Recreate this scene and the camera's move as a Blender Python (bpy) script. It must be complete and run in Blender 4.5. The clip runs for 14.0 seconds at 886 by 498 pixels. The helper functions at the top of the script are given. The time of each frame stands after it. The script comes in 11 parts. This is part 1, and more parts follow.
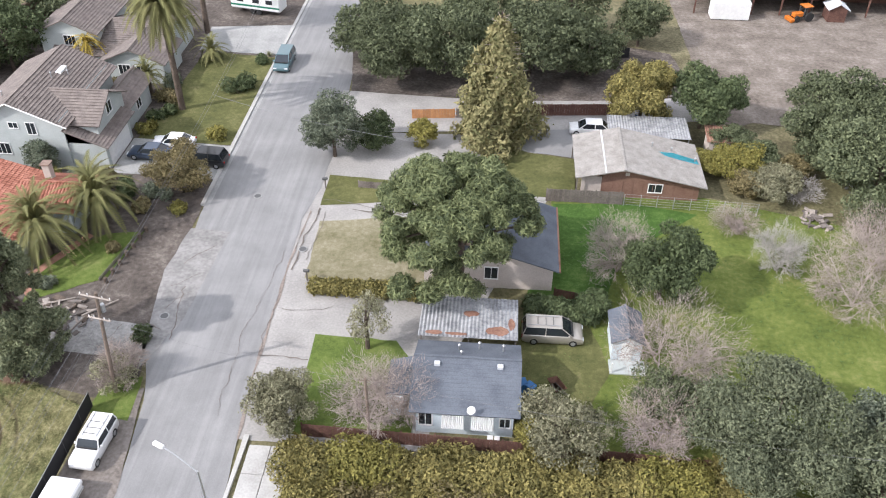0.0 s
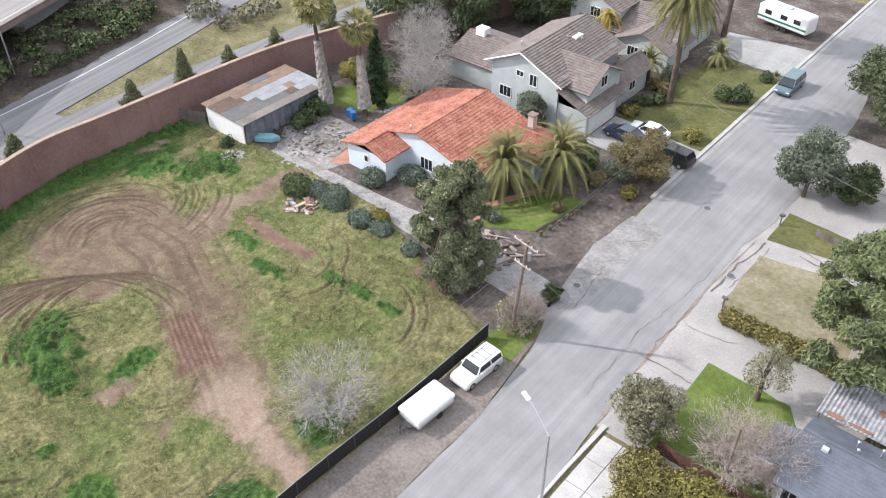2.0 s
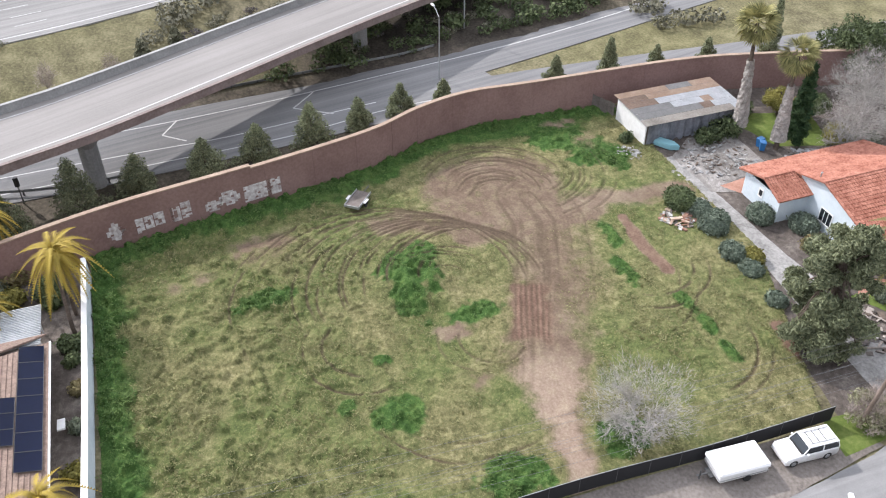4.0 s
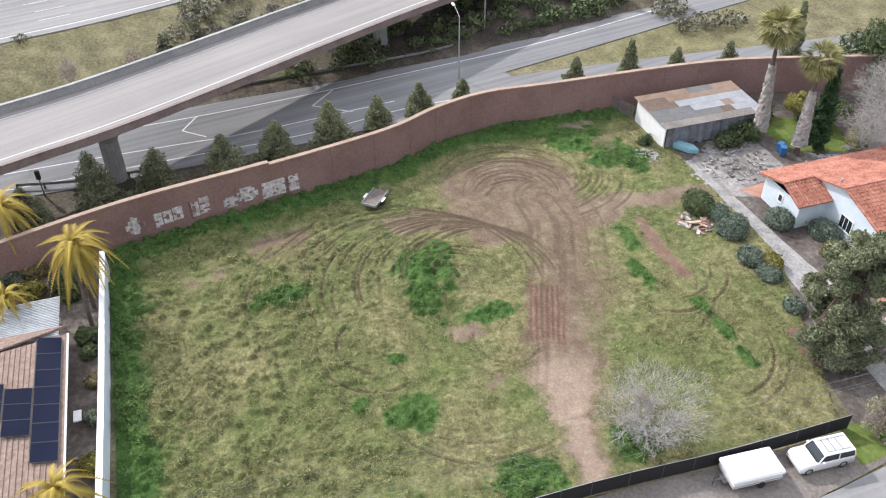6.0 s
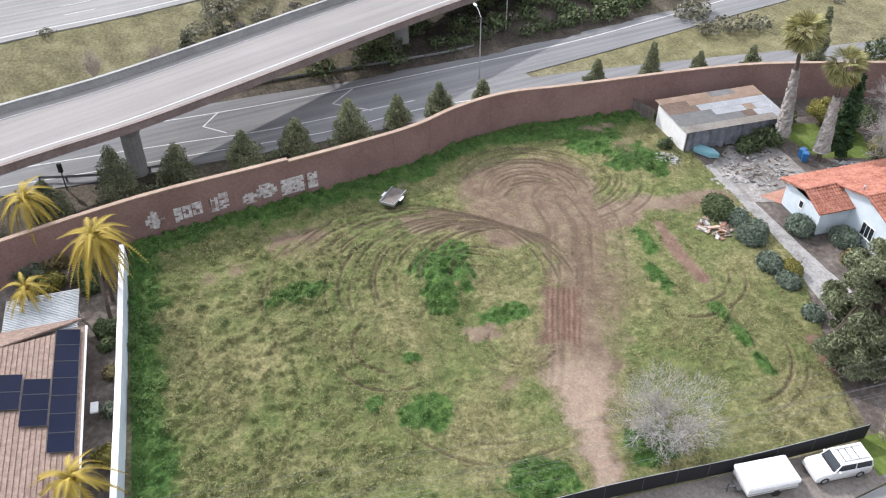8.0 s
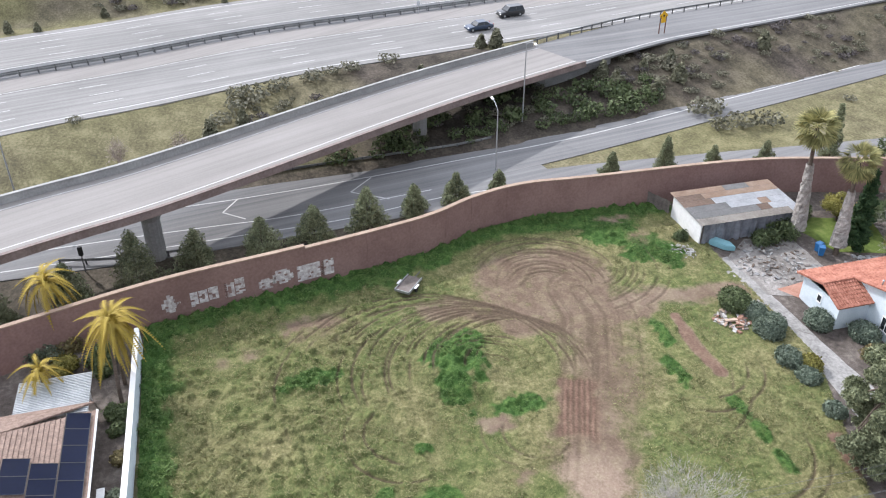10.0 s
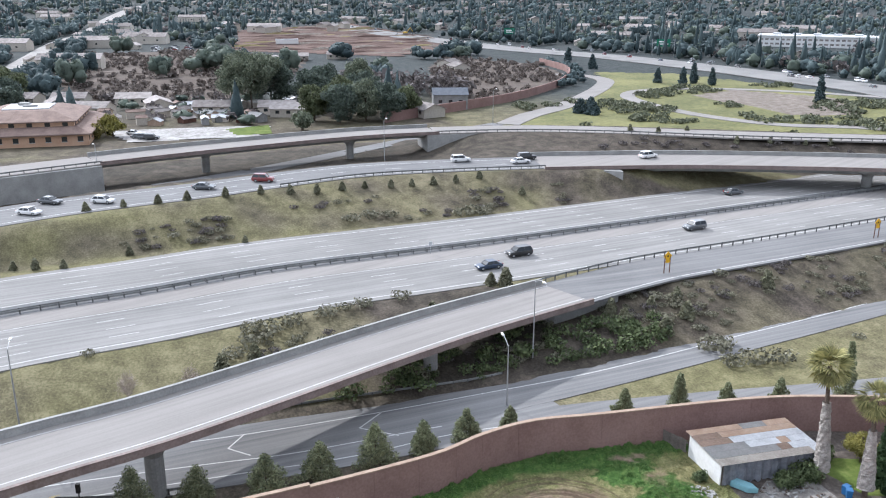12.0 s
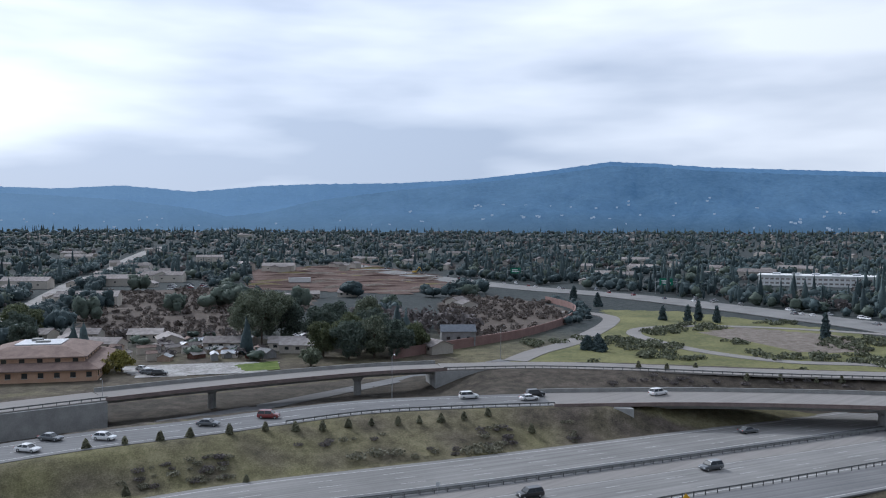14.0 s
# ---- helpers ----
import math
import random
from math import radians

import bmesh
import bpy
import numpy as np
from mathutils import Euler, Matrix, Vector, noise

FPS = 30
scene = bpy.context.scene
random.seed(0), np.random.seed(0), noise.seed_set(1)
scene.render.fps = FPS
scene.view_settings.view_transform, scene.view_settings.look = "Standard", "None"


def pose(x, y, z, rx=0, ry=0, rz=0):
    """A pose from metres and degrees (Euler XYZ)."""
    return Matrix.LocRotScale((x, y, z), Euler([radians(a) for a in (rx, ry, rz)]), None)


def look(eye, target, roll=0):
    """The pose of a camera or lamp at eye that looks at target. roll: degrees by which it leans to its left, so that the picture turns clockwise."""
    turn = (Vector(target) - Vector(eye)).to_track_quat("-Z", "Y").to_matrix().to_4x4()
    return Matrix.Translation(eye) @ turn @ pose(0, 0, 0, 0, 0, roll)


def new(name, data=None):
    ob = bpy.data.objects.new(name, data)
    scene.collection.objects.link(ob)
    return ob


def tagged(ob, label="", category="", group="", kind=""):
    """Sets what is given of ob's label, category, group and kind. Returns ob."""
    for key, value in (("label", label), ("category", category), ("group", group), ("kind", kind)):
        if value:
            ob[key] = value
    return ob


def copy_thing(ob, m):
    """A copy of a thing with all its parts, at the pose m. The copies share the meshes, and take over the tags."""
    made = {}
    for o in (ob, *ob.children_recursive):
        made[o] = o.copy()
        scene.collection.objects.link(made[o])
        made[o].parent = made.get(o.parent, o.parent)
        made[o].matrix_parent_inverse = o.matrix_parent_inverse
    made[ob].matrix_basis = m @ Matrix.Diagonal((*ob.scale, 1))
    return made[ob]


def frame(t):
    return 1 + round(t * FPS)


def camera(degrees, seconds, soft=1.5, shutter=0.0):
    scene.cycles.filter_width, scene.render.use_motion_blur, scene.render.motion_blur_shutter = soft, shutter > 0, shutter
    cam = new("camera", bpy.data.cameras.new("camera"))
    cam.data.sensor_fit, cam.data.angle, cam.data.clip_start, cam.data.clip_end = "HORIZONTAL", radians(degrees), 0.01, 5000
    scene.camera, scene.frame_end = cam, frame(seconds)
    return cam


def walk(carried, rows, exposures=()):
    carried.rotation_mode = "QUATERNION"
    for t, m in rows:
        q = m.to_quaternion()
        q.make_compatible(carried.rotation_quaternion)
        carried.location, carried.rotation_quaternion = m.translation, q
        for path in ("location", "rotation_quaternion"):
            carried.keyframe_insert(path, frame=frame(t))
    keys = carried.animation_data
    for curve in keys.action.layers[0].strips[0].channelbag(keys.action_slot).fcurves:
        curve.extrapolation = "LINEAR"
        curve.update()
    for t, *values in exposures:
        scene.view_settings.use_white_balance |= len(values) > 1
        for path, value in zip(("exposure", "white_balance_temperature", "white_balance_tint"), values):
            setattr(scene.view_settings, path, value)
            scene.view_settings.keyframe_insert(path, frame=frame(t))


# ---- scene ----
cam = camera(55.07, 14.0, 1.1)
EYE = (0.0, 0.0, 49.0)
# seconds, yaw to the left of +y, pitch, roll: the drone hovers, turns left, then tilts up
PATH = [
    (0.0, 4.05, -38.64, 0.45),
    (0.3, 4.10, -38.65, 0.45),
    (0.4, 4.60, -38.67, 0.44),
    (0.5, 5.61, -38.68, 0.43),
    (0.6, 6.80, -38.70, 0.42),
    (0.7, 8.62, -38.73, 0.40),
    (0.8, 10.85, -38.76, 0.38),
    (1.0, 15.66, -38.80, 0.35),
    (1.5, 27.57, -38.84, 0.20),
    (2.0, 40.02, -38.83, -0.05),
    (2.5, 53.66, -38.79, -0.40),
    (3.0, 65.55, -38.73, -0.50),
    (3.1, 67.50, -38.73, -0.50),
    (3.2, 68.88, -38.73, -0.49),
    (3.35, 69.80, -38.73, -0.47),
    (3.6, 70.34, -38.74, -0.42),
    (5.3, 71.54, -38.76, -0.32),
    (6.0, 72.06, -38.77, -0.21),
    (6.5, 72.39, -38.75, -0.15),
    (7.0, 72.78, -38.74, -0.11),
    (7.5, 73.16, -38.74, -0.06),
    (8.7, 74.08, -38.73, 0.04),
    (9.0, 74.30, -38.50, 0.06),
    (9.3, 74.53, -37.66, 0.07),
    (9.5, 74.58, -36.58, 0.08),
    (10.0, 74.80, -32.82, 0.12),
    (10.5, 75.01, -28.91, 0.14),
    (11.0, 75.24, -24.95, 0.14),
    (11.5, 75.43, -21.01, 0.12),
    (12.0, 75.62, -17.05, 0.12),
    (12.5, 75.81, -13.12, 0.13),
    (13.0, 75.96, -9.18, 0.14),
    (13.5, 76.07, -5.21, 0.14),
    (14.0, 76.20, -1.22, 0.17),
]


def aim(yaw, pitch, roll):
    a, b = radians(yaw), radians(pitch)
    way = Vector((-math.sin(a) * math.cos(b), math.cos(a) * math.cos(b), math.sin(b)))
    return look(EYE, Vector(EYE) + 50 * way, roll)


walk(cam, [(t, aim(yaw, pitch, roll)) for t, yaw, pitch, roll in PATH],
     [(0.0, -0.05, 6120, 14), (2.0, 0.0, 6120, 14), (9.5, 0.0, 6000, 13), (11.5, -0.05, 5820, 12), (12.3, -0.03, 5750, 11), (13.0, -0.22, 5650, 11), (13.5, -0.76, 5560, 10), (14.0, -1.20, 5560, 10)])

# ---------------------------------------------------------------- world and sun
SUN_DIR = Vector((-0.703, -0.373, 0.606)).normalized()
world = bpy.data.worlds.new("sky")
scene.world = world
world.use_nodes = True
wn, wl = world.node_tree.nodes, world.node_tree.links
wn.clear()
w_out = wn.new("ShaderNodeOutputWorld")
w_bg = wn.new("ShaderNodeBackground")
w_sky = wn.new("ShaderNodeTexSky")
w_sky.sky_type, w_sky.sun_disc = "NISHITA", False
w_sky.sun_elevation = math.asin(SUN_DIR.z)
w_sky.sun_rotation = math.atan2(SUN_DIR.x, SUN_DIR.y)
w_sky.dust_density, w_sky.air_density = 2.0, 1.0
w_co = wn.new("ShaderNodeTexCoord")
w_map = wn.new("ShaderNodeMapping")
w_map.inputs["Scale"].default_value = (1.0, 1.0, 5.0)
w_map.inputs["Location"].default_value = (0.35, 0.2, 0.15)
w_noise = wn.new("ShaderNodeTexNoise")
w_noise.inputs["Scale"].default_value = 1.6
w_noise.inputs["Detail"].default_value = 5.0
w_noise.inputs["Roughness"].default_value = 0.45
w_ramp = wn.new("ShaderNodeValToRGB")
w_ramp.color_ramp.elements[0].position, w_ramp.color_ramp.elements[0].color = 0.40, (10.2, 11.0, 12.4, 1)
w_ramp.color_ramp.elements[1].position, w_ramp.color_ramp.elements[1].color = 0.60, (20.6, 20.3, 20.0, 1)
w_mix = wn.new("ShaderNodeMixRGB")
w_mix.inputs["Fac"].default_value = 0.88
wl.new(w_co.outputs["Generated"], w_map.inputs["Vector"])
wl.new(w_map.outputs[0], w_noise.inputs["Vector"])
wl.new(w_noise.outputs["Fac"], w_ramp.inputs[0])
wl.new(w_sky.outputs[0], w_mix.inputs[1])
wl.new(w_ramp.outputs[0], w_mix.inputs[2])
# thin overcast is brighter towards the sun
w_dot = wn.new("ShaderNodeVectorMath")
w_dot.operation = "DOT_PRODUCT"
w_dot.inputs[1].default_value = SUN_DIR
wl.new(w_co.outputs["Generated"], w_dot.inputs[0])
w_glow = wn.new("ShaderNodeMapRange")
w_glow.inputs[1].default_value, w_glow.inputs[2].default_value = -1.0, 1.0
w_glow.inputs[3].default_value, w_glow.inputs[4].default_value = 0.3, 1.5
wl.new(w_dot.outputs["Value"], w_glow.inputs[0])
w_mul = wn.new("ShaderNodeMixRGB")
w_mul.blend_type = "MULTIPLY"
w_mul.inputs[0].default_value = 1.0
wl.new(w_mix.outputs[0], w_mul.inputs[1])
wl.new(w_glow.outputs[0], w_mul.inputs[2])
wl.new(w_mul.outputs[0], w_bg.inputs["Color"])
w_bg.inputs["Strength"].default_value = 0.10
wl.new(w_bg.outputs[0], w_out.inputs["Surface"])

sun = new("sun", bpy.data.lights.new("sun", "SUN"))
sun.data.energy, sun.data.angle, sun.data.color = 4.7, radians(0.9), (1.0, 0.94, 0.86)
sun.matrix_world = look(SUN_DIR * 60, (0, 0, 0))

# ---------------------------------------------------------------- materials
def nodes_of(name):
    m = bpy.data.materials.new(name)
    m.use_nodes = True
    nt = m.node_tree
    return m, nt, nt.nodes["Principled BSDF"]


def noise_node(nt, co, scale, detail=4.0, rough=0.55):
    n = nt.nodes.new("ShaderNodeTexNoise")
    n.inputs["Scale"].default_value, n.inputs["Detail"].default_value = scale, detail
    n.inputs["Roughness"].default_value = rough
    nt.links.new(co, n.inputs["Vector"])
    return n.outputs["Fac"]


def ramp_node(nt, fac, stops):
    r = nt.nodes.new("ShaderNodeValToRGB")
    e = r.color_ramp.elements
    while len(e) < len(stops):
        e.new(0.5)
    for k, (p, c) in enumerate(stops):
        e[k].position, e[k].color = p, (*c, 1)
    nt.links.new(fac, r.inputs[0])
    return r.outputs[0]


def mix_node(nt, fac, a, b, mode="MIX"):
    n = nt.nodes.new("ShaderNodeMixRGB")
    n.blend_type = mode
    for value, socket in ((fac, n.inputs[0]), (a, n.inputs[1]), (b, n.inputs[2])):
        if isinstance(value, (int, float)):
            socket.default_value = value
        elif isinstance(value, tuple):
            socket.default_value = (*value, 1)
        else:
            nt.links.new(value, socket)
    return n.outputs[0]


def math_node(nt, op, a, b=0.0):
    n = nt.nodes.new("ShaderNodeMath")
    n.operation = op
    for value, socket in ((a, n.inputs[0]), (b, n.inputs[1])):
        if isinstance(value, (int, float)):
            socket.default_value = value
        else:
            nt.links.new(value, socket)
    return n.outputs[0]


def bump_to(nt, bsdf, height, strength, distance):
    b = nt.nodes.new("ShaderNodeBump")
    b.inputs["Strength"].default_value, b.inputs["Distance"].default_value = strength, distance
    nt.links.new(height, b.inputs["Height"])
    nt.links.new(b.outputs[0], bsdf.inputs["Normal"])


def place_of(nt, world_space=True):
    if world_space:
        return nt.nodes.new("ShaderNodeNewGeometry").outputs["Position"]
    return nt.nodes.new("ShaderNodeTexCoord").outputs["Object"]


def surface(name, dark, light, big=0.3, fine=6.0, rough=0.85, bump=0.3, depth=0.02, metal=0.0, world_space=True, vary=0.0, gloss=0.3):
    """A surface mottled at two scales between two colours, with fine relief."""
    m, nt, bsdf = nodes_of(name)
    co = place_of(nt, world_space)
    a, b = noise_node(nt, co, big), noise_node(nt, co, fine)
    f = math_node(nt, "ADD", math_node(nt, "MULTIPLY", a, 0.55), math_node(nt, "MULTIPLY", b, 0.45))
    col = ramp_node(nt, f, [(0.36, dark), (0.64, light)])
    if vary:
        rnd = nt.nodes.new("ShaderNodeObjectInfo").outputs["Random"]
        v = math_node(nt, "ADD", math_node(nt, "MULTIPLY", rnd, 2 * vary), 1 - vary)
        h = nt.nodes.new("ShaderNodeHueSaturation")
        nt.links.new(v, h.inputs["Value"])
        nt.links.new(col, h.inputs["Color"])
        col = h.outputs[0]
    nt.links.new(col, bsdf.inputs["Base Color"])
    bsdf.inputs["Roughness"].default_value, bsdf.inputs["Metallic"].default_value = rough, metal
    bsdf.inputs["Specular IOR Level"].default_value = gloss
    if bump:
        bump_to(nt, bsdf, b, bump, depth)
    return m


def leaves(name, dark, light, vary=0.12, rough=0.75):
    """Foliage: colour differs from leaf to leaf and from tree to tree."""
    m, nt, bsdf = nodes_of(name)
    isl = nt.nodes.new("ShaderNodeNewGeometry").outputs["Random Per Island"]
    n = noise_node(nt, place_of(nt), 0.9, 3.0)
    f = math_node(nt, "ADD", math_node(nt, "MULTIPLY", isl, 0.6), math_node(nt, "MULTIPLY", n, 0.55))
    col = ramp_node(nt, f, [(0.2, tuple(0.8 * c for c in dark)), (0.9, light)])
    h = nt.nodes.new("ShaderNodeHueSaturation")
    rnd = nt.nodes.new("ShaderNodeObjectInfo").outputs["Random"]
    nt.links.new(math_node(nt, "ADD", math_node(nt, "MULTIPLY", rnd, 2 * vary), 1 - vary), h.inputs["Value"])
    nt.links.new(col, h.inputs["Color"])
    nt.links.new(h.outputs[0], bsdf.inputs["Base Color"])
    bsdf.inputs["Roughness"].default_value = rough
    bsdf.inputs["Specular IOR Level"].default_value = 0.25
    tr = nt.nodes.new("ShaderNodeBsdfTranslucent")
    nt.links.new(h.outputs[0], tr.inputs["Color"])
    mx = nt.nodes.new("ShaderNodeMixShader")
    mx.inputs[0].default_value = 0.2
    nt.links.new(bsdf.outputs[0], mx.inputs[1])
    nt.links.new(tr.outputs[0], mx.inputs[2])
    nt.links.new(mx.outputs[0], nt.nodes["Material Output"].inputs["Surface"])
    return m


def plain(name, col, rough=0.5, metal=0.0, gloss=0.5, coat=0.0):
    m, nt, bsdf = nodes_of(name)
    n = noise_node(nt, place_of(nt, False), 3.0)
    lo = tuple(c * 0.88 for c in col)
    nt.links.new(ramp_node(nt, n, [(0.3, lo), (0.7, col)]), bsdf.inputs["Base Color"])
    bsdf.inputs["Roughness"].default_value, bsdf.inputs["Metallic"].default_value = rough, metal
    bsdf.inputs["Specular IOR Level"].default_value, bsdf.inputs["Coat Weight"].default_value = gloss, coat
    return m


M_ASPHALT = surface("street_asphalt", (0.205, 0.203, 0.202), (0.275, 0.272, 0.27), 0.12, 9.0, 0.9, 0.15, 0.01, gloss=0.06)
M_ASPHALT_OLD = surface("patched_asphalt", (0.175, 0.17, 0.165), (0.31, 0.30, 0.29), 0.5, 3.0, 0.92, 0.3, 0.02, gloss=0.06)
def worn_street():
    """Asphalt with long wheel streaks, patches and fine stone."""
    m, nt, bsdf = nodes_of("worn_street_asphalt")
    co = place_of(nt)
    st = nt.nodes.new("ShaderNodeMapping")
    st.inputs["Scale"].default_value = (1.6, 0.05, 1.0)
    nt.links.new(co, st.inputs["Vector"])
    streak, patch_, fine = noise_node(nt, st.outputs[0], 1.0, 4, 0.6), noise_node(nt, co, 0.22, 5, 0.65), noise_node(nt, co, 12.0, 3, 0.7)
    f = math_node(nt, "ADD", math_node(nt, "MULTIPLY", streak, 0.35), math_node(nt, "ADD", math_node(nt, "MULTIPLY", patch_, 0.40), math_node(nt, "MULTIPLY", fine, 0.25)))
    nt.links.new(ramp_node(nt, f, [(0.36, (0.185, 0.183, 0.182)), (0.5, (0.235, 0.233, 0.232)), (0.64, (0.295, 0.291, 0.288))]), bsdf.inputs["Base Color"])
    bsdf.inputs["Roughness"].default_value, bsdf.inputs["Specular IOR Level"].default_value = 0.9, 0.06
    bump_to(nt, bsdf, fine, 0.2, 0.01)
    return m


M_STREET = worn_street()
M_APRON = surface("pale_apron", (0.25, 0.24, 0.228), (0.37, 0.355, 0.338), 0.3, 5.0, 0.9, 0.2, 0.015, gloss=0.06)

def streaked(name, dark, light, heading, rough=0.86):
    """Paving with long worn wheel streaks along a heading, joints' stains and fine grain."""
    m, nt, bsdf = nodes_of(name)
    co = place_of(nt)
    st = nt.nodes.new("ShaderNodeMapping")
    st.vector_type = "TEXTURE"
    st.inputs["Rotation"].default_value = (0, 0, radians(heading))
    st.inputs["Scale"].default_value = (60.0, 0.8, 1.0)
    nt.links.new(co, st.inputs["Vector"])
    streak, patch_, fine = noise_node(nt, st.outputs[0], 1.0, 4, 0.6), noise_node(nt, co, 0.06, 4, 0.6), noise_node(nt, co, 5.0, 4, 0.7)
    f = math_node(nt, "ADD", math_node(nt, "MULTIPLY", streak, 0.5), math_node(nt, "ADD", math_node(nt, "MULTIPLY", patch_, 0.28), math_node(nt, "MULTIPLY", fine, 0.22)))
    nt.links.new(ramp_node(nt, f, [(0.37, dark), (0.5, tuple((a + b) / 2 for a, b in zip(dark, light))), (0.63, light)]), bsdf.inputs["Base Color"])
    bsdf.inputs["Roughness"].default_value, bsdf.inputs["Specular IOR Level"].default_value = rough, 0.06
    bump_to(nt, bsdf, fine, 0.12, 0.01)
    return m


M_FREEWAY = streaked("freeway_concrete", (0.165, 0.162, 0.158), (0.29, 0.283, 0.274), 103)
M_FREEWAY_FAR = surface("freeway_concrete_far", (0.19, 0.187, 0.183), (0.262, 0.257, 0.25), 0.08, 3.0, 0.85, 0.1, 0.01, gloss=0.06)
M_DECK = streaked("deck_concrete", (0.215, 0.203, 0.193), (0.29, 0.275, 0.262), 118)
M_RAMP = streaked("ramp_asphalt", (0.135, 0.135, 0.138), (0.235, 0.234, 0.233), 100)
M_CONCRETE = surface("grey_concrete", (0.23, 0.23, 0.225), (0.36, 0.36, 0.348), 0.4, 5.0, 0.88, 0.2, 0.01)
M_WALK = surface("walk_concrete", (0.33, 0.322, 0.306), (0.46, 0.45, 0.432), 0.5, 6.0, 0.88, 0.15, 0.008, gloss=0.06)
M_PAINT = surface("road_paint", (0.42, 0.42, 0.41), (0.60, 0.60, 0.59), 1.5, 12.0, 0.7, 0.0)
M_EDGEBEAM = surface("brown_edge_beam", (0.155, 0.12, 0.11), (0.25, 0.20, 0.185), 0.5, 4.0, 0.8, 0.2, 0.01)
M_SOUNDWALL = surface("soundwall_block", (0.205, 0.125, 0.11), (0.29, 0.188, 0.168), 0.25, 4.0, 0.9, 0.3, 0.02)
M_SOUNDCAP = surface("soundwall_cap", (0.26, 0.185, 0.14), (0.37, 0.28, 0.215), 0.8, 5.0, 0.9, 0.2, 0.01)
M_DRYGRASS = surface("dry_verge", (0.13, 0.115, 0.055), (0.27, 0.225, 0.125), 0.12, 2.2, 0.95, 0.5, 0.08, gloss=0.06)
M_VERGE = surface("leaf_littered_asphalt", (0.115, 0.10, 0.088), (0.235, 0.21, 0.19), 0.25, 4.0, 0.95, 0.3, 0.02, gloss=0.06)
M_DRIVE = surface("cracked_old_concrete", (0.17, 0.165, 0.158), (0.36, 0.35, 0.335), 0.7, 4.0, 0.92, 0.3, 0.02, gloss=0.06)
M_MEDIAN = surface("dark_median_asphalt", (0.12, 0.122, 0.125), (0.185, 0.187, 0.19), 0.2, 3.0, 0.9, 0.1, 0.01, gloss=0.06)
M_STEEL = plain("galvanised_steel", (0.42, 0.43, 0.44), 0.45, 0.6)
M_DARKSTEEL = plain("weathered_steel", (0.12, 0.12, 0.12), 0.6, 0.4)
M_WHITE = plain("white_paint", (0.78, 0.78, 0.77), 0.5)
M_GLASS = plain("dark_window_glass", (0.025, 0.03, 0.035), 0.08, 0.0, 0.8)
M_BLACK = plain("black_rubber", (0.02, 0.02, 0.02), 0.8)
M_BARK = surface("bark", (0.06, 0.045, 0.035), (0.16, 0.125, 0.10), 1.0, 9.0, 0.95, 0.6, 0.03, world_space=False)
M_DRYTWIG = surface("bare_twigs", (0.22, 0.19, 0.165), (0.42, 0.37, 0.33), 0.6, 5.0, 0.95, 0.0)

# ---------------------------------------------------------------- helpers for meshes
def mesh_object(name, verts, faces, material, parent=None, label="", smooth=False):
    me = bpy.data.meshes.new(name)
    me.from_pydata(verts, [], faces)
    me.update()
    if smooth:
        me.polygons.foreach_set("use_smooth", [True] * len(me.polygons))
    me.materials.append(material)
    ob = new(name, me)
    if parent is not None:
        ob.parent = parent
    if label:
        ob["label"] = label
    return ob


def part(name, bm, material, parent=None, label="", smooth=False):
    me = bpy.data.meshes.new(name)
    bm.normal_update()
    bm.to_mesh(me)
    bm.free()
    if smooth:
        me.polygons.foreach_set("use_smooth", [True] * len(me.polygons))
    me.materials.append(material)
    ob = new(name, me)
    if parent is not None:
        ob.parent = parent
    if label:
        ob["label"] = label
    return ob


def thing(name, m, label, category, group="", kind=""):
    ob = new(name)
    ob.matrix_world = m
    ob.empty_display_size = 0.3
    return tagged(ob, label, category, group, kind)


def box(bm, x0, x1, y0, y1, z0, z1, bevel=0.0, m=None):
    r = bmesh.ops.create_cube(bm, size=1.0)["verts"]
    t = Matrix.Translation(((x0 + x1) / 2, (y0 + y1) / 2, (z0 + z1) / 2)) @ Matrix.Diagonal((x1 - x0, y1 - y0, z1 - z0, 1))
    if m is not None:
        t = m @ t
    bmesh.ops.transform(bm, matrix=t, verts=r)
    if bevel:
        es = list({e for v in r for e in v.link_edges})
        bmesh.ops.bevel(bm, geom=es, offset=bevel, segments=1, affect="EDGES")
    return bm


def boxes(*dims, bevel=0.0):
    bm = bmesh.new()
    for d in dims:
        box(bm, *d, bevel=bevel)
    return bm


def tube(bm, p, q, r0, r1=None, n=8):
    """A tapered round bar from p to q."""
    p, q = Vector(p), Vector(q)
    r1 = r0 if r1 is None else r1
    d = (q - p).normalized()
    a = d.cross(Vector((0, 0, 1)) if abs(d.z) < 0.9 else Vector((1, 0, 0))).normalized()
    b = d.cross(a)
    rings = [[bm.verts.new(c + r * (math.cos(6.28318 * k / n) * a + math.sin(6.28318 * k / n) * b)) for k in range(n)] for c, r in ((p, r0), (q, r1))]
    for k in range(n):
        bm.faces.new((rings[0][k], rings[0][(k + 1) % n], rings[1][(k + 1) % n], rings[1][k]))
    bm.faces.new(rings[0][::-1])
    bm.faces.new(rings[1])
    return bm


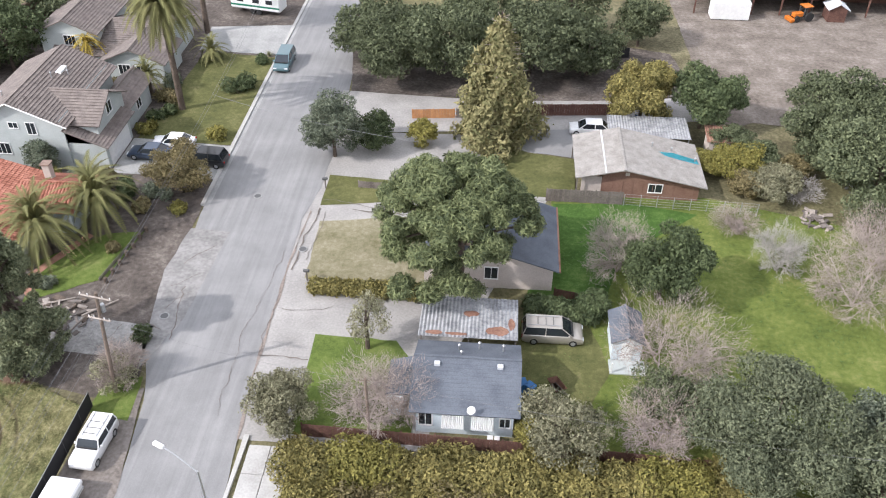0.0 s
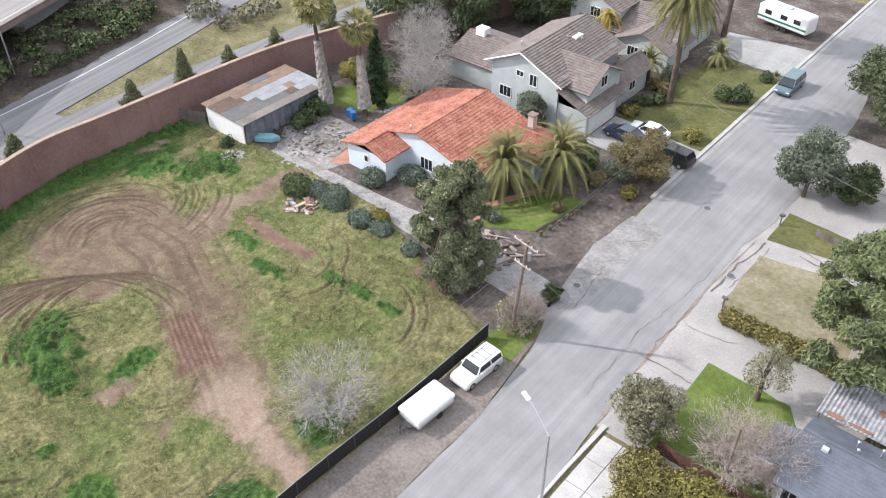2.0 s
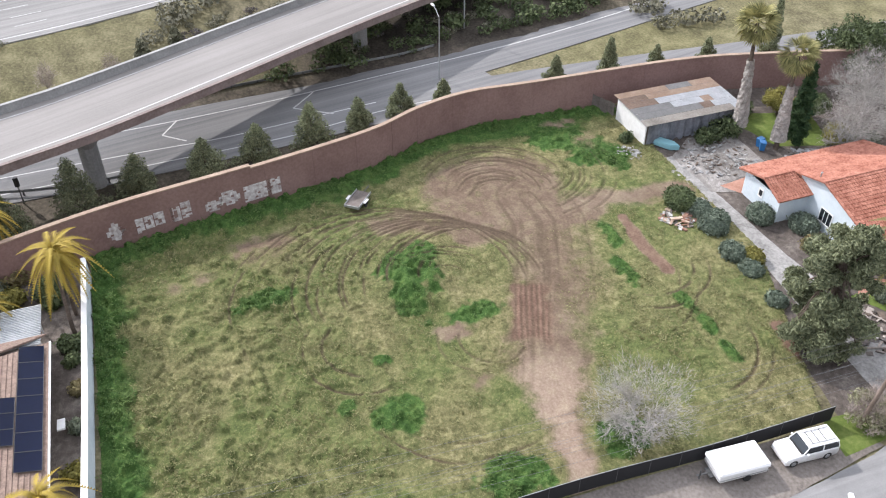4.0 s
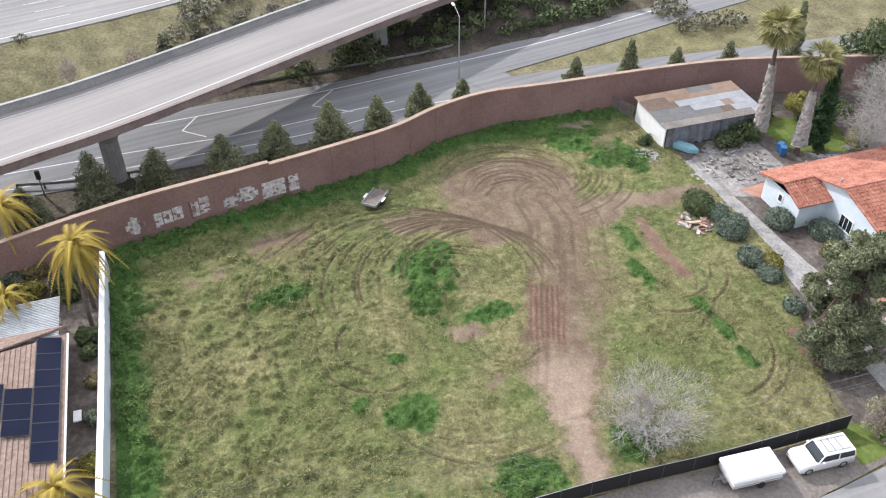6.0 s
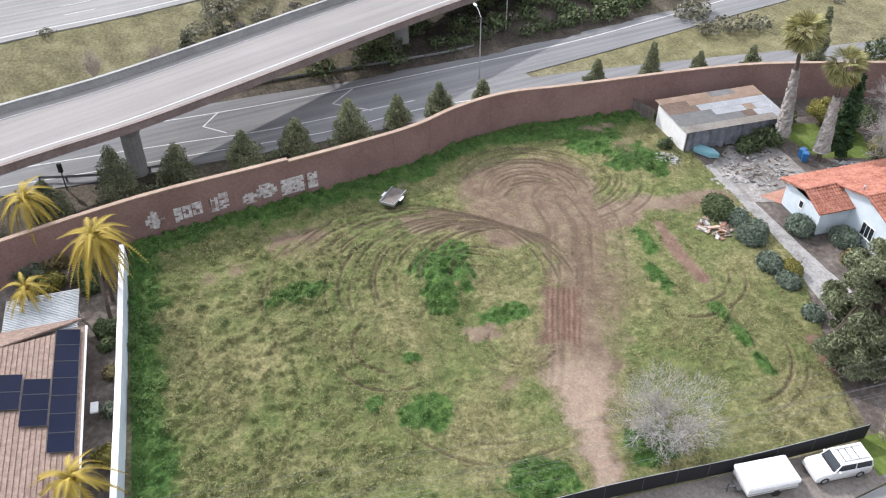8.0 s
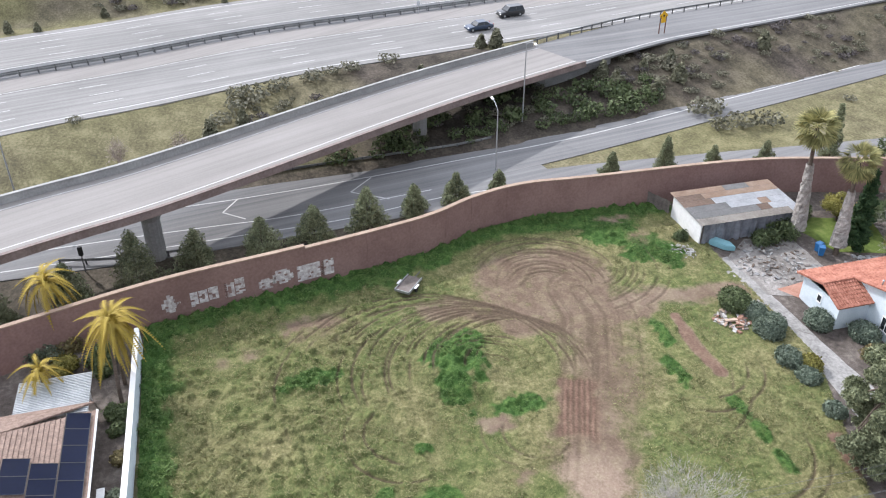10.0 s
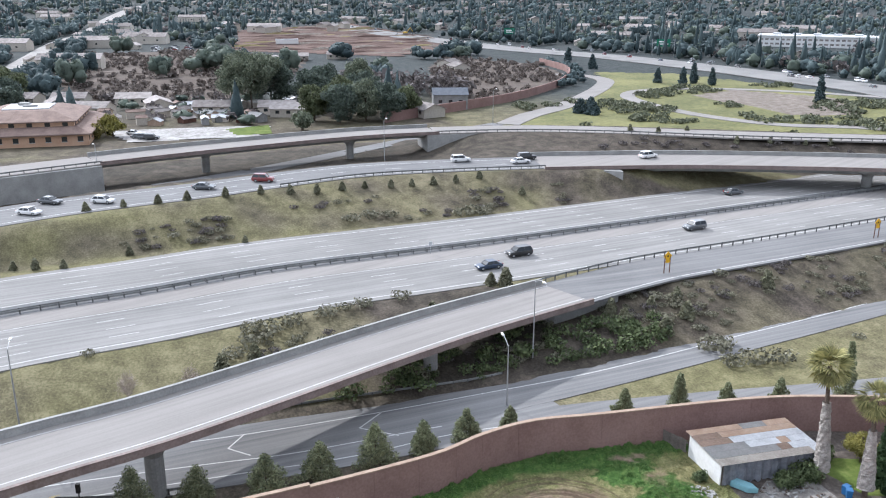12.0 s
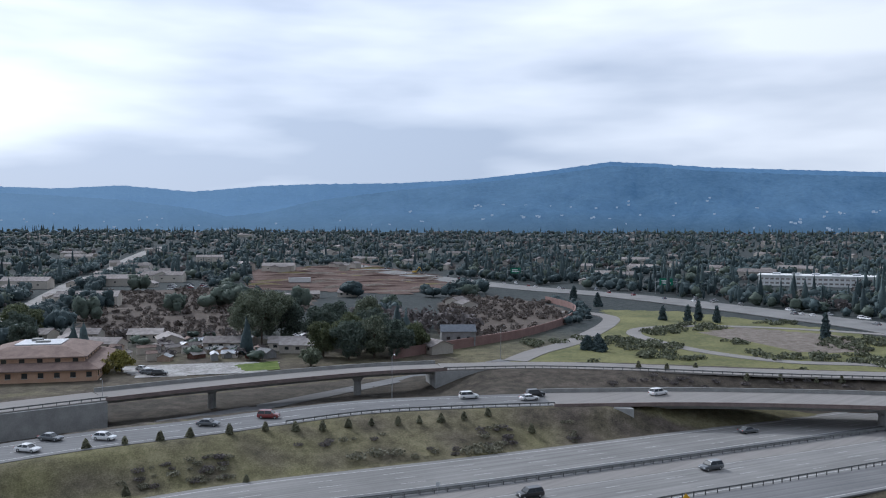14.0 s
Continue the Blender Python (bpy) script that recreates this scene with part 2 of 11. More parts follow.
def prism(bm, outline, z0, z1):
    """An upright prism over a flat outline."""
    lo = [bm.verts.new((x, y, z0)) for x, y in outline]
    hi = [bm.verts.new((x, y, z1)) for x, y in outline]
    n = len(lo)
    for k in range(n):
        bm.faces.new((lo[k], lo[(k + 1) % n], hi[(k + 1) % n], hi[k]))
    bm.faces.new(lo[::-1])
    bm.faces.new(hi)
    bmesh.ops.recalc_face_normals(bm, faces=bm.faces[:])
    return bm


def smooth_line(pts, step=4.0):
    """Points along a smooth curve through the given ones (x, y, z)."""
    pts = [Vector(p) for p in pts]
    out = []
    for k in range(len(pts) - 1):
        a, b = pts[max(k - 1, 0)], pts[k]
        c, d = pts[k + 1], pts[min(k + 2, len(pts) - 1)]
        n = max(1, round((c - b).length / step))
        for j in range(n):
            t = j / n
            out.append(0.5 * (2 * b + (c - a) * t + (2 * a - 5 * b + 4 * c - d) * t * t + (3 * b - a - 3 * c + d) * t ** 3))
    return out + [pts[-1]]


def offsets(line, d):
    """The line moved sideways by d (to its right), level."""
    out = []
    for k, p in enumerate(line):
        q, r = line[max(k - 1, 0)], line[min(k + 1, len(line) - 1)]
        v = (r - q).normalized()
        out.append(p + d * Vector((v.y, -v.x, 0)).normalized())
    return out


def sweep(line, profile, close=True):
    """Verts and faces of a profile [(sideways, up), ...] swept along a line."""
    rows = [[p + Vector((0, 0, up)) for p in offsets(line, side)] for side, up in profile]
    n, m = len(line), len(rows)
    verts = [tuple(rows[j][k]) for k in range(n) for j in range(m)]
    faces = []
    for k in range(n - 1):
        for j in range(m if close else m - 1):
            a, b = k * m + j, k * m + (j + 1) % m
            faces.append((a, b, b + m, a + m))
    if close:
        faces += [tuple(range(m)), tuple(range((n - 1) * m, n * m))[::-1]]
    return verts, faces


def ribbon(name, pts, w0, w1, material, thick=0.25, step=4.0, label="", category="", parent=None):
    """A road: a slab that follows a line, from w0 to w1 sideways."""
    v, f = sweep(smooth_line(pts, step), [(w0, 0), (w1, 0), (w1, -thick), (w0, -thick)])
    ob = mesh_object(name, v, [x[::-1] for x in f], material, parent)
    if not parent:
        tagged(ob, label, category, kind="structure")
    return ob


def dashes(name, pts, side, width, long, gap, material, parent, lift=0.012, step=1.0, start=0.0, end=1e9):
    """Painted strokes along a line: long metres on, gap metres off."""
    line = offsets(smooth_line(pts, step), side)
    verts, faces, d = [], [], 0.0
    for k in range(len(line) - 1):
        a, b = line[k], line[k + 1]
        s = (b - a).length
        if start <= d <= end and (gap == 0 or d % (long + gap) < long):
            v = (b - a).normalized()
            o = Vector((v.y, -v.x, 0)) * width / 2
            i, up = len(verts), Vector((0, 0, lift))
            verts += [tuple(p + up) for p in (a - o, b - o, b + o, a + o)]
            faces.append((i + 3, i + 2, i + 1, i))
        d += s
    return mesh_object(name, verts, faces, material, parent)


def interp(y, ys, xs):
    return float(np.interp(y, ys, xs))

# ---------------------------------------------------------------- the lie of the land
# Sides of the roads beyond the sound wall, x against y.
YS = [-60, -30, -17, -3, 13, 31, 45, 58, 67, 90, 113, 160, 200]
X_FOOT = [-90, -91, -91.5, -92.5, -93.6, -95.2, -97.5, -100.5, -102.2, -107, -112, -122, -131]
X_NEAR = [-99, -106, -110, -113.3, -117.5, -121.5, -119, -117.0, -117.6, -121.6, -125.9, -136, -146]
X_FAR = [-143, -148.5, -151, -153.5, -157, -160, -162.5, -164.5, -166, -170, -173, -179, -184]
X_R2N = [-150, -161, -165.5, -172, -178.5, -183.6, -183.5, -182.8, -182, -177.5, -169.5, -155, -143]
X_R2F = [-162, -179, -185, -189, -194, -198.2, -198.6, -198, -197.5, -197, -194, -174, -160]
X_R3N = [-190, -200, -205, -211, -215.5, -220.5, -223, -224.3, -224, -221, -212, -193, -178]
X_R3F = [-205, -214, -218, -222.5, -228, -234, -236, -236, -235.5, -231, -223, -199, -184]


def sstep(a, b, x):
    t = min(max((x - a) / (b - a), 0.0), 1.0)
    return t * t * (3 - 2 * t)


def land(x, y):
    """The height of the ground."""
    far = math.hypot(x, y)
    rise = 40.0 * sstep(700, 3600, far)
    if x > -84:
        return rise
    foot, near, farx, r2n, r2f, r3n, r3f = (interp(y, YS, xs) for xs in (X_FOOT, X_NEAR, X_FAR, X_R2N, X_R2F, X_R3N, X_R3F))
    free, mid = 4.0, 5.0
    r2 = 9.0 + (free - 9.0) * sstep(78, 150, y)
    r3 = 11.0 + (mid - 11.0) * (sstep(-64, -56, y) - sstep(46, 70, y))
    valley = mid + (max(r2, 9) - mid) * sstep(40, 75, y) - 3.0 * sstep(95, 125, y)
    xs = [r3f - 16, r3f - 2, r3n + 2, (r3n + r2f) / 2, r2f - 2, min(r2n + 2, farx - 9), farx - 2, near + 1.5, foot - 1.0, foot + 1]
    zs = [mid, r3, r3, valley if y < 60 else (valley + r3) / 2, r2, r2, free, free, 0.3, 0.0]
    for k in range(1, len(xs)):
        xs[k] = max(xs[k], xs[k - 1] + 0.2)
    z = interp(x, xs, zs)
    if far > 260 or y > 200 or y < -60:
        edge = max(sstep(200, 330, y), sstep(-60, -140, y) if y < -60 else 0.0)
        z = z + (mid - z) * edge
    return z + rise


def spaced(stops):
    """Grid lines: (from, to, step) runs."""
    out = []
    for a, b, s in stops:
        out += list(np.arange(a, b, s))
    return out


GX = spaced([(-4900, -1500, 140), (-1500, -600, 50), (-600, -250, 12), (-250, -84, 2.0), (-84, 90, 6), (90, 400, 30), (400, 1500, 150)]) + [1500]
GY = spaced([(-3600, -900, 150), (-900, -200, 35), (-200, -70, 8), (-70, 170, 3.0), (170, 320, 8), (320, 1000, 40), (1000, 3600, 150)]) + [3600]


def ground_material():
    m, nt, bsdf = nodes_of("open_ground")
    co = place_of(nt)
    big, mid, fine = noise_node(nt, co, 0.03, 3), noise_node(nt, co, 0.3, 5, 0.65), noise_node(nt, co, 3.0, 5, 0.7)
    f = math_node(nt, "ADD", math_node(nt, "MULTIPLY", mid, 0.5), math_node(nt, "MULTIPLY", fine, 0.5))
    dry = ramp_node(nt, f, [(0.38, (0.070, 0.062, 0.040)), (0.5, (0.142, 0.128, 0.074)), (0.62, (0.235, 0.210, 0.132))])
    green = ramp_node(nt, f, [(0.35, (0.095, 0.095, 0.038)), (0.65, (0.185, 0.178, 0.07))])
    pick = ramp_node(nt, big, [(0.42, (0, 0, 0)), (0.60, (1, 1, 1))])
    att = nt.nodes.new("ShaderNodeAttribute")
    att.attribute_name = "bare"
    soil = ramp_node(nt, f, [(0.38, (0.036, 0.030, 0.025)), (0.5, (0.076, 0.064, 0.052)), (0.62, (0.135, 0.113, 0.092))])
    grass = mix_node(nt, math_node(nt, "MULTIPLY", pick, 0.4), dry, green)
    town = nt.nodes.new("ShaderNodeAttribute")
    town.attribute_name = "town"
    # tree shade and blue haze of the far town, put into the ground colour
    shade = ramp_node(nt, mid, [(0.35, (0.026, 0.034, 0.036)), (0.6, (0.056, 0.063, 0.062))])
    scrub = ramp_node(nt, f, [(0.38, (0.028, 0.025, 0.020)), (0.5, (0.057, 0.050, 0.040)), (0.62, (0.100, 0.086, 0.068))])
    deep = nt.nodes.new("ShaderNodeMapRange")
    deep.inputs[1].default_value, deep.inputs[2].default_value = 1.1, 1.9
    nt.links.new(att.outputs["Fac"], deep.inputs[0])
    soil = mix_node(nt, deep.outputs[0], soil, scrub)
    open_ = mix_node(nt, math_node(nt, "MINIMUM", att.outputs["Fac"], 1.0), grass, soil)
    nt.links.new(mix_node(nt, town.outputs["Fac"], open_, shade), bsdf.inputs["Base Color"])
    bsdf.inputs["Roughness"].default_value = 0.95
    bsdf.inputs["Specular IOR Level"].default_value = 0.15
    bump_to(nt, bsdf, f, 0.6, 0.15)
    return m


M_GROUND = ground_material()
gv = [(x, y, land(x, y) - 0.06 + (0.25 * noise.noise((x * 0.15, y * 0.15, 0)) if x < interp(y, YS, X_FOOT) - 2.5 and round(land(x, y), 3) not in (0.0, 4.0, 9.0, 11.0) else 0.0)) for y in GY for x in GX]
gw = len(GX)
gf = [(j * gw + k, j * gw + k + 1, (j + 1) * gw + k + 1, (j + 1) * gw + k) for j in range(len(GY) - 1) for k in range(gw - 1)]
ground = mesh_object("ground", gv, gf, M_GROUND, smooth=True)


def bareness(x, y):
    """How bare the earth is: the steep banks and the ground below the bridges."""
    if -95 < x < -60 and -60 < y < 36:
        return 0.9
    if x > -84 or y < -70 or y > 210:
        return 0.0
    foot, near, r2n, r2f, r3f = (interp(y, YS, xs) for xs in (X_FOOT, X_NEAR, X_R2N, X_R2F, X_R3F))
    n = noise.noise((x * 0.12, y * 0.12, 5.0))
    if near < x < foot + 2:
        return max(0.0, sstep(2, 22, y) * (0.8 + 0.5 * n) + 0.9 * sstep(14, 26, y) * (1 - sstep(44, 62, y)))
    if r3f - 14 < x < r2f + 1:
        return max(0.0, (1.75 if y < 70 else 1.35) + 0.5 * n)
    if r2n - 1 < x < interp(y, YS, X_FAR):
        return min(1.0, max(0.0, 0.30 + 0.9 * n + 0.6 * sstep(50, 80, y)))
    return max(0.0, 0.75 + 0.5 * n) if x < interp(y, YS, X_R3F) and y < 75 else (0.25 if x < -240 else 0.0)


bare = ground.data.attributes.new("bare", "FLOAT", "POINT")
bare.data.foreach_set("value", [bareness(x, y) for x, y, _ in gv])
# the shaded, hazy ground colour sets in from 290 to 400 m away
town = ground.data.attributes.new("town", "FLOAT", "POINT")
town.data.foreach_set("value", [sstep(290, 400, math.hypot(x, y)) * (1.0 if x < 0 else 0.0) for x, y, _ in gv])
tagged(ground, "dry grass and bare earth reaching to the hills", "ground", kind="structure")

# ---------------------------------------------------------------- street


def strip(name, rows, material, z=0.02, thick=0.0, label="", category="", parent=None, wobble=0.0):
    """A flat strip with given left and right sides: rows of (y, x_left, x_right)."""
    verts, faces = [], []
    fine = []
    for (y0, a0, b0), (y1, a1, b1) in zip(rows, rows[1:]):
        n = max(1, round((y1 - y0) / 1.5))
        fine += [(y0 + (y1 - y0) * k / n, a0 + (a1 - a0) * k / n, b0 + (b1 - b0) * k / n) for k in range(n)]
    fine.append(rows[-1])
    for y, a, b in fine:
        w = wobble * noise.noise((y * 0.5, a, 3.0))
        u = wobble * noise.noise((y * 0.5, b, 7.0))
        verts += [(a + w, y, z), (b + u, y, z)] + ([(b + u, y, z - thick), (a + w, y, z - thick)] if thick else [])
    m = 4 if thick else 2
    for k in range(len(fine) - 1):
        i = k * m
        faces.append((i, i + 1, i + 1 + m, i + m))
        if thick:
            faces += [(i + 1, i + 2, i + 2 + m, i + 1 + m), (i + 2, i + 3, i + 3 + m, i + 2 + m), (i + 3, i, i + m, i + 3 + m)]
    if thick:
        faces += [(3, 2, 1, 0), tuple(len(verts) - 4 + k for k in range(4))]
    ob = mesh_object(name, verts, faces, material, parent)
    if not parent:
        tagged(ob, label, category, kind="structure")
    return ob


street = strip("street", [(-40, -24.2, -17.0), (33, -24.4, -17.1), (41, -25.4, -17.6), (45, -26.6, -17.9), (64.5, -28.2, -18.2), (70, -28.2, -17.4),
                          (83, -28.2, -17.2), (95, -28.2, -18.2), (117, -28.0, -20.4), (150, -28.0, -21.0), (230, -28.0, -21.0)],
               M_STREET, 0.02, label="grey worn asphalt residential street", category="street", wobble=0.15)

# ---------------------------------------------------------------- freeway, ramps and bridges
FWY = [(-112, -62, 4.05), (-123.4, -33, 4.05), (-128.5, -14, 4.05), (-134.7, 6, 4.05), (-138.4, 28, 4.05), (-141.4, 46.5, 4.05), (-146.2, 72, 4.05), (-151.5, 99, 4.05), (-160.3, 143, 4.05), (-173, 200, 4.05)]
freeway = ribbon("freeway", FWY, -20.5, 18.2, M_FREEWAY, 0.4, label="pale concrete multi-lane freeway with worn lanes", category="freeway")
ribbon("shoulder_asphalt", [(x, y, z + 0.03) for x, y, z in FWY], -5.4, -1.0, M_MEDIAN, 0.02, parent=freeway)
ribbon("inner_shoulder", [(x, y, z + 0.03) for x, y, z in FWY], -1.0, 4.0, M_DECK, 0.02, parent=freeway)
for side in (-18.8, 16.8):
    dashes("edge_line", FWY, side, 0.2, 1, 0, M_PAINT, freeway)
for side in (-5.6, 4.2):
    dashes("edge_line", FWY, side, 0.16, 1, 0, M_PAINT, freeway)
for side in (-8.8, -12.1, -15.4, 7.4, 10.6, 13.7):
    dashes("lane_line", FWY, side, 0.12, 4, 10, M_PAINT, freeway)


M_RAILSTEEL = surface("weathered_rail_steel", (0.13, 0.135, 0.135), (0.23, 0.235, 0.23), 0.5, 5.0, 0.6, 0.0)


def rail(name, pts, side, label, high=0.72, step=2.5):
    """A guard rail: a folded steel band on posts."""
    line = offsets(smooth_line(pts, step), side)
    root = thing(name, Matrix(), label, "guard rail")
    prof = [(0, 0), (0.05, -0.08), (0, -0.16), (0.05, -0.24), (0, -0.32), (-0.03, -0.32), (0.02, -0.24), (-0.03, -0.16), (0.02, -0.08), (-0.03, 0)]
    v, f = sweep(line, [(a, high + b) for a, b in prof])
    mesh_object("rail_band", v, f, M_RAILSTEEL, root)
    post = None
    for p in line:
        if post is None:
            post = part("post", boxes((-0.08, 0.08, -0.08, 0.08, -0.5, high - 0.02)), M_DARKSTEEL, root)
        else:
            post = post.copy()
            scene.collection.objects.link(post)
        post.location = p
    return root


rail("median_guard_rail", FWY, -2.2, "steel guard rail along the freeway median")
rail("median_guard_rail", FWY, -1.4, "steel guard rail along the freeway median")


def parapet(name, pts, side, parent, high=0.8, wide=0.3):
    v, f = sweep(offsets(smooth_line(pts, 4.0), side), [(-wide / 2, -0.3), (-wide / 2, high), (wide / 2, high), (wide / 2, -0.3)])
    return mesh_object(name, v, f, M_CONCRETE, parent)


def bridge(name, pts, half, label, girder=1.3, band=M_EDGEBEAM):
    """A bridge: deck slab, box girder below, parapets, dark edge beams."""
    root = thing(name, Matrix(), label, "bridge", kind="structure")
    line = smooth_line(pts, 4.0)
    v, f = sweep(line, [(-half, 0), (half, 0), (half, -0.3), (-half, -0.3)])
    mesh_object("deck", v, [x[::-1] for x in f], M_DECK, root)
    v, f = sweep(line, [(-half + 2.0, -0.3), (half - 2.0, -0.3), (half - 3.0, -girder - 0.3), (-half + 3.0, -girder - 0.3)])
    mesh_object("girder", v, [x[::-1] for x in f], M_CONCRETE, root)
    for s in (-1, 1):
        v, f = sweep(offsets(line, s * half), [(-0.16, -0.5), (-0.16, 0.1), (-0.1, 0.8), (0.1, 0.8), (0.16, 0.1), (0.16, -0.5)] if s < 0 else [(-0.16, -0.35), (-0.16, 0.05), (-0.1, 0.42), (0.1, 0.42), (0.16, 0.05), (0.16, -0.35)])
        c_ = 0.8 if s < 0 else 0.42
        mesh_object("parapet", v, f, M_CONCRETE if s < 0 or band is None else band, root)
        v, f = sweep(offsets(line, s * half), [(-0.2, c_), (-0.2, c_ + 0.12), (0.2, c_ + 0.12), (0.2, c_)])
        mesh_object("parapet_cap", v, f, M_CONCRETE if s < 0 or band is None else band, root)
    return root


def pier(parent, x, y, z0, z1, r=0.95):
    bm = bmesh.new()
    tube(bm, (0, 0, 0), (0, 0, z1 - z0 - 1.4), r, r, 14)
    tube(bm, (0, 0, z1 - z0 - 1.4), (0, 0, z1 - z0), r, r * 1.9, 14)
    p = part("pier", bm, M_CONCRETE, parent, "round concrete bridge pier", smooth=False)
    p.location = (x, y, z0)
    return p


DECK = [(-67, -40, 8.0), (-76.2, -20.5, 7.6), (-81.0, -9.9, 7.2), (-87.9, 2.5, 6.8), (-95.3, 15.2, 6.4), (-103.2, 29.5, 5.9), (-112.6, 48.2, 5.0)]
ramp_bridge = bridge("ramp_bridge", DECK, 5.2, "pale concrete ramp bridge with brown edge beam")
dashes("edge_line", DECK, 3.4, 0.15, 1, 0, M_PAINT, ramp_bridge)
dashes("edge_line", DECK, -4.0, 0.15, 1, 0, M_PAINT, ramp_bridge)
pier(ramp_bridge, -79.6, -9.3, -0.1, 6.0)
pier(ramp_bridge, -99.7, 23.9, 0.2, 4.9)
bm = bmesh.new()
prism(bm, [(-117.5, 46), (-109.5, 41.5), (-108.0, 44.5), (-112.0, 56.5), (-118.5, 56.5)], 0.5, 4.65)
part("abutment", bm, M_CONCRETE, ramp_bridge, "grey concrete abutment wall")

# the ramp goes on beside the freeway past the bridge
RAMP1 = [(-112.6, 48.2, 5.0), (-117.5, 58.5, 4.6), (-121.5, 70, 4.4), (-126, 92, 4.3), (-130.5, 114, 4.3), (-140, 160, 4.3), (-148, 200, 4.3)]
near_ramp = ribbon("entry_ramp", RAMP1, -5.2, 5.2, M_RAMP, 0.3, label="grey asphalt ramp beside the freeway", category="ramp")
dashes("edge_line", RAMP1, 4.3, 0.16, 1, 0, M_PAINT, near_ramp)
rail("ramp_guard_rail", [(x - 0.2, y, z) for x, y, z in RAMP1], -5.6, "low concrete and steel barrier between ramp and freeway")

# the low road behind the sound wall, which forks
LOW = [(-85.5, -62, 0.03), (-86, -30, 0.03), (-86, -12, 0.03), (-86.6, 0, 0.03), (-87.6, 14, 0.03), (-89.2, 26, 0.03), (-92.0, 36, 0.03)]
v, f = sweep(smooth_line(LOW, 3.0), [(-6.6, 0), (7.0, 0), (7.0, -0.2), (-6.6, -0.2)])
low_road = tagged(mesh_object("low_road", v, [x[::-1] for x in f], M_RAMP), "dark asphalt road behind the sound wall", "road", kind="structure")
FORK_A = [(-90.2, 26, 0.045), (-92.9, 39, 0.045), (-96.2, 53.5, 0.045), (-100.3, 70, 0.045), (-104.6, 88, 0.045), (-114, 125, 0.045), (-124, 165, 0.045)]
v, f = sweep(smooth_line(FORK_A, 3.0), [(-3.6, 0), (3.4, 0), (3.4, -0.2), (-3.6, -0.2)])
fork_a = tagged(mesh_object("rising_road", v, [x[::-1] for x in f], M_RAMP), "grey asphalt road climbing past the embankment", "road", kind="structure")
FORK_B = [(-85.5, 22, 0.02), (-85.8, 38, 0.02), (-85.2, 50, 0.02), (-84.5, 60, 0.02), (-83.2, 75, 0.02), (-82.0, 95, 0.02), (-80, 130, 0.02)]
v, f = sweep(smooth_line(FORK_B, 3.0), [(-1.9, 0), (2.6, 0), (2.6, -0.2), (-1.9, -0.2)])
fork_b = tagged(mesh_object("frontage_road", v, [x[::-1] for x in f], M_RAMP), "narrow asphalt road along the sound wall", "road", kind="structure")
L1 = [(-82.8, -40, 0.03), (-84.0, -20, 0.03), (-84.3, -5, 0.03), (-84.3, 4, 0.03), (-85.3, 14, 0.03), (-86.2, 22, 0.03)]
L2 = [(-88.5, -40, 0.05), (-89.2, -20, 0.05), (-89.6, -5, 0.05), (-90.2, 5, 0.05), (-91.2, 15, 0.05), (-93.0, 29, 0.05), (-94.8, 42, 0.05), (-97.6, 55, 0.05), (-101.7, 71, 0.05), (-106, 89, 0.05), (-115.4, 125, 0.05)]
L3 = [(-80.2, -40, 0.03), (-81.0, -14, 0.03), (-81.5, -2, 0.03), (-82.1, 11, 0.03), (-84.2, 24, 0.03), (-84.2, 38, 0.03), (-83.9, 50, 0.03), (-83.0, 62, 0.03)]
for line in (L1, L2, L3):
    dashes("painted_line", line, 0, 0.16, 1, 0, M_PAINT, low_road)
for line in ([(-91.1, 15.6), (-88.1, 12.6), (-85.3, 16.7)], [(-89.8, -0.5), (-87.1, -2.3), (-85.0, 0.1)]):
    dashes("chevron_mark", [(x, y, 0.03) for x, y in line], 0, 0.18, 1, 0, M_PAINT, low_road, step=9.0)
rail("low_guard_rail", [(-80.6, -19, 0), (-79.4, -13, 0), (-79.4, -6.5, 0)], 0, "short guard rail beside the bridge pier")
rail("low_guard_rail", [(-94.6, 2, 0), (-95.4, 13, 0), (-96.2, 28, 0), (-97.2, 33, 0)], 0, "guard rail at the foot of the embankment")

# second ramp: on a bank, then on a bridge over the freeway
R2 = [(-153, -62, 9.05), (-169.5, -33, 9.05), (-178.5, -6, 9.05), (-184, 8, 9.05), (-190.6, 28, 9.05), (-191.2, 50, 9.05), (-189.6, 72, 9.05)]
R2B = [(-189.6, 72, 9.05), (-187.5, 85, 9.1), (-182, 108, 9.3), (-168, 147, 9.4), (-148, 190, 9.4)]
far_ramp = ribbon("far_ramp", R2, -7.2, 7.2, M_RAMP, 0.4, label="grey asphalt ramp on an embankment", category="ramp")
for side in (-4.4, 5.6):
    dashes("edge_line", R2, side, 0.2, 1, 0, M_PAINT, far_ramp)
dashes("lane_line", R2, 0.8, 0.2, 4, 9, M_PAINT, far_ramp)
far_bridge = bridge("overpass_bridge", R2B, 8.2, "concrete overpass bridge carrying a ramp over the freeway", 1.3)
pier(far_bridge, -166.5, 146.5, 4.0, 8.0, 1.2)
bm = bmesh.new()
prism(bm, [(-180.2, 73), (-177.5, 85), (-176.0, 88), (-193.5, 90), (-197.5, 73)], 3.0, 8.75)
part("abutment", bm, M_CONCRETE, far_bridge, "tall grey concrete abutment wall")
rail("ramp_guard_rail", R2[3:], 6.8, "steel guard rail along the ramp")

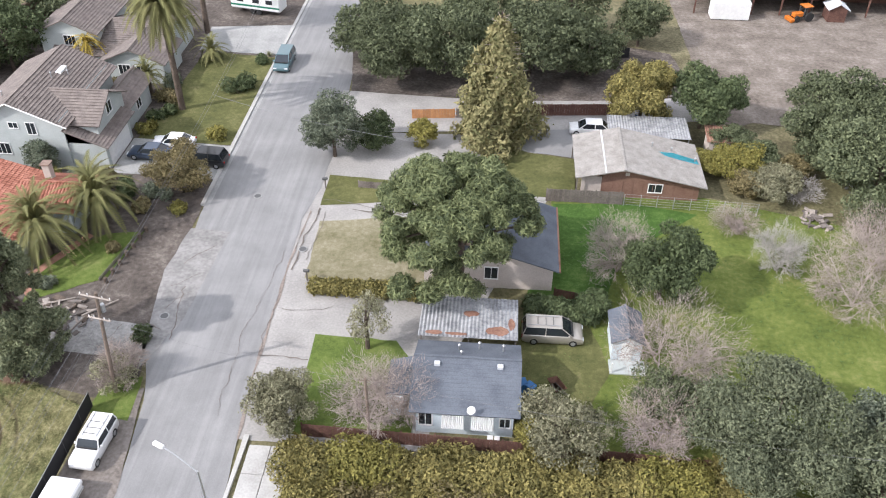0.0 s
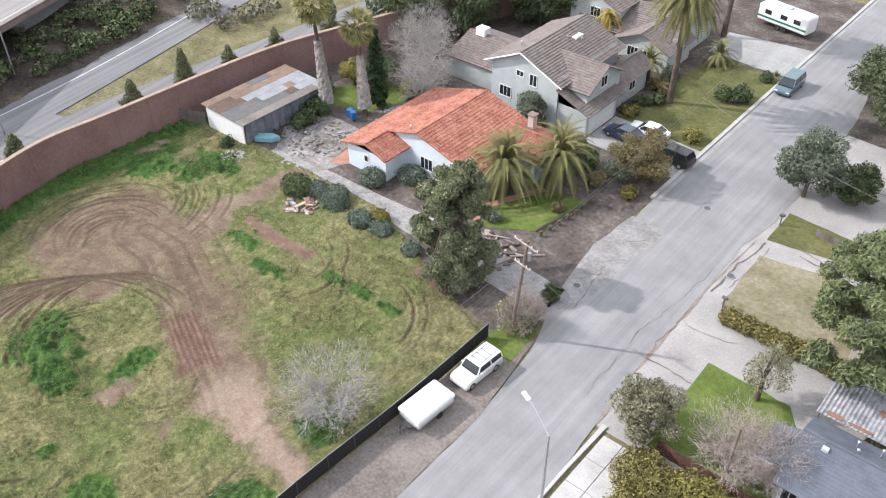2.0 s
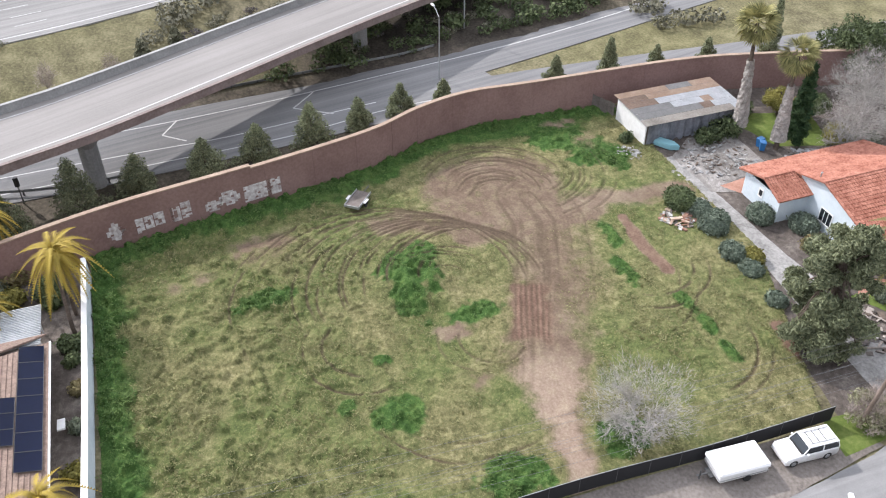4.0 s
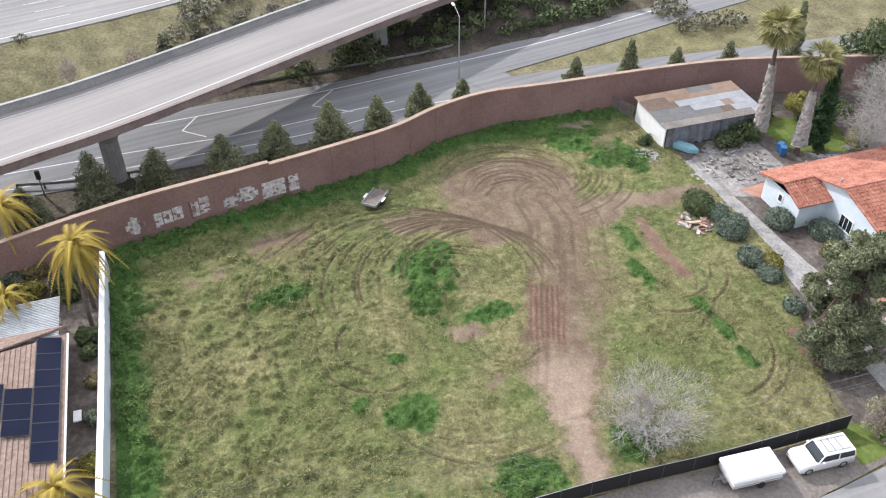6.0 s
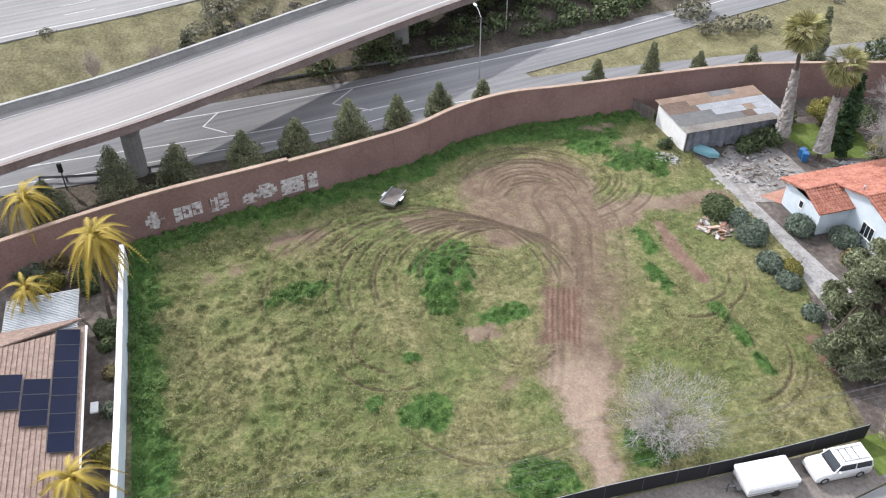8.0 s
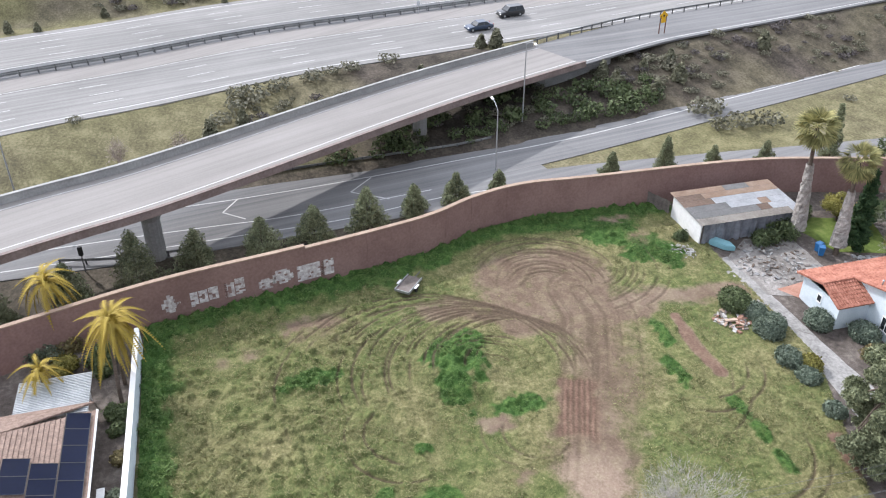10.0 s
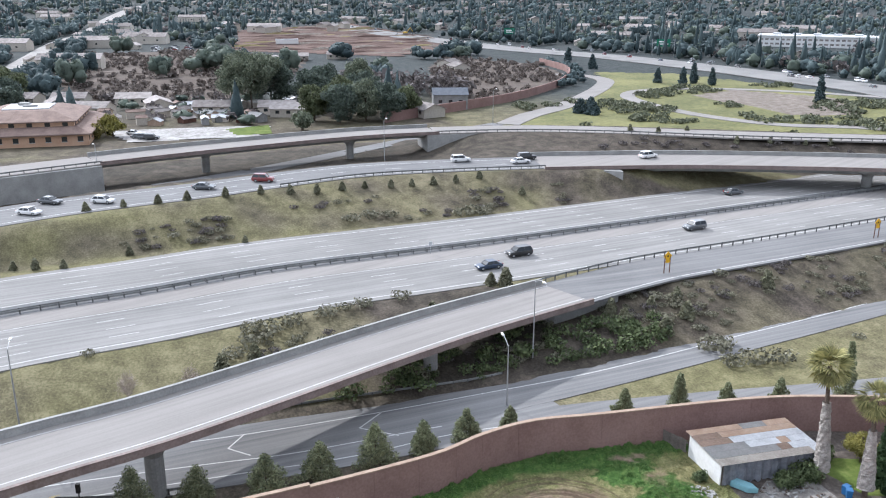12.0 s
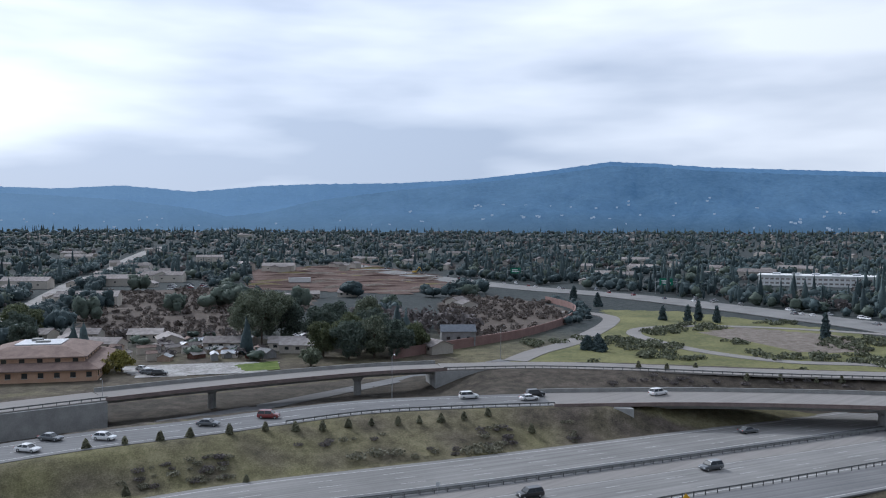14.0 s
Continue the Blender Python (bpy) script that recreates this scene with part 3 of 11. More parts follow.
# third ramp: a bridge between two banks
R3A = [(-184, -75, 11.0), (-197.5, -50, 11.0), (-207, -30, 11.0)]
R3B = [(-207, -30, 11.0), (-216.5, -4.8, 11.1), (-227.4, 32, 11.2), (-230, 56, 11.1)]
R3C = [(-230, 56, 11.1), (-227.5, 82, 11.05), (-218, 108, 11.0), (-203.5, 136, 11.0), (-190, 168, 11.0), (-176, 205, 11.0)]
third_bridge = bridge("ramp_bridge_beyond", R3B, 5.6, "long low concrete ramp bridge on round piers", 1.2)
for a in (R3A, R3C):
    o = ribbon("ramp_approach", a, -5.6, 5.6, M_DECK, 0.4, label="pale concrete ramp on its bank", category="ramp")
    rail("ramp_guard_rail", a, 5.3, "steel guard rail along the ramp")
pier(third_bridge, -217.5, -5.5, 4.6, 10.0, 1.0)
pier(third_bridge, -226.3, 32, 4.6, 10.0, 1.0)
bm = bmesh.new()
prism(bm, [(-187, -58), (-200.8, -27.5), (-213, -31), (-200, -64)], 4.0, 10.7)
part("abutment", bm, M_CONCRETE, third_bridge, "pale concrete retaining wall")
bm = bmesh.new()
prism(bm, [(-223.9, 53), (-223.7, 78), (-236, 78), (-236, 53)], 6.0, 10.7)
part("abutment", bm, M_CONCRETE, third_bridge, "pale concrete retaining wall")
UNDER = [(-200, -16, 5.6), (-213, 3, 5.1), (-230, 26, 5.05), (-250, 53, 5.1), (-275, 90, 5.1)]
ribbon("under_road", UNDER, -3, 3, M_RAMP, 0.3, label="asphalt road that passes below the ramp", category="road")

# sound wall of blocks
WALL = [(-60, -34, 0), (-64.8, -19.1, 0), (-67.2, -11.3, 0), (-68.6, -5.4, 0), (-70.4, 5.2, 0), (-73.1, 17.6, 0), (-75.8, 23.8, 0), (-77.3, 30, 0), (-76.9, 38, 0), (-76.1, 56, 0), (-73.8, 67, 0), (-68, 86, 0), (-60, 108, 0), (-50, 135, 0)]
wall_line = smooth_line(WALL, 1.5)
sound_wall = thing("sound_wall", Matrix(), "tall red-brown block sound wall along the lot", "wall", kind="structure")
split = min(range(len(wall_line)), key=lambda k: (wall_line[k] - Vector((-70.4, 5.2, 0))).length)
for seg, top in ((wall_line[:split + 1], 4.75), (wall_line[split:], 4.5)):
    v, f = sweep(seg, [(-0.16, -0.3), (-0.16, top - 0.12), (0.16, top - 0.12), (0.16, -0.3)])
    mesh_object("block_wall", v, f, M_SOUNDWALL, sound_wall)
    v, f = sweep(seg, [(-0.24, top - 0.12), (-0.24, top), (0.24, top), (0.24, top - 0.12)])
    mesh_object("wall_cap", v, f, M_SOUNDCAP, sound_wall)

# ---------------------------------------------------------------- the vacant lot
LOT_X0, LOT_X1, LOT_Y0, LOT_Y1 = -78.0, -29.4, -10.4, 47.5
# dirt track from the gate to the turning place: centre line and half width
TRACK = [(-29.6, 20.8, 1.2), (-32.3, 21.4, 1.4), (-35.5, 21.9, 1.8), (-38.8, 22.3, 2.5), (-42.6, 24.2, 3.6), (-48.0, 26.8, 4.2), (-53.0, 29.0, 4.4), (-58.4, 31.0, 4.6), (-62.5, 31.0, 4.6)]
SPUR = [(-58.4, 32.0, 3.4), (-60.0, 38.0, 2.4), (-59.0, 41.5, 1.9), (-58.6, 46.0, 1.7)]
RED = [(-56.4, 38.2, 0.5), (-52.0, 37.7, 0.7), (-48.0, 38.0, 0.6)]
BANKS = [(-38.5, 42.7, 0.8), (-35.6, 42.9, 1.0), (-32.6, 43.4, 0.9)]
# lush growth: middle and half sizes
LUSH = [(-55.6, 15.6, 2.9, 2.3), (-57.4, 18.0, 1.8, 2.0), (-52.0, 15.4, 3.0, 1.5), (-53.8, 17.4, 2.6, 1.7), (-48.6, 20.2, 1.3, 2.4), (-56.0, 3.4, 1.3, 2.9), (-40.1, 10.8, 1.9, 2.2), (-32.2, 16.6, 1.9, 2.7),
        (-54.4, 35.7, 2.6, 0.9), (-49.2, 34.4, 2.4, 0.8), (-43.6, 37.2, 1.5, 0.7), (-40.6, 37.5, 1.6, 0.7), (-37.6, 37.3, 1.4, 0.7), (-72.6, 38.3, 3.6, 3.6), (-68.2, 40.6, 3.2, 3.0), (-66.0, 42.6, 2.4, 2.0), (-33.0, 25.2, 1.8, 2.4), (-42.0, 7.0, 0.9, 0.9), (-45.8, 10.8, 0.8, 0.9)]
# tyre ruts: middle, radius, first and last angle, depth
RUTS = []
rng = np.random.default_rng(41)
for k in range(19):
    q = 6.4 + 0.35 * k + rng.uniform(-0.12, 0.12)
    RUTS.append((-53.5, 19.0 - (q - 8.3) * 1.5, q, rng.uniform(75, 140), rng.uniform(205, 290), rng.uniform(0.7, 1.0)))
for k in range(7):
    q = 1.6 + 0.62 * k + rng.uniform(-0.1, 0.1)
    RUTS.append((-53.2, 19.4, q, rng.uniform(110, 150), rng.uniform(190, 262), rng.uniform(0.6, 1.0)))
for k in range(19):
    q = 2.6 + 0.29 * k + rng.uniform(-0.07, 0.07)
    c = rng.uniform(140, 215)
    RUTS.append((-63.5 - 0.1 * k + rng.uniform(-0.4, 0.4), 28.2, q, c - rng.uniform(30, 85), c + rng.uniform(25, 70), rng.uniform(0.3, 0.85)))
for k in range(9):
    q = 3.0 + 0.7 * k + rng.uniform(-0.25, 0.25)
    c = rng.uniform(0, 75)
    RUTS.append((-66.5, 33.0, q, c - 35, c + 35, rng.uniform(0.2, 0.55)))
RUTS += [(-47.5, 9.8, 4.8, 225, 372, 0.9), (-47.9, 10.0, 3.3, 215, 345, 0.8), (-45.3, 19.9, 2.7, 232, 432, 0.5), (-45.6, 19.6, 4.0, 225, 330, 0.4), (-44.0, 17.0, 9.9, 300, 374, 0.9), (-44.0, 17.0, 8.5, 312, 360, 0.4), (-49.5, 36.5, 4.3, 330, 432, 0.9),
         (-49.5, 36.5, 5.9, 335, 430, 0.9), (-40.0, 34.5, 6.0, 5, 82, 0.9), (-40.2, 34.3, 7.4, 10, 60, 0.4), (-52.0, 29.0, 11.0, 15, 70, 0.5), (-52.0, 29.0, 12.4, 10, 60, 0.5)]
_table = np.random.default_rng(99).uniform(-1, 1, (256, 256))


def field_noise(x, y, scale, seed=0, octaves=1):
    """Smooth noise on arrays of places, about -1 to 1."""
    out, amp = 0.0, 1.0
    for k in range(octaves):
        u, v = x * scale + 37.7 * seed + 11.3 * k, y * scale + 19.1 * seed + 5.7 * k
        i, j = np.floor(u).astype(int), np.floor(v).astype(int)
        fu, fv = u - i, v - j
        fu, fv = fu * fu * (3 - 2 * fu), fv * fv * (3 - 2 * fv)
        g = lambda a_, b_: _table[a_ % 256, b_ % 256]  # noqa: E731
        out = out + amp * ((g(i, j) * (1 - fu) + g(i + 1, j) * fu) * (1 - fv) + (g(i, j + 1) * (1 - fu) + g(i + 1, j + 1) * fu) * fv)
        amp, scale = amp * 0.55, scale * 2.03
    return out


def ease(a, b, v):
    t = np.clip((v - a) / (b - a), 0, 1)
    return t * t * (3 - 2 * t)


def along_path(x, y, path):
    """Signed distance to a path over its half width, and the place along it."""
    best, side, where = np.full(x.shape, 1e9), np.zeros(x.shape), np.zeros(x.shape)
    run = 0.0
    for (ax, ay, aw), (bx, by, bw) in zip(path, path[1:]):
        dx, dy = bx - ax, by - ay
        long = math.hypot(dx, dy)
        t = np.clip(((x - ax) * dx + (y - ay) * dy) / (long * long), 0, 1)
        ox, oy = x - ax - t * dx, y - ay - t * dy
        d = np.hypot(ox, oy)
        rel = d / (aw + (bw - aw) * t)
        hit_ = rel < best
        best = np.where(hit_, rel, best)
        side = np.where(hit_, np.sign(dx * oy - dy * ox) * d, side)
        where = np.where(hit_, run + t * long, where)
        run += long
    return best, side, where


def lot_state(x, y):
    """Arrays over the lot: bare earth, lush growth, ruts, pale dust, red soil, rankness, height."""
    n1, n2, n3 = field_noise(x, y, 0.22, 1, 2), field_noise(x, y, 0.9, 2, 2), field_noise(x, y, 2.6, 3, 2)
    wx = np.interp(y, [p[1] for p in WALL], [p[0] for p in WALL])
    dirt = np.zeros(x.shape)
    for path, soft, full in ((TRACK, 0.15, 0.95), (SPUR, 0.2, 0.9), (RED, 0.5, 0.9), (BANKS, 0.5, 1.0)):
        rel, side, where = along_path(x, y, path)
        rel = rel + 0.30 * n1 + 0.22 * n2
        if path is TRACK:
            full = full - 0.22 * ease(10, 20, where) + 0.12 * n1
        dirt = np.maximum(dirt, full * (1 - ease(soft, 1.75 if path is TRACK else 1.35, rel)))
        if path is TRACK:
            # wheel lines that follow the track
            lane = field_noise(side * 2.3, where * 0.07, 1.0, 21, 2)
            lines = ease(0.25, 0.8, lane) * (1 - ease(0.7, 1.3, rel)) * ease(7, 14, where)
            pale = (1 - ease(0.5, 1.25, rel + 0.25 * n2)) * (1 - ease(8.5, 15.5, where + 2.0 * n1))
    da, db = np.hypot(x + 53.5, y - 15.5), np.hypot(x + 63.8, y - 28.2)
    a = np.degrees(np.arctan2(y - 16.0, x + 53.5)) % 360
    ring = ease(6.6, 8.6, da) * (1 - ease(10.0, 13.0, da)) * ease(95, 125, a) * (1 - ease(185, 245, a))
    dirt = np.maximum(dirt, ring * (0.50 + 0.4 * n1 + 0.3 * n2))
    dirt = np.maximum(dirt, (1 - ease(5.2, 9.4, db + 1.4 * n1)) * (0.92 + 0.3 * n2))
    for cx, cy, rx, ry, k in ((-63.5, 5.0, 2.4, 5.0, 0.5), (-47.4, 17.4, 1.6, 2.6, 0.75), (-41.2, 17.6, 2.4, 1.5, 0.55), (-61.0, -2.0, 2.0, 3.4, 0.35), (-70.0, 41.5, 2.5, 3.0, 0.3), (-74.2, 40.5, 1.4, 3.0, 0.6)):
        dirt = np.maximum(dirt, k * (1.2 + 0.9 * n2) * (1 - ease(0.4, 1.2, np.hypot((x - cx) / rx, (y - cy) / ry) + 0.3 * n1)))
    # churned soil beside the mound
    u, w = (x + 47.3) * 0.92 - (y - 24.5) * 0.39, (x + 47.3) * 0.39 + (y - 24.5) * 0.92
    churn = (1 - ease(2.6, 4.2, np.abs(u) + 0.5 * n2)) * (1 - ease(1.2, 2.1, np.abs(w) + 0.3 * n2))
    dirt = np.maximum(dirt, churn * 0.95)

    lush = np.zeros(x.shape)
    for cx, cy, rx, ry in LUSH:
        d = np.hypot((x - cx) / rx, (y - cy) / ry) + 0.30 * n2 + 0.14 * n3
        lush = np.maximum(lush, 1 - ease(0.62, 1.2, d))
    foot_ = 1 - ease(1.8, 4.0, x - wx + 0.9 * n1 + 0.5 * n2)
    lush = np.maximum(lush, foot_)
    # lush growth by the white wall, with the wall's shade put into it
    lush = np.maximum(lush, 0.95 * (1 - ease(1.4, 3.6, y - LOT_Y0 + 0.9 * n1 + 0.5 * n2)))
    lush = lush * (1 - 0.75 * dirt)

    groove, ridge = np.zeros(x.shape), np.zeros(x.shape)
    for k, (cx, cy, r, a0, a1, deep) in enumerate(RUTS):
        d = np.hypot(x - cx, y - cy) - r
        m = np.abs(d) < 1.1
        xs, ys, ds = x[m], y[m], d[m]
        ds = np.abs(ds - 0.28 * field_noise(xs, ys, 0.25, 50 + k))
        t = np.degrees(np.arctan2(ys - cy, xs - cx)) % 360
        t = np.where(t < a0 - 25, t + 360, t)
        gate = ease(a0 - 10, a0 + 12, t) * (1 - ease(a1 - 12, a1 + 10, t)) * ease(-0.75, -0.25, field_noise(xs, ys, 0.5, 80 + k, 2)) * (0.35 + 0.65 * deep)
        groove[m] = np.maximum(groove[m], (1 - ease(0.05, 0.19, ds)) * gate)
        ridge[m] = np.maximum(ridge[m], (1 - ease(0.02, 0.15, np.abs(ds - 0.27))) * gate)
    tread = ease(0.1, 0.6, np.sin(w * 2 * math.pi / 0.46 + 1.2 * n1) + 0.4 * n3) * churn
    groove = np.maximum(groove, 0.75 * tread)
    groove = np.maximum(groove, 0.5 * lines)

    # rank clumps grow thickest beside the white wall and the sound wall
    rank = np.clip(1.0 - ease(2.0, 17.0, y + 0.14 * (x + 50)), 0, 1) * (1 - dirt) + 0.35 * (1 - dirt)
    clump = np.clip(field_noise(x, y, 1.5, 7, 3) + 0.15, 0, 1)
    z = 0.05 * n1 + 0.03 * n2
    d0 = np.hypot(x + 53.8, y - 16.8)
    z = z + 0.9 * (1 - ease(1.0, 5.5, d0)) + 0.16 * n2 * (1 - ease(2, 5, d0))
    z = z + 0.30 * np.clip(lush, 0, 1) * (0.35 + 0.7 * np.clip(n2, -0.4, 1) + 0.5 * n3) * (1 - dirt)
    z = z + (0.28 * rank * clump + 0.045 * n3 + 0.04 * field_noise(x, y, 5.0, 9, 2)) * (1 - dirt) + 0.02 * n3 * dirt
    z = z - 0.14 * groove + 0.07 * ridge
    return np.clip(dirt, 0, 1), np.clip(lush, 0, 1), np.clip(groove, 0, 1), np.clip(pale * dirt, 0, 1), np.clip(np.maximum(churn, red_banks(x, y, n2)), 0, 1), np.clip(rank * (0.4 + clump), 0, 1), np.maximum(z, -0.04) + 0.06


def red_banks(x, y, n2):
    return np.maximum(1 - ease(0.6, 1.3, along_path(x, y, BANKS)[0] + 0.3 * n2), 0.8 * (1 - ease(0.5, 1.2, along_path(x, y, RED)[0] + 0.3 * n2)))


def lot_material():
    m, nt, bsdf = nodes_of("lot_ground")
    co = place_of(nt)
    att = nt.nodes.new("ShaderNodeAttribute")
    att.attribute_name = "cover"
    sep = nt.nodes.new("ShaderNodeSeparateColor")
    nt.links.new(att.outputs["Color"], sep.inputs[0])
    soils = nt.nodes.new("ShaderNodeAttribute")
    soils.attribute_name = "soils"
    so = nt.nodes.new("ShaderNodeSeparateColor")
    nt.links.new(soils.outputs["Color"], so.inputs[0])
    big, mid, fine, grit = noise_node(nt, co, 0.11, 3), noise_node(nt, co, 0.8, 5, 0.7), noise_node(nt, co, 4.5, 6, 0.8), noise_node(nt, co, 16.0, 3, 0.8)
    f = math_node(nt, "ADD", math_node(nt, "MULTIPLY", mid, 0.34), math_node(nt, "ADD", math_node(nt, "MULTIPLY", fine, 0.40), math_node(nt, "MULTIPLY", grit, 0.26)))
    grass = ramp_node(nt, f, [(0.38, (0.050, 0.050, 0.024)), (0.45, (0.112, 0.110, 0.050)), (0.52, (0.190, 0.176, 0.082)), (0.60, (0.34, 0.305, 0.175))])
    fresh = ramp_node(nt, f, [(0.38, (0.036, 0.052, 0.018)), (0.49, (0.098, 0.120, 0.042)), (0.60, (0.222, 0.220, 0.092))])
    pick = ramp_node(nt, math_node(nt, "ADD", big, math_node(nt, "MULTIPLY", so.outputs["Green"], 0.10)), [(0.42, (0, 0, 0)), (0.62, (1, 1, 1))])
    base = mix_node(nt, pick, grass, fresh)
    lush = ramp_node(nt, f, [(0.38, (0.014, 0.036, 0.010)), (0.50, (0.048, 0.098, 0.024)), (0.61, (0.130, 0.190, 0.056))])
    soil = ramp_node(nt, math_node(nt, "ADD", math_node(nt, "MULTIPLY", big, 0.30), math_node(nt, "MULTIPLY", f, 0.70)),
                     [(0.40, (0.090, 0.062, 0.044)), (0.50, (0.162, 0.118, 0.086)), (0.60, (0.245, 0.190, 0.145))])
    pale = ramp_node(nt, f, [(0.40, (0.20, 0.145, 0.108)), (0.50, (0.285, 0.215, 0.165)), (0.60, (0.37, 0.295, 0.235))])
    soil = mix_node(nt, att.outputs["Alpha"], soil, pale)
    soil = mix_node(nt, math_node(nt, "MULTIPLY", ramp_node(nt, mid, [(0.46, (0, 0, 0)), (0.64, (1, 1, 1))]), 0.25), soil, grass)
    edge_l = math_node(nt, "ADD", sep.outputs["Green"], math_node(nt, "MULTIPLY", math_node(nt, "SUBTRACT", fine, 0.5), 0.8))
    base = mix_node(nt, ramp_node(nt, edge_l, [(0.15, (0, 0, 0)), (0.75, (1, 1, 1))]), base, lush)
    edge = math_node(nt, "ADD", sep.outputs["Red"], math_node(nt, "MULTIPLY", math_node(nt, "SUBTRACT", fine, 0.5), 0.9))
    edge = math_node(nt, "ADD", edge, math_node(nt, "MULTIPLY", math_node(nt, "SUBTRACT", mid, 0.5), 0.6))
    base = mix_node(nt, ramp_node(nt, edge, [(0.26, (0, 0, 0)), (0.74, (1, 1, 1))]), base, soil)
    red_soil = ramp_node(nt, f, [(0.40, (0.10, 0.055, 0.040)), (0.60, (0.235, 0.150, 0.112))])
    base = mix_node(nt, math_node(nt, "MULTIPLY", so.outputs["Red"], 0.8), base, red_soil)
    wet = ramp_node(nt, fine, [(0.35, (0.050, 0.036, 0.024)), (0.65, (0.105, 0.078, 0.054))])
    nt.links.new(mix_node(nt, math_node(nt, "MULTIPLY", sep.outputs["Blue"], 0.92), base, wet), bsdf.inputs["Base Color"])
    bsdf.inputs["Roughness"].default_value = 0.95
    bsdf.inputs["Specular IOR Level"].default_value = 0.12
    bump_to(nt, bsdf, f, 0.9, 0.16)
    return m


LOT_STEP = 0.125
lot_xs, lot_ys = np.meshgrid(np.arange(LOT_X0, LOT_X1, LOT_STEP), np.arange(LOT_Y0, LOT_Y1, LOT_STEP))
lot_in = (lot_xs > np.interp(lot_ys, [p[1] for p in WALL], [p[0] for p in WALL]) + 0.1) & (lot_xs < np.where(lot_ys < 40, LOT_X1, LOT_X1 - (lot_ys - 40) * 2.4))
lot_dirt, lot_lush, lot_rut, lot_pale, lot_red, lot_rank, lot_z = lot_state(lot_xs[lot_in], lot_ys[lot_in])
lot_index = np.full(lot_in.shape, -1)
lot_index[lot_in] = np.arange(lot_in.sum())
quads = np.stack([lot_index[:-1, :-1], lot_index[:-1, 1:], lot_index[1:, 1:], lot_index[1:, :-1]], -1).reshape(-1, 4)
quads = quads[(quads >= 0).all(1)]
lot_arr = np.stack([lot_xs[lot_in], lot_ys[lot_in], lot_z], 1)
M_LOT = lot_material()
lot_me = bpy.data.meshes.new("vacant_lot")
lot_me.vertices.add(len(lot_arr))
lot_me.vertices.foreach_set("co", lot_arr.ravel())
lot_me.loops.add(4 * len(quads))
lot_me.loops.foreach_set("vertex_index", quads.ravel())
lot_me.polygons.add(len(quads))
lot_me.polygons.foreach_set("loop_start", np.arange(len(quads)) * 4)
lot_me.polygons.foreach_set("loop_total", np.full(len(quads), 4))
lot_me.polygons.foreach_set("use_smooth", np.ones(len(quads), bool))
lot_me.update(calc_edges=True)
lot_me.materials.append(M_LOT)
lot = tagged(new("vacant_lot", lot_me), "rough grassy vacant lot with dirt track and tyre ruts", "field", kind="structure")
cover = lot_me.color_attributes.new("cover", "FLOAT_COLOR", "POINT")
cover.data.foreach_set("color", np.stack([lot_dirt, lot_lush, lot_rut, lot_pale], 1).ravel())
soil_att = lot_me.color_attributes.new("soils", "FLOAT_COLOR", "POINT")
soil_att.data.foreach_set("color", np.stack([lot_red, lot_rank, lot_rank * 0, lot_rank * 0 + 1], 1).ravel())


def lawn_material(name, dark, light, tip):
    m, nt, bsdf = nodes_of(name)
    co = place_of(nt)
    a, b, c = noise_node(nt, co, 0.35, 4), noise_node(nt, co, 2.2, 4), noise_node(nt, co, 14.0, 3)
    f = math_node(nt, "ADD", math_node(nt, "MULTIPLY", a, 0.4), math_node(nt, "ADD", math_node(nt, "MULTIPLY", b, 0.3), math_node(nt, "MULTIPLY", c, 0.3)))
    nt.links.new(ramp_node(nt, f, [(0.36, dark), (0.52, light), (0.66, tip)]), bsdf.inputs["Base Color"])
    bsdf.inputs["Roughness"].default_value, bsdf.inputs["Specular IOR Level"].default_value = 0.95, 0.12
    bump_to(nt, bsdf, math_node(nt, "ADD", b, c), 0.7, 0.06)
    return m


M_LAWN = lawn_material("green_lawn", (0.06, 0.09, 0.022), (0.115, 0.155, 0.038), (0.19, 0.21, 0.075))
M_LAWN_DRY = lawn_material("tired_lawn", (0.062, 0.07, 0.027), (0.115, 0.118, 0.046), (0.20, 0.182, 0.09))
M_MEADOW = lawn_material("meadow", (0.06, 0.085, 0.022), (0.125, 0.155, 0.038), (0.235, 0.232, 0.088))
M_EARTH = lawn_material("bare_earth", (0.10, 0.082, 0.067), (0.20, 0.172, 0.148), (0.33, 0.295, 0.26))
M_MULCH = lawn_material("dark_mulch", (0.045, 0.038, 0.034), (0.115, 0.098, 0.086), (0.25, 0.22, 0.195))
M_DRYYARD = lawn_material("dry_front_yard", (0.12, 0.11, 0.055), (0.22, 0.20, 0.13), (0.33, 0.30, 0.22))
M_RUBBLE = lawn_material("rubble_yard", (0.11, 0.10, 0.09), (0.23, 0.215, 0.20), (0.42, 0.40, 0.38))


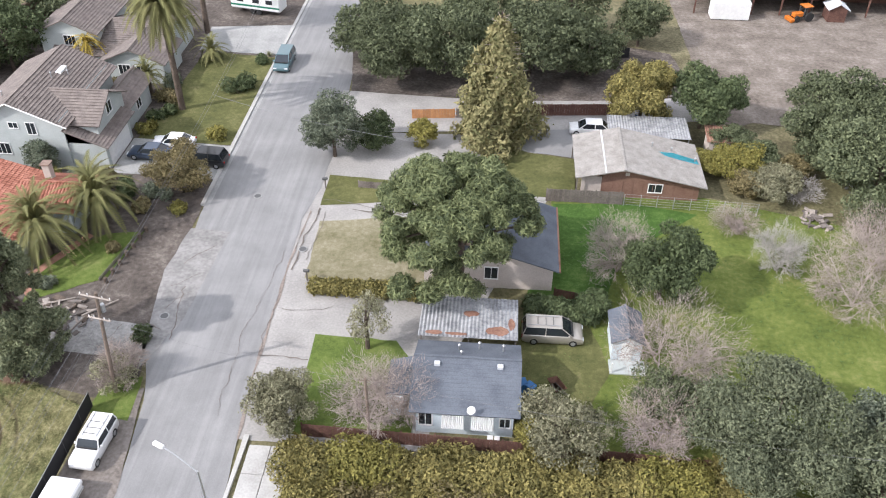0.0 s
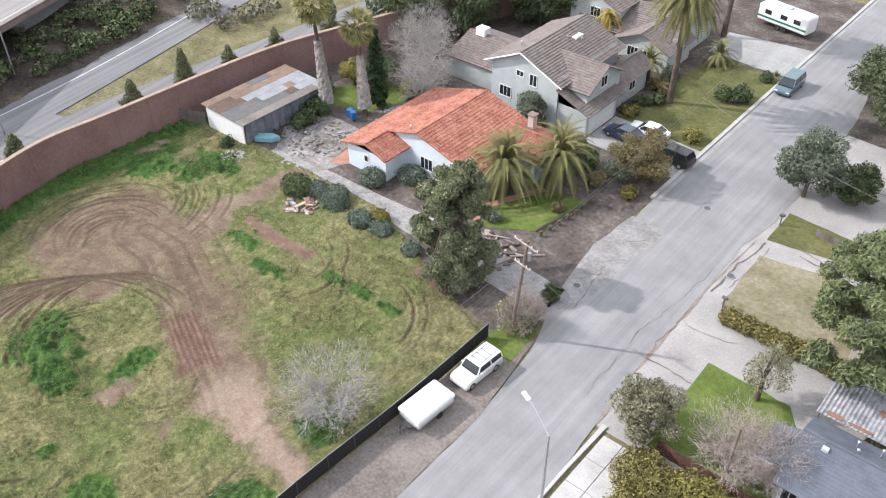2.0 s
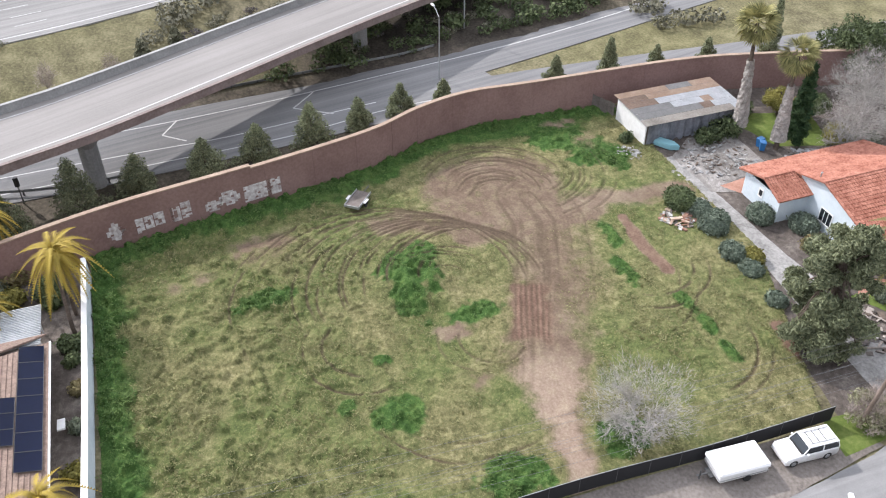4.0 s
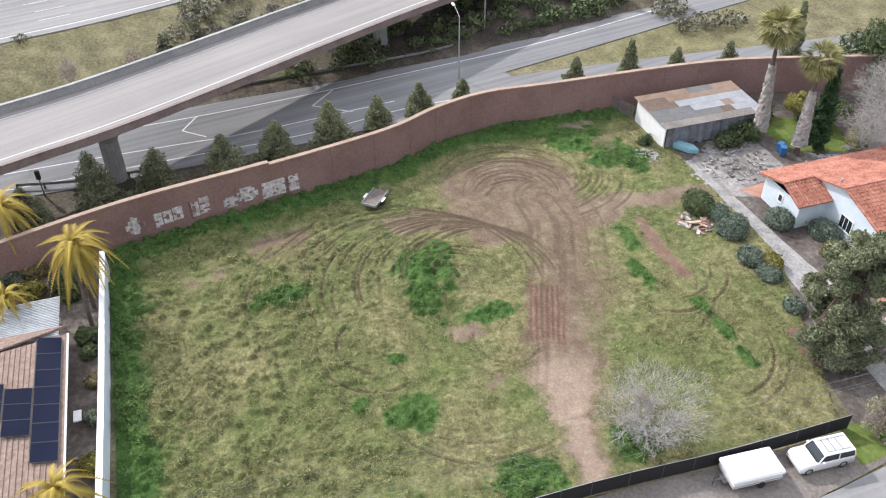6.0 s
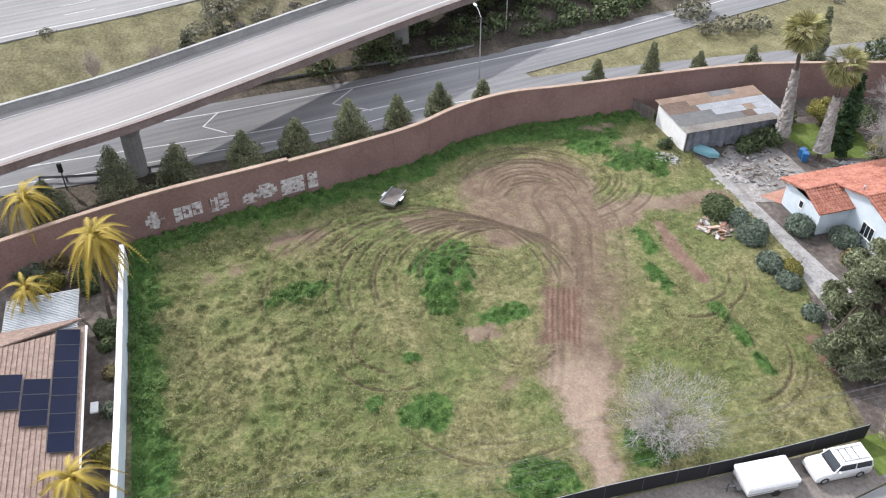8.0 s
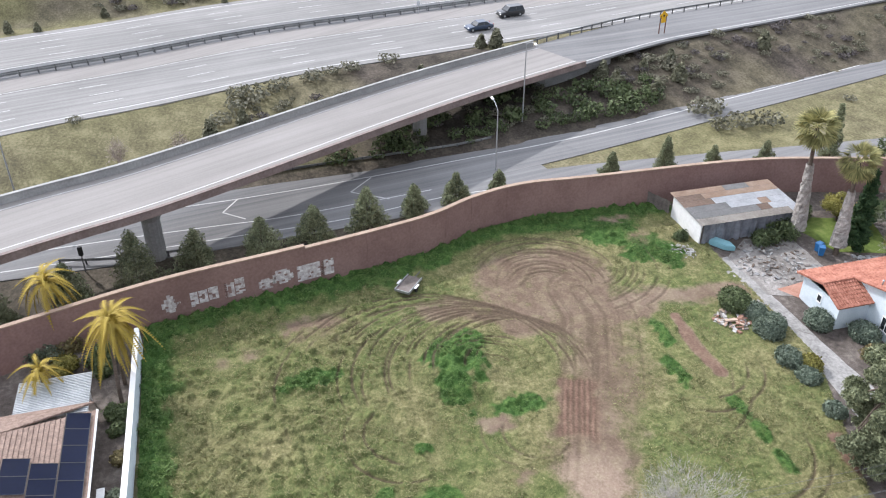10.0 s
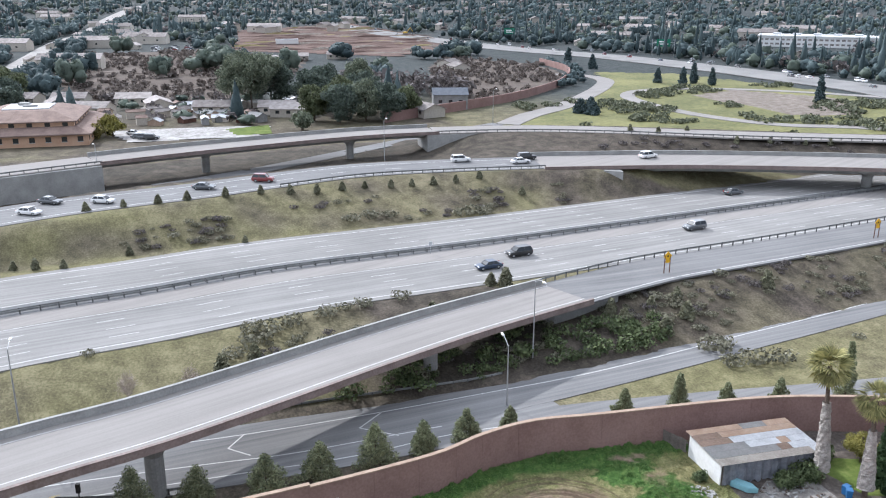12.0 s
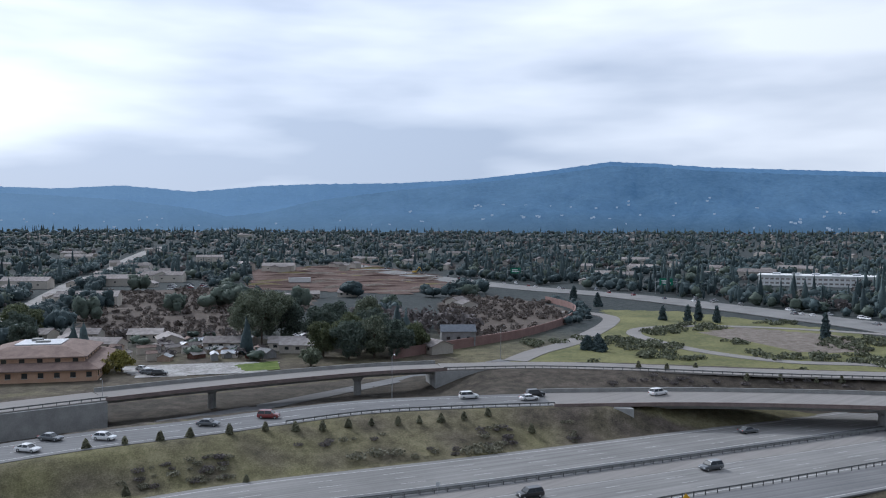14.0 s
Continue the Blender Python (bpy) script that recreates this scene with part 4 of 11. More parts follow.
def patch(name, outline, material, z, label, category="ground"):
    """A level patch of ground with a slightly ragged outline."""
    pts = []
    for (x0, y0), (x1, y1) in zip(outline, outline[1:] + outline[:1]):
        n = max(1, round(math.hypot(x1 - x0, y1 - y0) / 1.2))
        for k in range(n):
            x, y = x0 + (x1 - x0) * k / n, y0 + (y1 - y0) * k / n
            pts.append((x + 0.14 * noise.noise((x, y, 2.0)), y + 0.14 * noise.noise((x, y, 8.0)), z))
    bm = bmesh.new()
    bm.faces.new([bm.verts.new(p) for p in pts])
    bmesh.ops.triangulate(bm, faces=bm.faces[:])
    bmesh.ops.recalc_face_normals(bm, faces=bm.faces[:])
    if sum(fc.normal.z for fc in bm.faces) < 0:
        bmesh.ops.reverse_faces(bm, faces=bm.faces[:])
    return tagged(part(name, bm, material), label, category, kind="structure")


# east of the street
patch("meadow", [(5.8, 47), (5.8, 70.5), (21, 71.5), (40, 66), (60, 60), (60, 30), (40, 20), (3, 38)], M_MEADOW, 0.0, "bright green rough meadow behind the houses")
patch("dirt_yard", [(24, 84), (29, 87), (37, 86), (70, 92), (85, 140), (24, 140), (24.5, 104)], M_EARTH, 0.0, "bare grey-brown dirt yard")
patch("side_verge", [(-18.9, 38), (-19.2, 81), (4, 82), (5.5, 70), (-2, 49), (-4, 38)], M_APRON, 0.0, "pale cracked paved verge and drives")
patch("front_lawn", [(-13.8, 38.8), (-13.9, 49.1), (-7.2, 48.9), (-5.2, 46), (-5.0, 39.4), (-9, 38.9)], M_LAWN, 0.03, "bright green front lawn", "lawn")
patch("dry_front_yard", [(-16.2, 56), (-16.4, 64.4), (-7, 66), (1, 62), (0, 56)], M_DRYYARD, 0.03, "dry brown front yard", "yard")
patch("side_grass", [(-16.9, 67.0), (-16.9, 72.5), (-9.5, 71.8), (-7.2, 68.6)], M_LAWN_DRY, 0.03, "patchy grass beside the drive", "lawn")
patch("grass_bank", [(-17.5, 90.2), (-19.5, 104), (8, 108), (22, 104), (24, 92), (10, 89.8)], M_MULCH, 0.03, "shaded bare earth below the oaks", "ground")
patch("gravel_drive", [(-19, 80.5), (-18.6, 90.6), (-10, 90.0), (0, 89.6), (12, 90.6), (24, 92.5), (24, 87), (11, 84)], M_APRON, 0.045, "pale gravel drive", "drive")
patch("brown_house_lawn", [(1.5, 70.5), (0.5, 80), (3.5, 78.5), (8.5, 77.5), (8.2, 70)], M_LAWN_DRY, 0.03, "uneven lawn beside the brown house", "lawn")
patch("brown_house_drive", [(3.5, 78.6), (1, 82), (5, 86), (13, 86), (14, 80), (9, 77.6)], M_ASPHALT, 0.035, "grey asphalt drive with oil stains", "drive")
patch("van_yard", [(2.6, 41), (2.8, 52), (8.5, 52), (10, 47), (7.5, 42)], M_LAWN_DRY, 0.03, "shaded grass behind the grey house", "grass")
M_DEEPGRASS = lawn_material("deep_green_grass", (0.028, 0.062, 0.014), (0.062, 0.118, 0.026), (0.13, 0.18, 0.055))
patch("grass_strip", [(3.4, 55.5), (6.0, 69.2), (14, 69.8), (20, 68.5), (15, 64), (11.5, 60), (10, 54.5)], M_DEEPGRASS, 0.03, "lush green grass behind the houses", "grass")
# west of the street
patch("west_yard", [(-28.4, 62), (-28.4, 128), (-60, 132), (-76, 60), (-76, 47), (-47, 47.2), (-34, 42), (-26.3, 40.5), (-27.3, 50)], M_MULCH, 0.0, "bare dark earth round the western houses")
patch("big_house_lawn", [(-28.6, 77.2), (-28.6, 98.5), (-38, 99.5), (-39.2, 77.5)], M_LAWN_DRY, 0.03, "tired green front lawn", "lawn")
patch("orange_house_lawn", [(-39.5, 50.8), (-33.6, 54.6), (-32.6, 61.5), (-36, 60.8), (-40.5, 56.5)], M_LAWN, 0.03, "small green front lawn", "lawn")
patch("broken_apron", [(-27.0, 44), (-28.9, 56), (-28.4, 62.3), (-24.6, 62), (-25.2, 50)], M_ASPHALT_OLD, 0.035, "pale broken asphalt beside the street", "apron")
patch("orange_house_drive", [(-27, 45.2), (-27.4, 49), (-38, 50), (-46.1, 49.3), (-60, 48.8), (-64.2, 48.4), (-64, 46.8), (-46.8, 46.6), (-36, 45.6)], M_DRIVE, 0.035, "cracked concrete drive to the orange-roofed house", "drive")
patch("rubble_yard", [(-57, 48.6), (-64, 48.3), (-66.8, 52), (-66, 57), (-58, 57), (-55.6, 52.5)], M_RUBBLE, 0.04, "rubble-strewn yard of broken concrete", "yard")
patch("shed_grass", [(-70, 58), (-67, 68), (-60, 66), (-62, 60)], M_LAWN, 0.03, "small patch of green grass", "grass")
patch("big_house_drive", [(-28.4, 70.6), (-28.4, 77), (-39.6, 77.8), (-39.6, 70.9)], M_CONCRETE, 0.04, "pale concrete driveway", "drive")
patch("neighbour_drive", [(-28.4, 99.2), (-28.4, 108.5), (-39.5, 107), (-39, 99.8)], M_CONCRETE, 0.04, "pale concrete driveway", "drive")
patch("parking_verge", [(-24.4, -20), (-24.4, 33), (-25.8, 42.2), (-28.6, 41), (-29.4, 20), (-29.4, -20)], M_VERGE, 0.035, "worn dark asphalt parking verge", "verge")
patch("corner_grass", [(-25.9, 39.0), (-26.2, 43.4), (-29.0, 42.5), (-29.2, 39.6)], M_LAWN, 0.05, "small green grass corner", "grass")
patch("side_garden", [(-66, -11), (-66, -30), (-20, -30), (-20, -11.2)], M_MULCH, 0.0, "bare earth garden beside the white wall", "garden")
# kerbs and pavement
strip("kerb_west", [(66, -28.6, -28.2), (95, -28.6, -28.2), (117, -28.5, -28.1), (200, -28.4, -28.0)], M_WALK, 0.16, 0.3, "pale concrete kerb", "kerb")
strip("gutter_west", [(66, -28.2, -27.7), (95, -28.2, -27.7), (117, -28.1, -27.6), (200, -28.0, -27.5)], M_CONCRETE, 0.03, 0.0, "concrete gutter", "gutter")
strip("kerb_east", [(-20, -17.0, -16.75), (33, -17.05, -16.8), (38.4, -17.0, -16.6)], M_WALK, 0.16, 0.3, "pale concrete kerb", "kerb")
pavement = thing("pavement", Matrix(), "pale concrete slab pavement", "pavement", kind="structure")
slab = None
for k in range(16):
    for s in range(2):
        if slab is None:
            slab = part("paving_slab", boxes((-0.78, 0.78, -1.23, 1.23, -0.1, 0.0), bevel=0.02), M_WALK, pavement)
        else:
            slab = slab.copy()
            scene.collection.objects.link(slab)
        slab.location = (-15.75 + 1.6 * s + 0.01 * (36 - k * 2.5) * 0.4, 36.3 - k * 2.5, 0.15)

# ---------------------------------------------------------------- buildings
M_SHINGLE = surface("blue_grey_shingle", (0.085, 0.095, 0.115), (0.135, 0.15, 0.175), 0.8, 9.0, 0.9, 0.3, 0.015)
M_SHINGLE_PALE = surface("pale_grey_shingle", (0.21, 0.195, 0.18), (0.35, 0.33, 0.305), 1.2, 8.0, 0.9, 0.3, 0.015)
M_TERRACOTTA = surface("terracotta_tile", (0.22, 0.080, 0.052), (0.42, 0.195, 0.14), 0.9, 3.6, 0.88, 0.3, 0.02)
M_ROOFBOARD = surface("tan_grey_roof_sheet", (0.26, 0.235, 0.21), (0.42, 0.385, 0.35), 0.5, 4.0, 0.9, 0.1, 0.01)
M_BROWNTILE = surface("brown_grey_tile", (0.13, 0.11, 0.10), (0.24, 0.205, 0.185), 1.4, 8.0, 0.88, 0.2, 0.01)
M_PINKTILE = surface("pink_brown_tile", (0.155, 0.108, 0.086), (0.30, 0.222, 0.18), 2.5, 9.0, 0.88, 0.2, 0.01)
M_TIN = surface("galvanised_sheet", (0.22, 0.225, 0.235), (0.50, 0.505, 0.52), 1.2, 4.0, 0.5, 0.05, 0.01, metal=0.3)
M_PALETIN = surface("white_metal_sheet", (0.42, 0.435, 0.46), (0.61, 0.625, 0.65), 0.8, 4.0, 0.5, 0.05, 0.01)
M_STUCCO_PALE = surface("pale_blue_stucco", (0.50, 0.57, 0.62), (0.64, 0.70, 0.74), 0.6, 8.0, 0.9, 0.2, 0.01)
M_STUCCO_GREY = surface("grey_stucco", (0.38, 0.41, 0.40), (0.48, 0.51, 0.50), 0.6, 8.0, 0.9, 0.2, 0.01)
M_STUCCO_BEIGE = surface("beige_stucco", (0.42, 0.37, 0.33), (0.54, 0.48, 0.44), 0.6, 8.0, 0.9, 0.2, 0.01)
M_SIDING_BROWN = surface("brown_siding", (0.16, 0.09, 0.065), (0.235, 0.14, 0.105), 0.5, 6.0, 0.9, 0.2, 0.01)
M_REDWOOD = surface("weathered_redwood", (0.07, 0.035, 0.028), (0.16, 0.085, 0.065), 0.8, 7.0, 0.92, 0.3, 0.01)
M_FRESHWOOD = surface("fresh_orange_wood", (0.36, 0.17, 0.075), (0.50, 0.26, 0.12), 1.0, 7.0, 0.85, 0.2, 0.01, vary=0.12)
M_GREYWOOD = surface("grey_weathered_wood", (0.10, 0.085, 0.075), (0.20, 0.175, 0.16), 0.8, 7.0, 0.92, 0.3, 0.01, vary=0.12)
M_PLY = surface("bare_plywood", (0.34, 0.24, 0.18), (0.47, 0.36, 0.28), 0.8, 5.0, 0.9, 0.1, 0.01)
M_GREYBOARD = surface("grey_roof_board", (0.20, 0.20, 0.20), (0.30, 0.30, 0.30), 0.8, 5.0, 0.9, 0.1, 0.01)
M_TARP = surface("grey_tarpaulin", (0.11, 0.12, 0.14), (0.22, 0.23, 0.26), 0.9, 3.0, 0.6, 0.5, 0.05)
M_BLUETARP = plain("blue_tarpaulin", (0.08, 0.42, 0.50), 0.5)
M_BLUE = plain("bright_blue_plastic", (0.02, 0.12, 0.30), 0.5)
M_RUST = surface("rusted_sheet", (0.17, 0.085, 0.06), (0.31, 0.18, 0.13), 1.0, 6.0, 0.85, 0.2, 0.01)
M_SOLAR = plain("solar_cell_blue", (0.006, 0.012, 0.045), 0.3, 0.0, 0.25)
M_BRICK = surface("red_brick_paving", (0.28, 0.14, 0.10), (0.42, 0.24, 0.18), 1.0, 8.0, 0.9, 0.2, 0.01)
M_FENCEBLACK = plain("black_fence_screen", (0.018, 0.018, 0.02), 0.75)


def slope(parent, quad, material, kind="flat", thick=0.1, label="", name="roof_slope"):
    """A roof plane. quad: eave start, eave end, ridge end, ridge start, seen from outside left to right."""
    a, b, c, d = (Vector(p) for p in quad)
    along, up = (b - a).length, ((d - a).length + (c - b).length) / 2
    nrm = (b - a).cross(d - a).normalized()
    if nrm.z < 0:
        nrm = -nrm
    if kind == "barrel":
        us = [k / 4 * 0.30 for k in range(int(along / 0.30 * 4) + 1)] + [along]
        rel = lambda u, v: 0.10 * abs(math.sin(math.pi * u / 0.30)) + 0.045 * (1 - (v / 0.42) % 1.0)  # noqa: E731
        course = 0.42
    elif kind == "corr":
        us = [k / 4 * 0.30 for k in range(int(along / 0.30 * 4) + 1)] + [along]
        rel = lambda u, v: 0.03 * math.sin(2 * math.pi * u / 0.30)  # noqa: E731
        course = 99.0
    elif kind == "course":
        us = [along * k / 24 for k in range(25)]
        rel = lambda u, v: 0.07 * (1 - (v / 0.36) % 1.0)  # noqa: E731
        course = 0.36
    else:
        us = [along * k / 4 for k in range(5)]
        rel = lambda u, v: 0.014 * (1 - (v / 0.30) % 1.0)  # noqa: E731
        course = 0.30
    vs, v = [], 0.0
    while v < up:
        vs.append(v + 1e-4)
        if v + course < up:
            vs.append(v + course - 1e-3)
        v += course
    vs.append(up)
    verts = []
    for v in vs:
        t = v / up
        for u in us:
            s = u / along
            p = (a * (1 - s) + b * s) * (1 - t) + (d * (1 - s) + c * s) * t
            verts.append(tuple(p + nrm * rel(u, v)))
    w = len(us)
    faces = [(j * w + k, j * w + k + 1, (j + 1) * w + k + 1, (j + 1) * w + k) for j in range(len(vs) - 1) for k in range(w - 1)]
    base = len(verts)
    verts += [tuple(p - nrm * thick) for p in (a, b, c, d)]
    m, n = len(vs) - 1, w
    corner = (0, n - 1, m * n + n - 1, m * n)
    faces.append((base + 3, base + 2, base + 1, base))
    rims = [list(range(0, n)), [k * n + n - 1 for k in range(m + 1)], [m * n + k for k in range(n - 1, -1, -1)], [k * n for k in range(m, -1, -1)]]
    for k, rim in enumerate(rims):
        faces.append(tuple([base + k, base + (k + 1) % 4] + rim[::-1]))
    return mesh_object(name, verts, faces, material, parent, label)


def gable(parent, x0, x1, y0, y1, ze, zr, material, kind, axis="y", ridge=None, ends=None, over=0.4, ze2=None):
    """Two roof planes that meet at a ridge along the axis. ze2: the other eave's height."""
    ze2 = ze if ze2 is None else ze2
    if axis == "y":
        r = (x0 + x1) / 2 if ridge is None else ridge
        y0, y1 = y0 - over, y1 + over
        s0, s1 = (zr - ze) / (r - x0), (zr - ze2) / (x1 - r)
        slope(parent, [(x0 - over, y1, ze - s0 * over), (x0 - over, y0, ze - s0 * over), (r, y0, zr), (r, y1, zr)], material, kind)
        slope(parent, [(x1 + over, y0, ze2 - s1 * over), (x1 + over, y1, ze2 - s1 * over), (r, y1, zr), (r, y0, zr)], material, kind)
        bm = bmesh.new()
        tube(bm, (r, y0, zr + 0.03), (r, y1, zr + 0.03), 0.11, 0.11, 6)
    else:
        r = (y0 + y1) / 2 if ridge is None else ridge
        x0, x1 = x0 - over, x1 + over
        s0, s1 = (zr - ze) / (r - y0), (zr - ze2) / (y1 - r)
        slope(parent, [(x0, y0 - over, ze - s0 * over), (x1, y0 - over, ze - s0 * over), (x1, r, zr), (x0, r, zr)], material, kind)
        slope(parent, [(x1, y1 + over, ze2 - s1 * over), (x0, y1 + over, ze2 - s1 * over), (x0, r, zr), (x1, r, zr)], material, kind)
        bm = bmesh.new()
        tube(bm, (x0, r, zr + 0.03), (x1, r, zr + 0.03), 0.11, 0.11, 6)
    part("ridge_cap", bm, material, parent)


def walls(parent, x0, x1, y0, y1, ze, material, zr=None, axis="y", ridge=None, ze2=None, z0=0.0):
    """The walls of a house up to the eaves, with gable ends up to the ridge."""
    bm = bmesh.new()
    ze2 = ze if ze2 is None else ze2
    if zr is None:
        box(bm, x0, x1, y0, y1, z0, ze)
    else:
        r = ((x0 + x1) / 2 if axis == "y" else (y0 + y1) / 2) if ridge is None else ridge
        if axis == "y":
            sec = [(x0, z0), (x1, z0), (x1, ze2 - 0.06), (r, zr - 0.06), (x0, ze - 0.06)]
            f0 = [bm.verts.new((x, y0, z)) for x, z in sec]
            f1 = [bm.verts.new((x, y1, z)) for x, z in sec]
        else:
            sec = [(y0, z0), (y1, z0), (y1, ze2 - 0.06), (r, zr - 0.06), (y0, ze - 0.06)]
            f0 = [bm.verts.new((x0, y, z)) for y, z in sec]
            f1 = [bm.verts.new((x1, y, z)) for y, z in sec]
        for k in range(5):
            bm.faces.new((f0[k], f0[(k + 1) % 5], f1[(k + 1) % 5], f1[k]))
        bm.faces.new(f0[::-1])
        bm.faces.new(f1)
        bmesh.ops.recalc_face_normals(bm, faces=bm.faces[:])
    return part("wall", bm, material, parent)


def window(parent, x, y, z, w, h, face, bars=1):
    """A framed window on a wall that faces s, n, e or w. (x, y): the wall's surface at the middle."""
    turn = {"s": 0, "e": 90, "n": 180, "w": -90}[face]
    m = pose(x, y, z, 0, 0, turn)
    fr = bmesh.new()
    for d in ((-w / 2 - 0.08, w / 2 + 0.08, -0.06, 0.05, h / 2, h / 2 + 0.09), (-w / 2 - 0.08, w / 2 + 0.08, -0.09, 0.05, -h / 2 - 0.09, -h / 2),
              (-w / 2 - 0.08, -w / 2, -0.06, 0.05, -h / 2, h / 2), (w / 2, w / 2 + 0.08, -0.06, 0.05, -h / 2, h / 2)):
        box(fr, *d, m=m)
    for k in range(bars):
        u = -w / 2 + w * (k + 1) / (bars + 1)
        box(fr, u - 0.025, u + 0.025, -0.05, 0.0, -h / 2, h / 2, m=m)
    win = part("window", fr, M_WHITE, parent)
    pane = bmesh.new()
    box(pane, -w / 2, w / 2, -0.02, 0.02, -h / 2, h / 2, m=m)
    part("pane", pane, M_GLASS, win)
    return win


def vent(parent, x, y, z, h=0.45):
    bm = bmesh.new()
    tube(bm, (x, y, z - 0.4), (x, y, z + h), 0.06, 0.06, 8)
    tube(bm, (x, y, z + h), (x, y, z + h + 0.1), 0.13, 0.02, 8)
    return part("roof_vent", bm, M_STEEL, parent)


# grey house with its carport
gh = thing("grey_house", Matrix(), "small pale house with blue-grey shingle roof", "house")
walls(gh, -4.7, 2.3, 39.8, 46.2, 2.75, M_STUCCO_PALE, 4.0, "x", 43.6)
gable(gh, -4.7, 2.3, 39.8, 46.2, 2.75, 4.0, M_SHINGLE, "flat", "x", 43.6, over=0.45)
slope(gh, [(-7.0, 40.9, 2.5), (-5.1, 40.9, 2.75), (-5.1, 44.4, 3.1), (-7.0, 44.4, 2.5)], M_SHINGLE, "flat", name="porch_roof")
for y in (41.1, 44.1):
    part("porch_post", boxes((-6.85, -6.7, y - 0.07, y + 0.07, 0, 2.4)), M_WHITE, gh)
part("porch_wall", boxes((-6.8, -4.72, 41.2, 44.0, 0.0, 2.35)), M_STUCCO_PALE, gh)
part("awning_frame", boxes((-6.95, -5.7, 40.75, 40.95, 1.6, 2.45)), M_WHITE, gh, "white porch frame")
for x in (-2.0, 0.1):
    window(gh, x, 39.8, 1.6, 1.3, 1.1, "s")
    bm = bmesh.new()
    n = 22
    rib = []
    for k in range(n + 1):
        u, lift = x - 0.8 + 1.6 * k / n, 0.07 * (k % 2)
        rib.append((bm.verts.new((u, 39.75, 2.35 + lift)), bm.verts.new((u, 38.75, 1.75 + lift))))
    for (a0, b0), (a1, b1) in zip(rib, rib[1:]):
        bm.faces.new((a0, a1, b1, b0))
    bmesh.ops.solidify(bm, geom=bm.faces[:], thickness=0.02)
    part("awning", bm, M_WHITE, gh, "white ribbed metal window awning")
window(gh, -4.0, 39.8, 1.5, 0.9, 1.2, "s")
window(gh, 1.7, 39.8, 1.5, 0.7, 0.9, "s")
for x, y in ((-1.9, 45.0), (-0.4, 45.4), (1.4, 45.2), (-1.7, 44.2)):
    vent(gh, x, y, 3.55 + 0.45 * (46.2 - y) / 2.6 - 0.3)
for x, y in ((-3.4, 43.0), (1.2, 43.0)):
    part("box_vent", boxes((x - 0.22, x + 0.22, y - 0.18, y + 0.18, 3.6, 4.0), bevel=0.03), M_PALETIN, gh, "pale metal box vent")
bm = bmesh.new()
tube(bm, (-0.75, 39.7, 2.5), (-0.75, 39.5, 3.1), 0.03, 0.03, 6)
bmesh.ops.create_cone(bm, cap_ends=True, segments=18, radius1=0.10, radius2=0.32, depth=0.14, matrix=pose(-0.75, 39.35, 3.2, 60, 0, 20))
part("satellite_dish", bm, M_WHITE, gh, "white satellite dish")
ac = thing("outdoor_unit", pose(0.9, 39.2, 0.02), "two white outdoor air conditioner boxes", "appliance")
part("case", boxes((-0.4, 0.02, -0.18, 0.18, 0, 0.6), (0.1, 0.5, -0.18, 0.18, 0, 0.55), bevel=0.03), M_WHITE, ac)
meter = thing("meter_cabinet", pose(2.75, 41.9, 0.02), "pale grey metal cabinet beside the house", "cabinet")
part("case", boxes((-0.22, 0.25, -0.5, 0.5, 0, 1.5), bevel=0.03), M_TIN, meter)
part("lid", boxes((-0.26, 0.29, -0.54, 0.54, 1.5, 1.56)), M_PALETIN, meter)

carport = thing("carport", Matrix(), "carport with rusty corrugated metal roof", "carport")
slope(carport, [(-5.2, 46.75, 2.95), (2.5, 46.75, 2.95), (2.5, 51.6, 2.75), (-5.2, 51.6, 2.75)], M_TIN, "corr", 0.04)
for x, y, w, d in ((-1.2, 49.6, 1.5, 0.9), (-4.0, 47.15, 1.7, 0.6), (0.9, 47.6, 2.2, 1.3), (-2.3, 47.1, 2.4, 0.4), (2.0, 48.5, 0.7, 1.6)):
    bm = bmesh.new()
    pts = [(x + w / 2 * math.cos(k * 0.6283) * (0.8 + 0.35 * noise.noise((x, k, 0))), y + d / 2 * math.sin(k * 0.6283) * (0.8 + 0.4 * noise.noise((y, k, 4)))) for k in range(10)]
    prism(bm, pts, 2.9 + (51.6 - y) * 0.041 - 0.14, 2.9 + (51.6 - y) * 0.041 - 0.105)
    part("rust_sheet", bm, M_RUST, carport, "rust-red patch on the sheet roof")
for x in (-5.0, -1.3, 2.35):
    for y in (47.2, 51.4):
        part("post", boxes((x - 0.06, x + 0.06, y - 0.06, y + 0.06, 0, 2.75)), M_GREYWOOD, carport)
part("back_wall", boxes((2.34, 2.42, 47.3, 51.3, 0, 1.2)), M_GREYWOOD, carport)

# beige house behind the pine
bh = thing("beige_house", Matrix(), "beige stucco house with dark blue-grey roof", "house")
walls(bh, -5.6, 5.5, 56.1, 64.5, 2.7, M_STUCCO_BEIGE, 4.5, "y", 0.0)
gable(bh, -5.6, 5.5, 56.1, 64.5, 2.7, 4.5, M_SHINGLE, "flat", "y", 0.0, over=0.5)
window(bh, 0.2, 56.1, 1.7, 1.1, 1.2, "s")
window(bh, -3.0, 56.1, 1.7, 1.1, 1.2, "s")
part("gutter", boxes((5.95, 6.1, 55.6, 65.0, 2.45, 2.6)), M_RUST, bh, "rust-brown gutter")

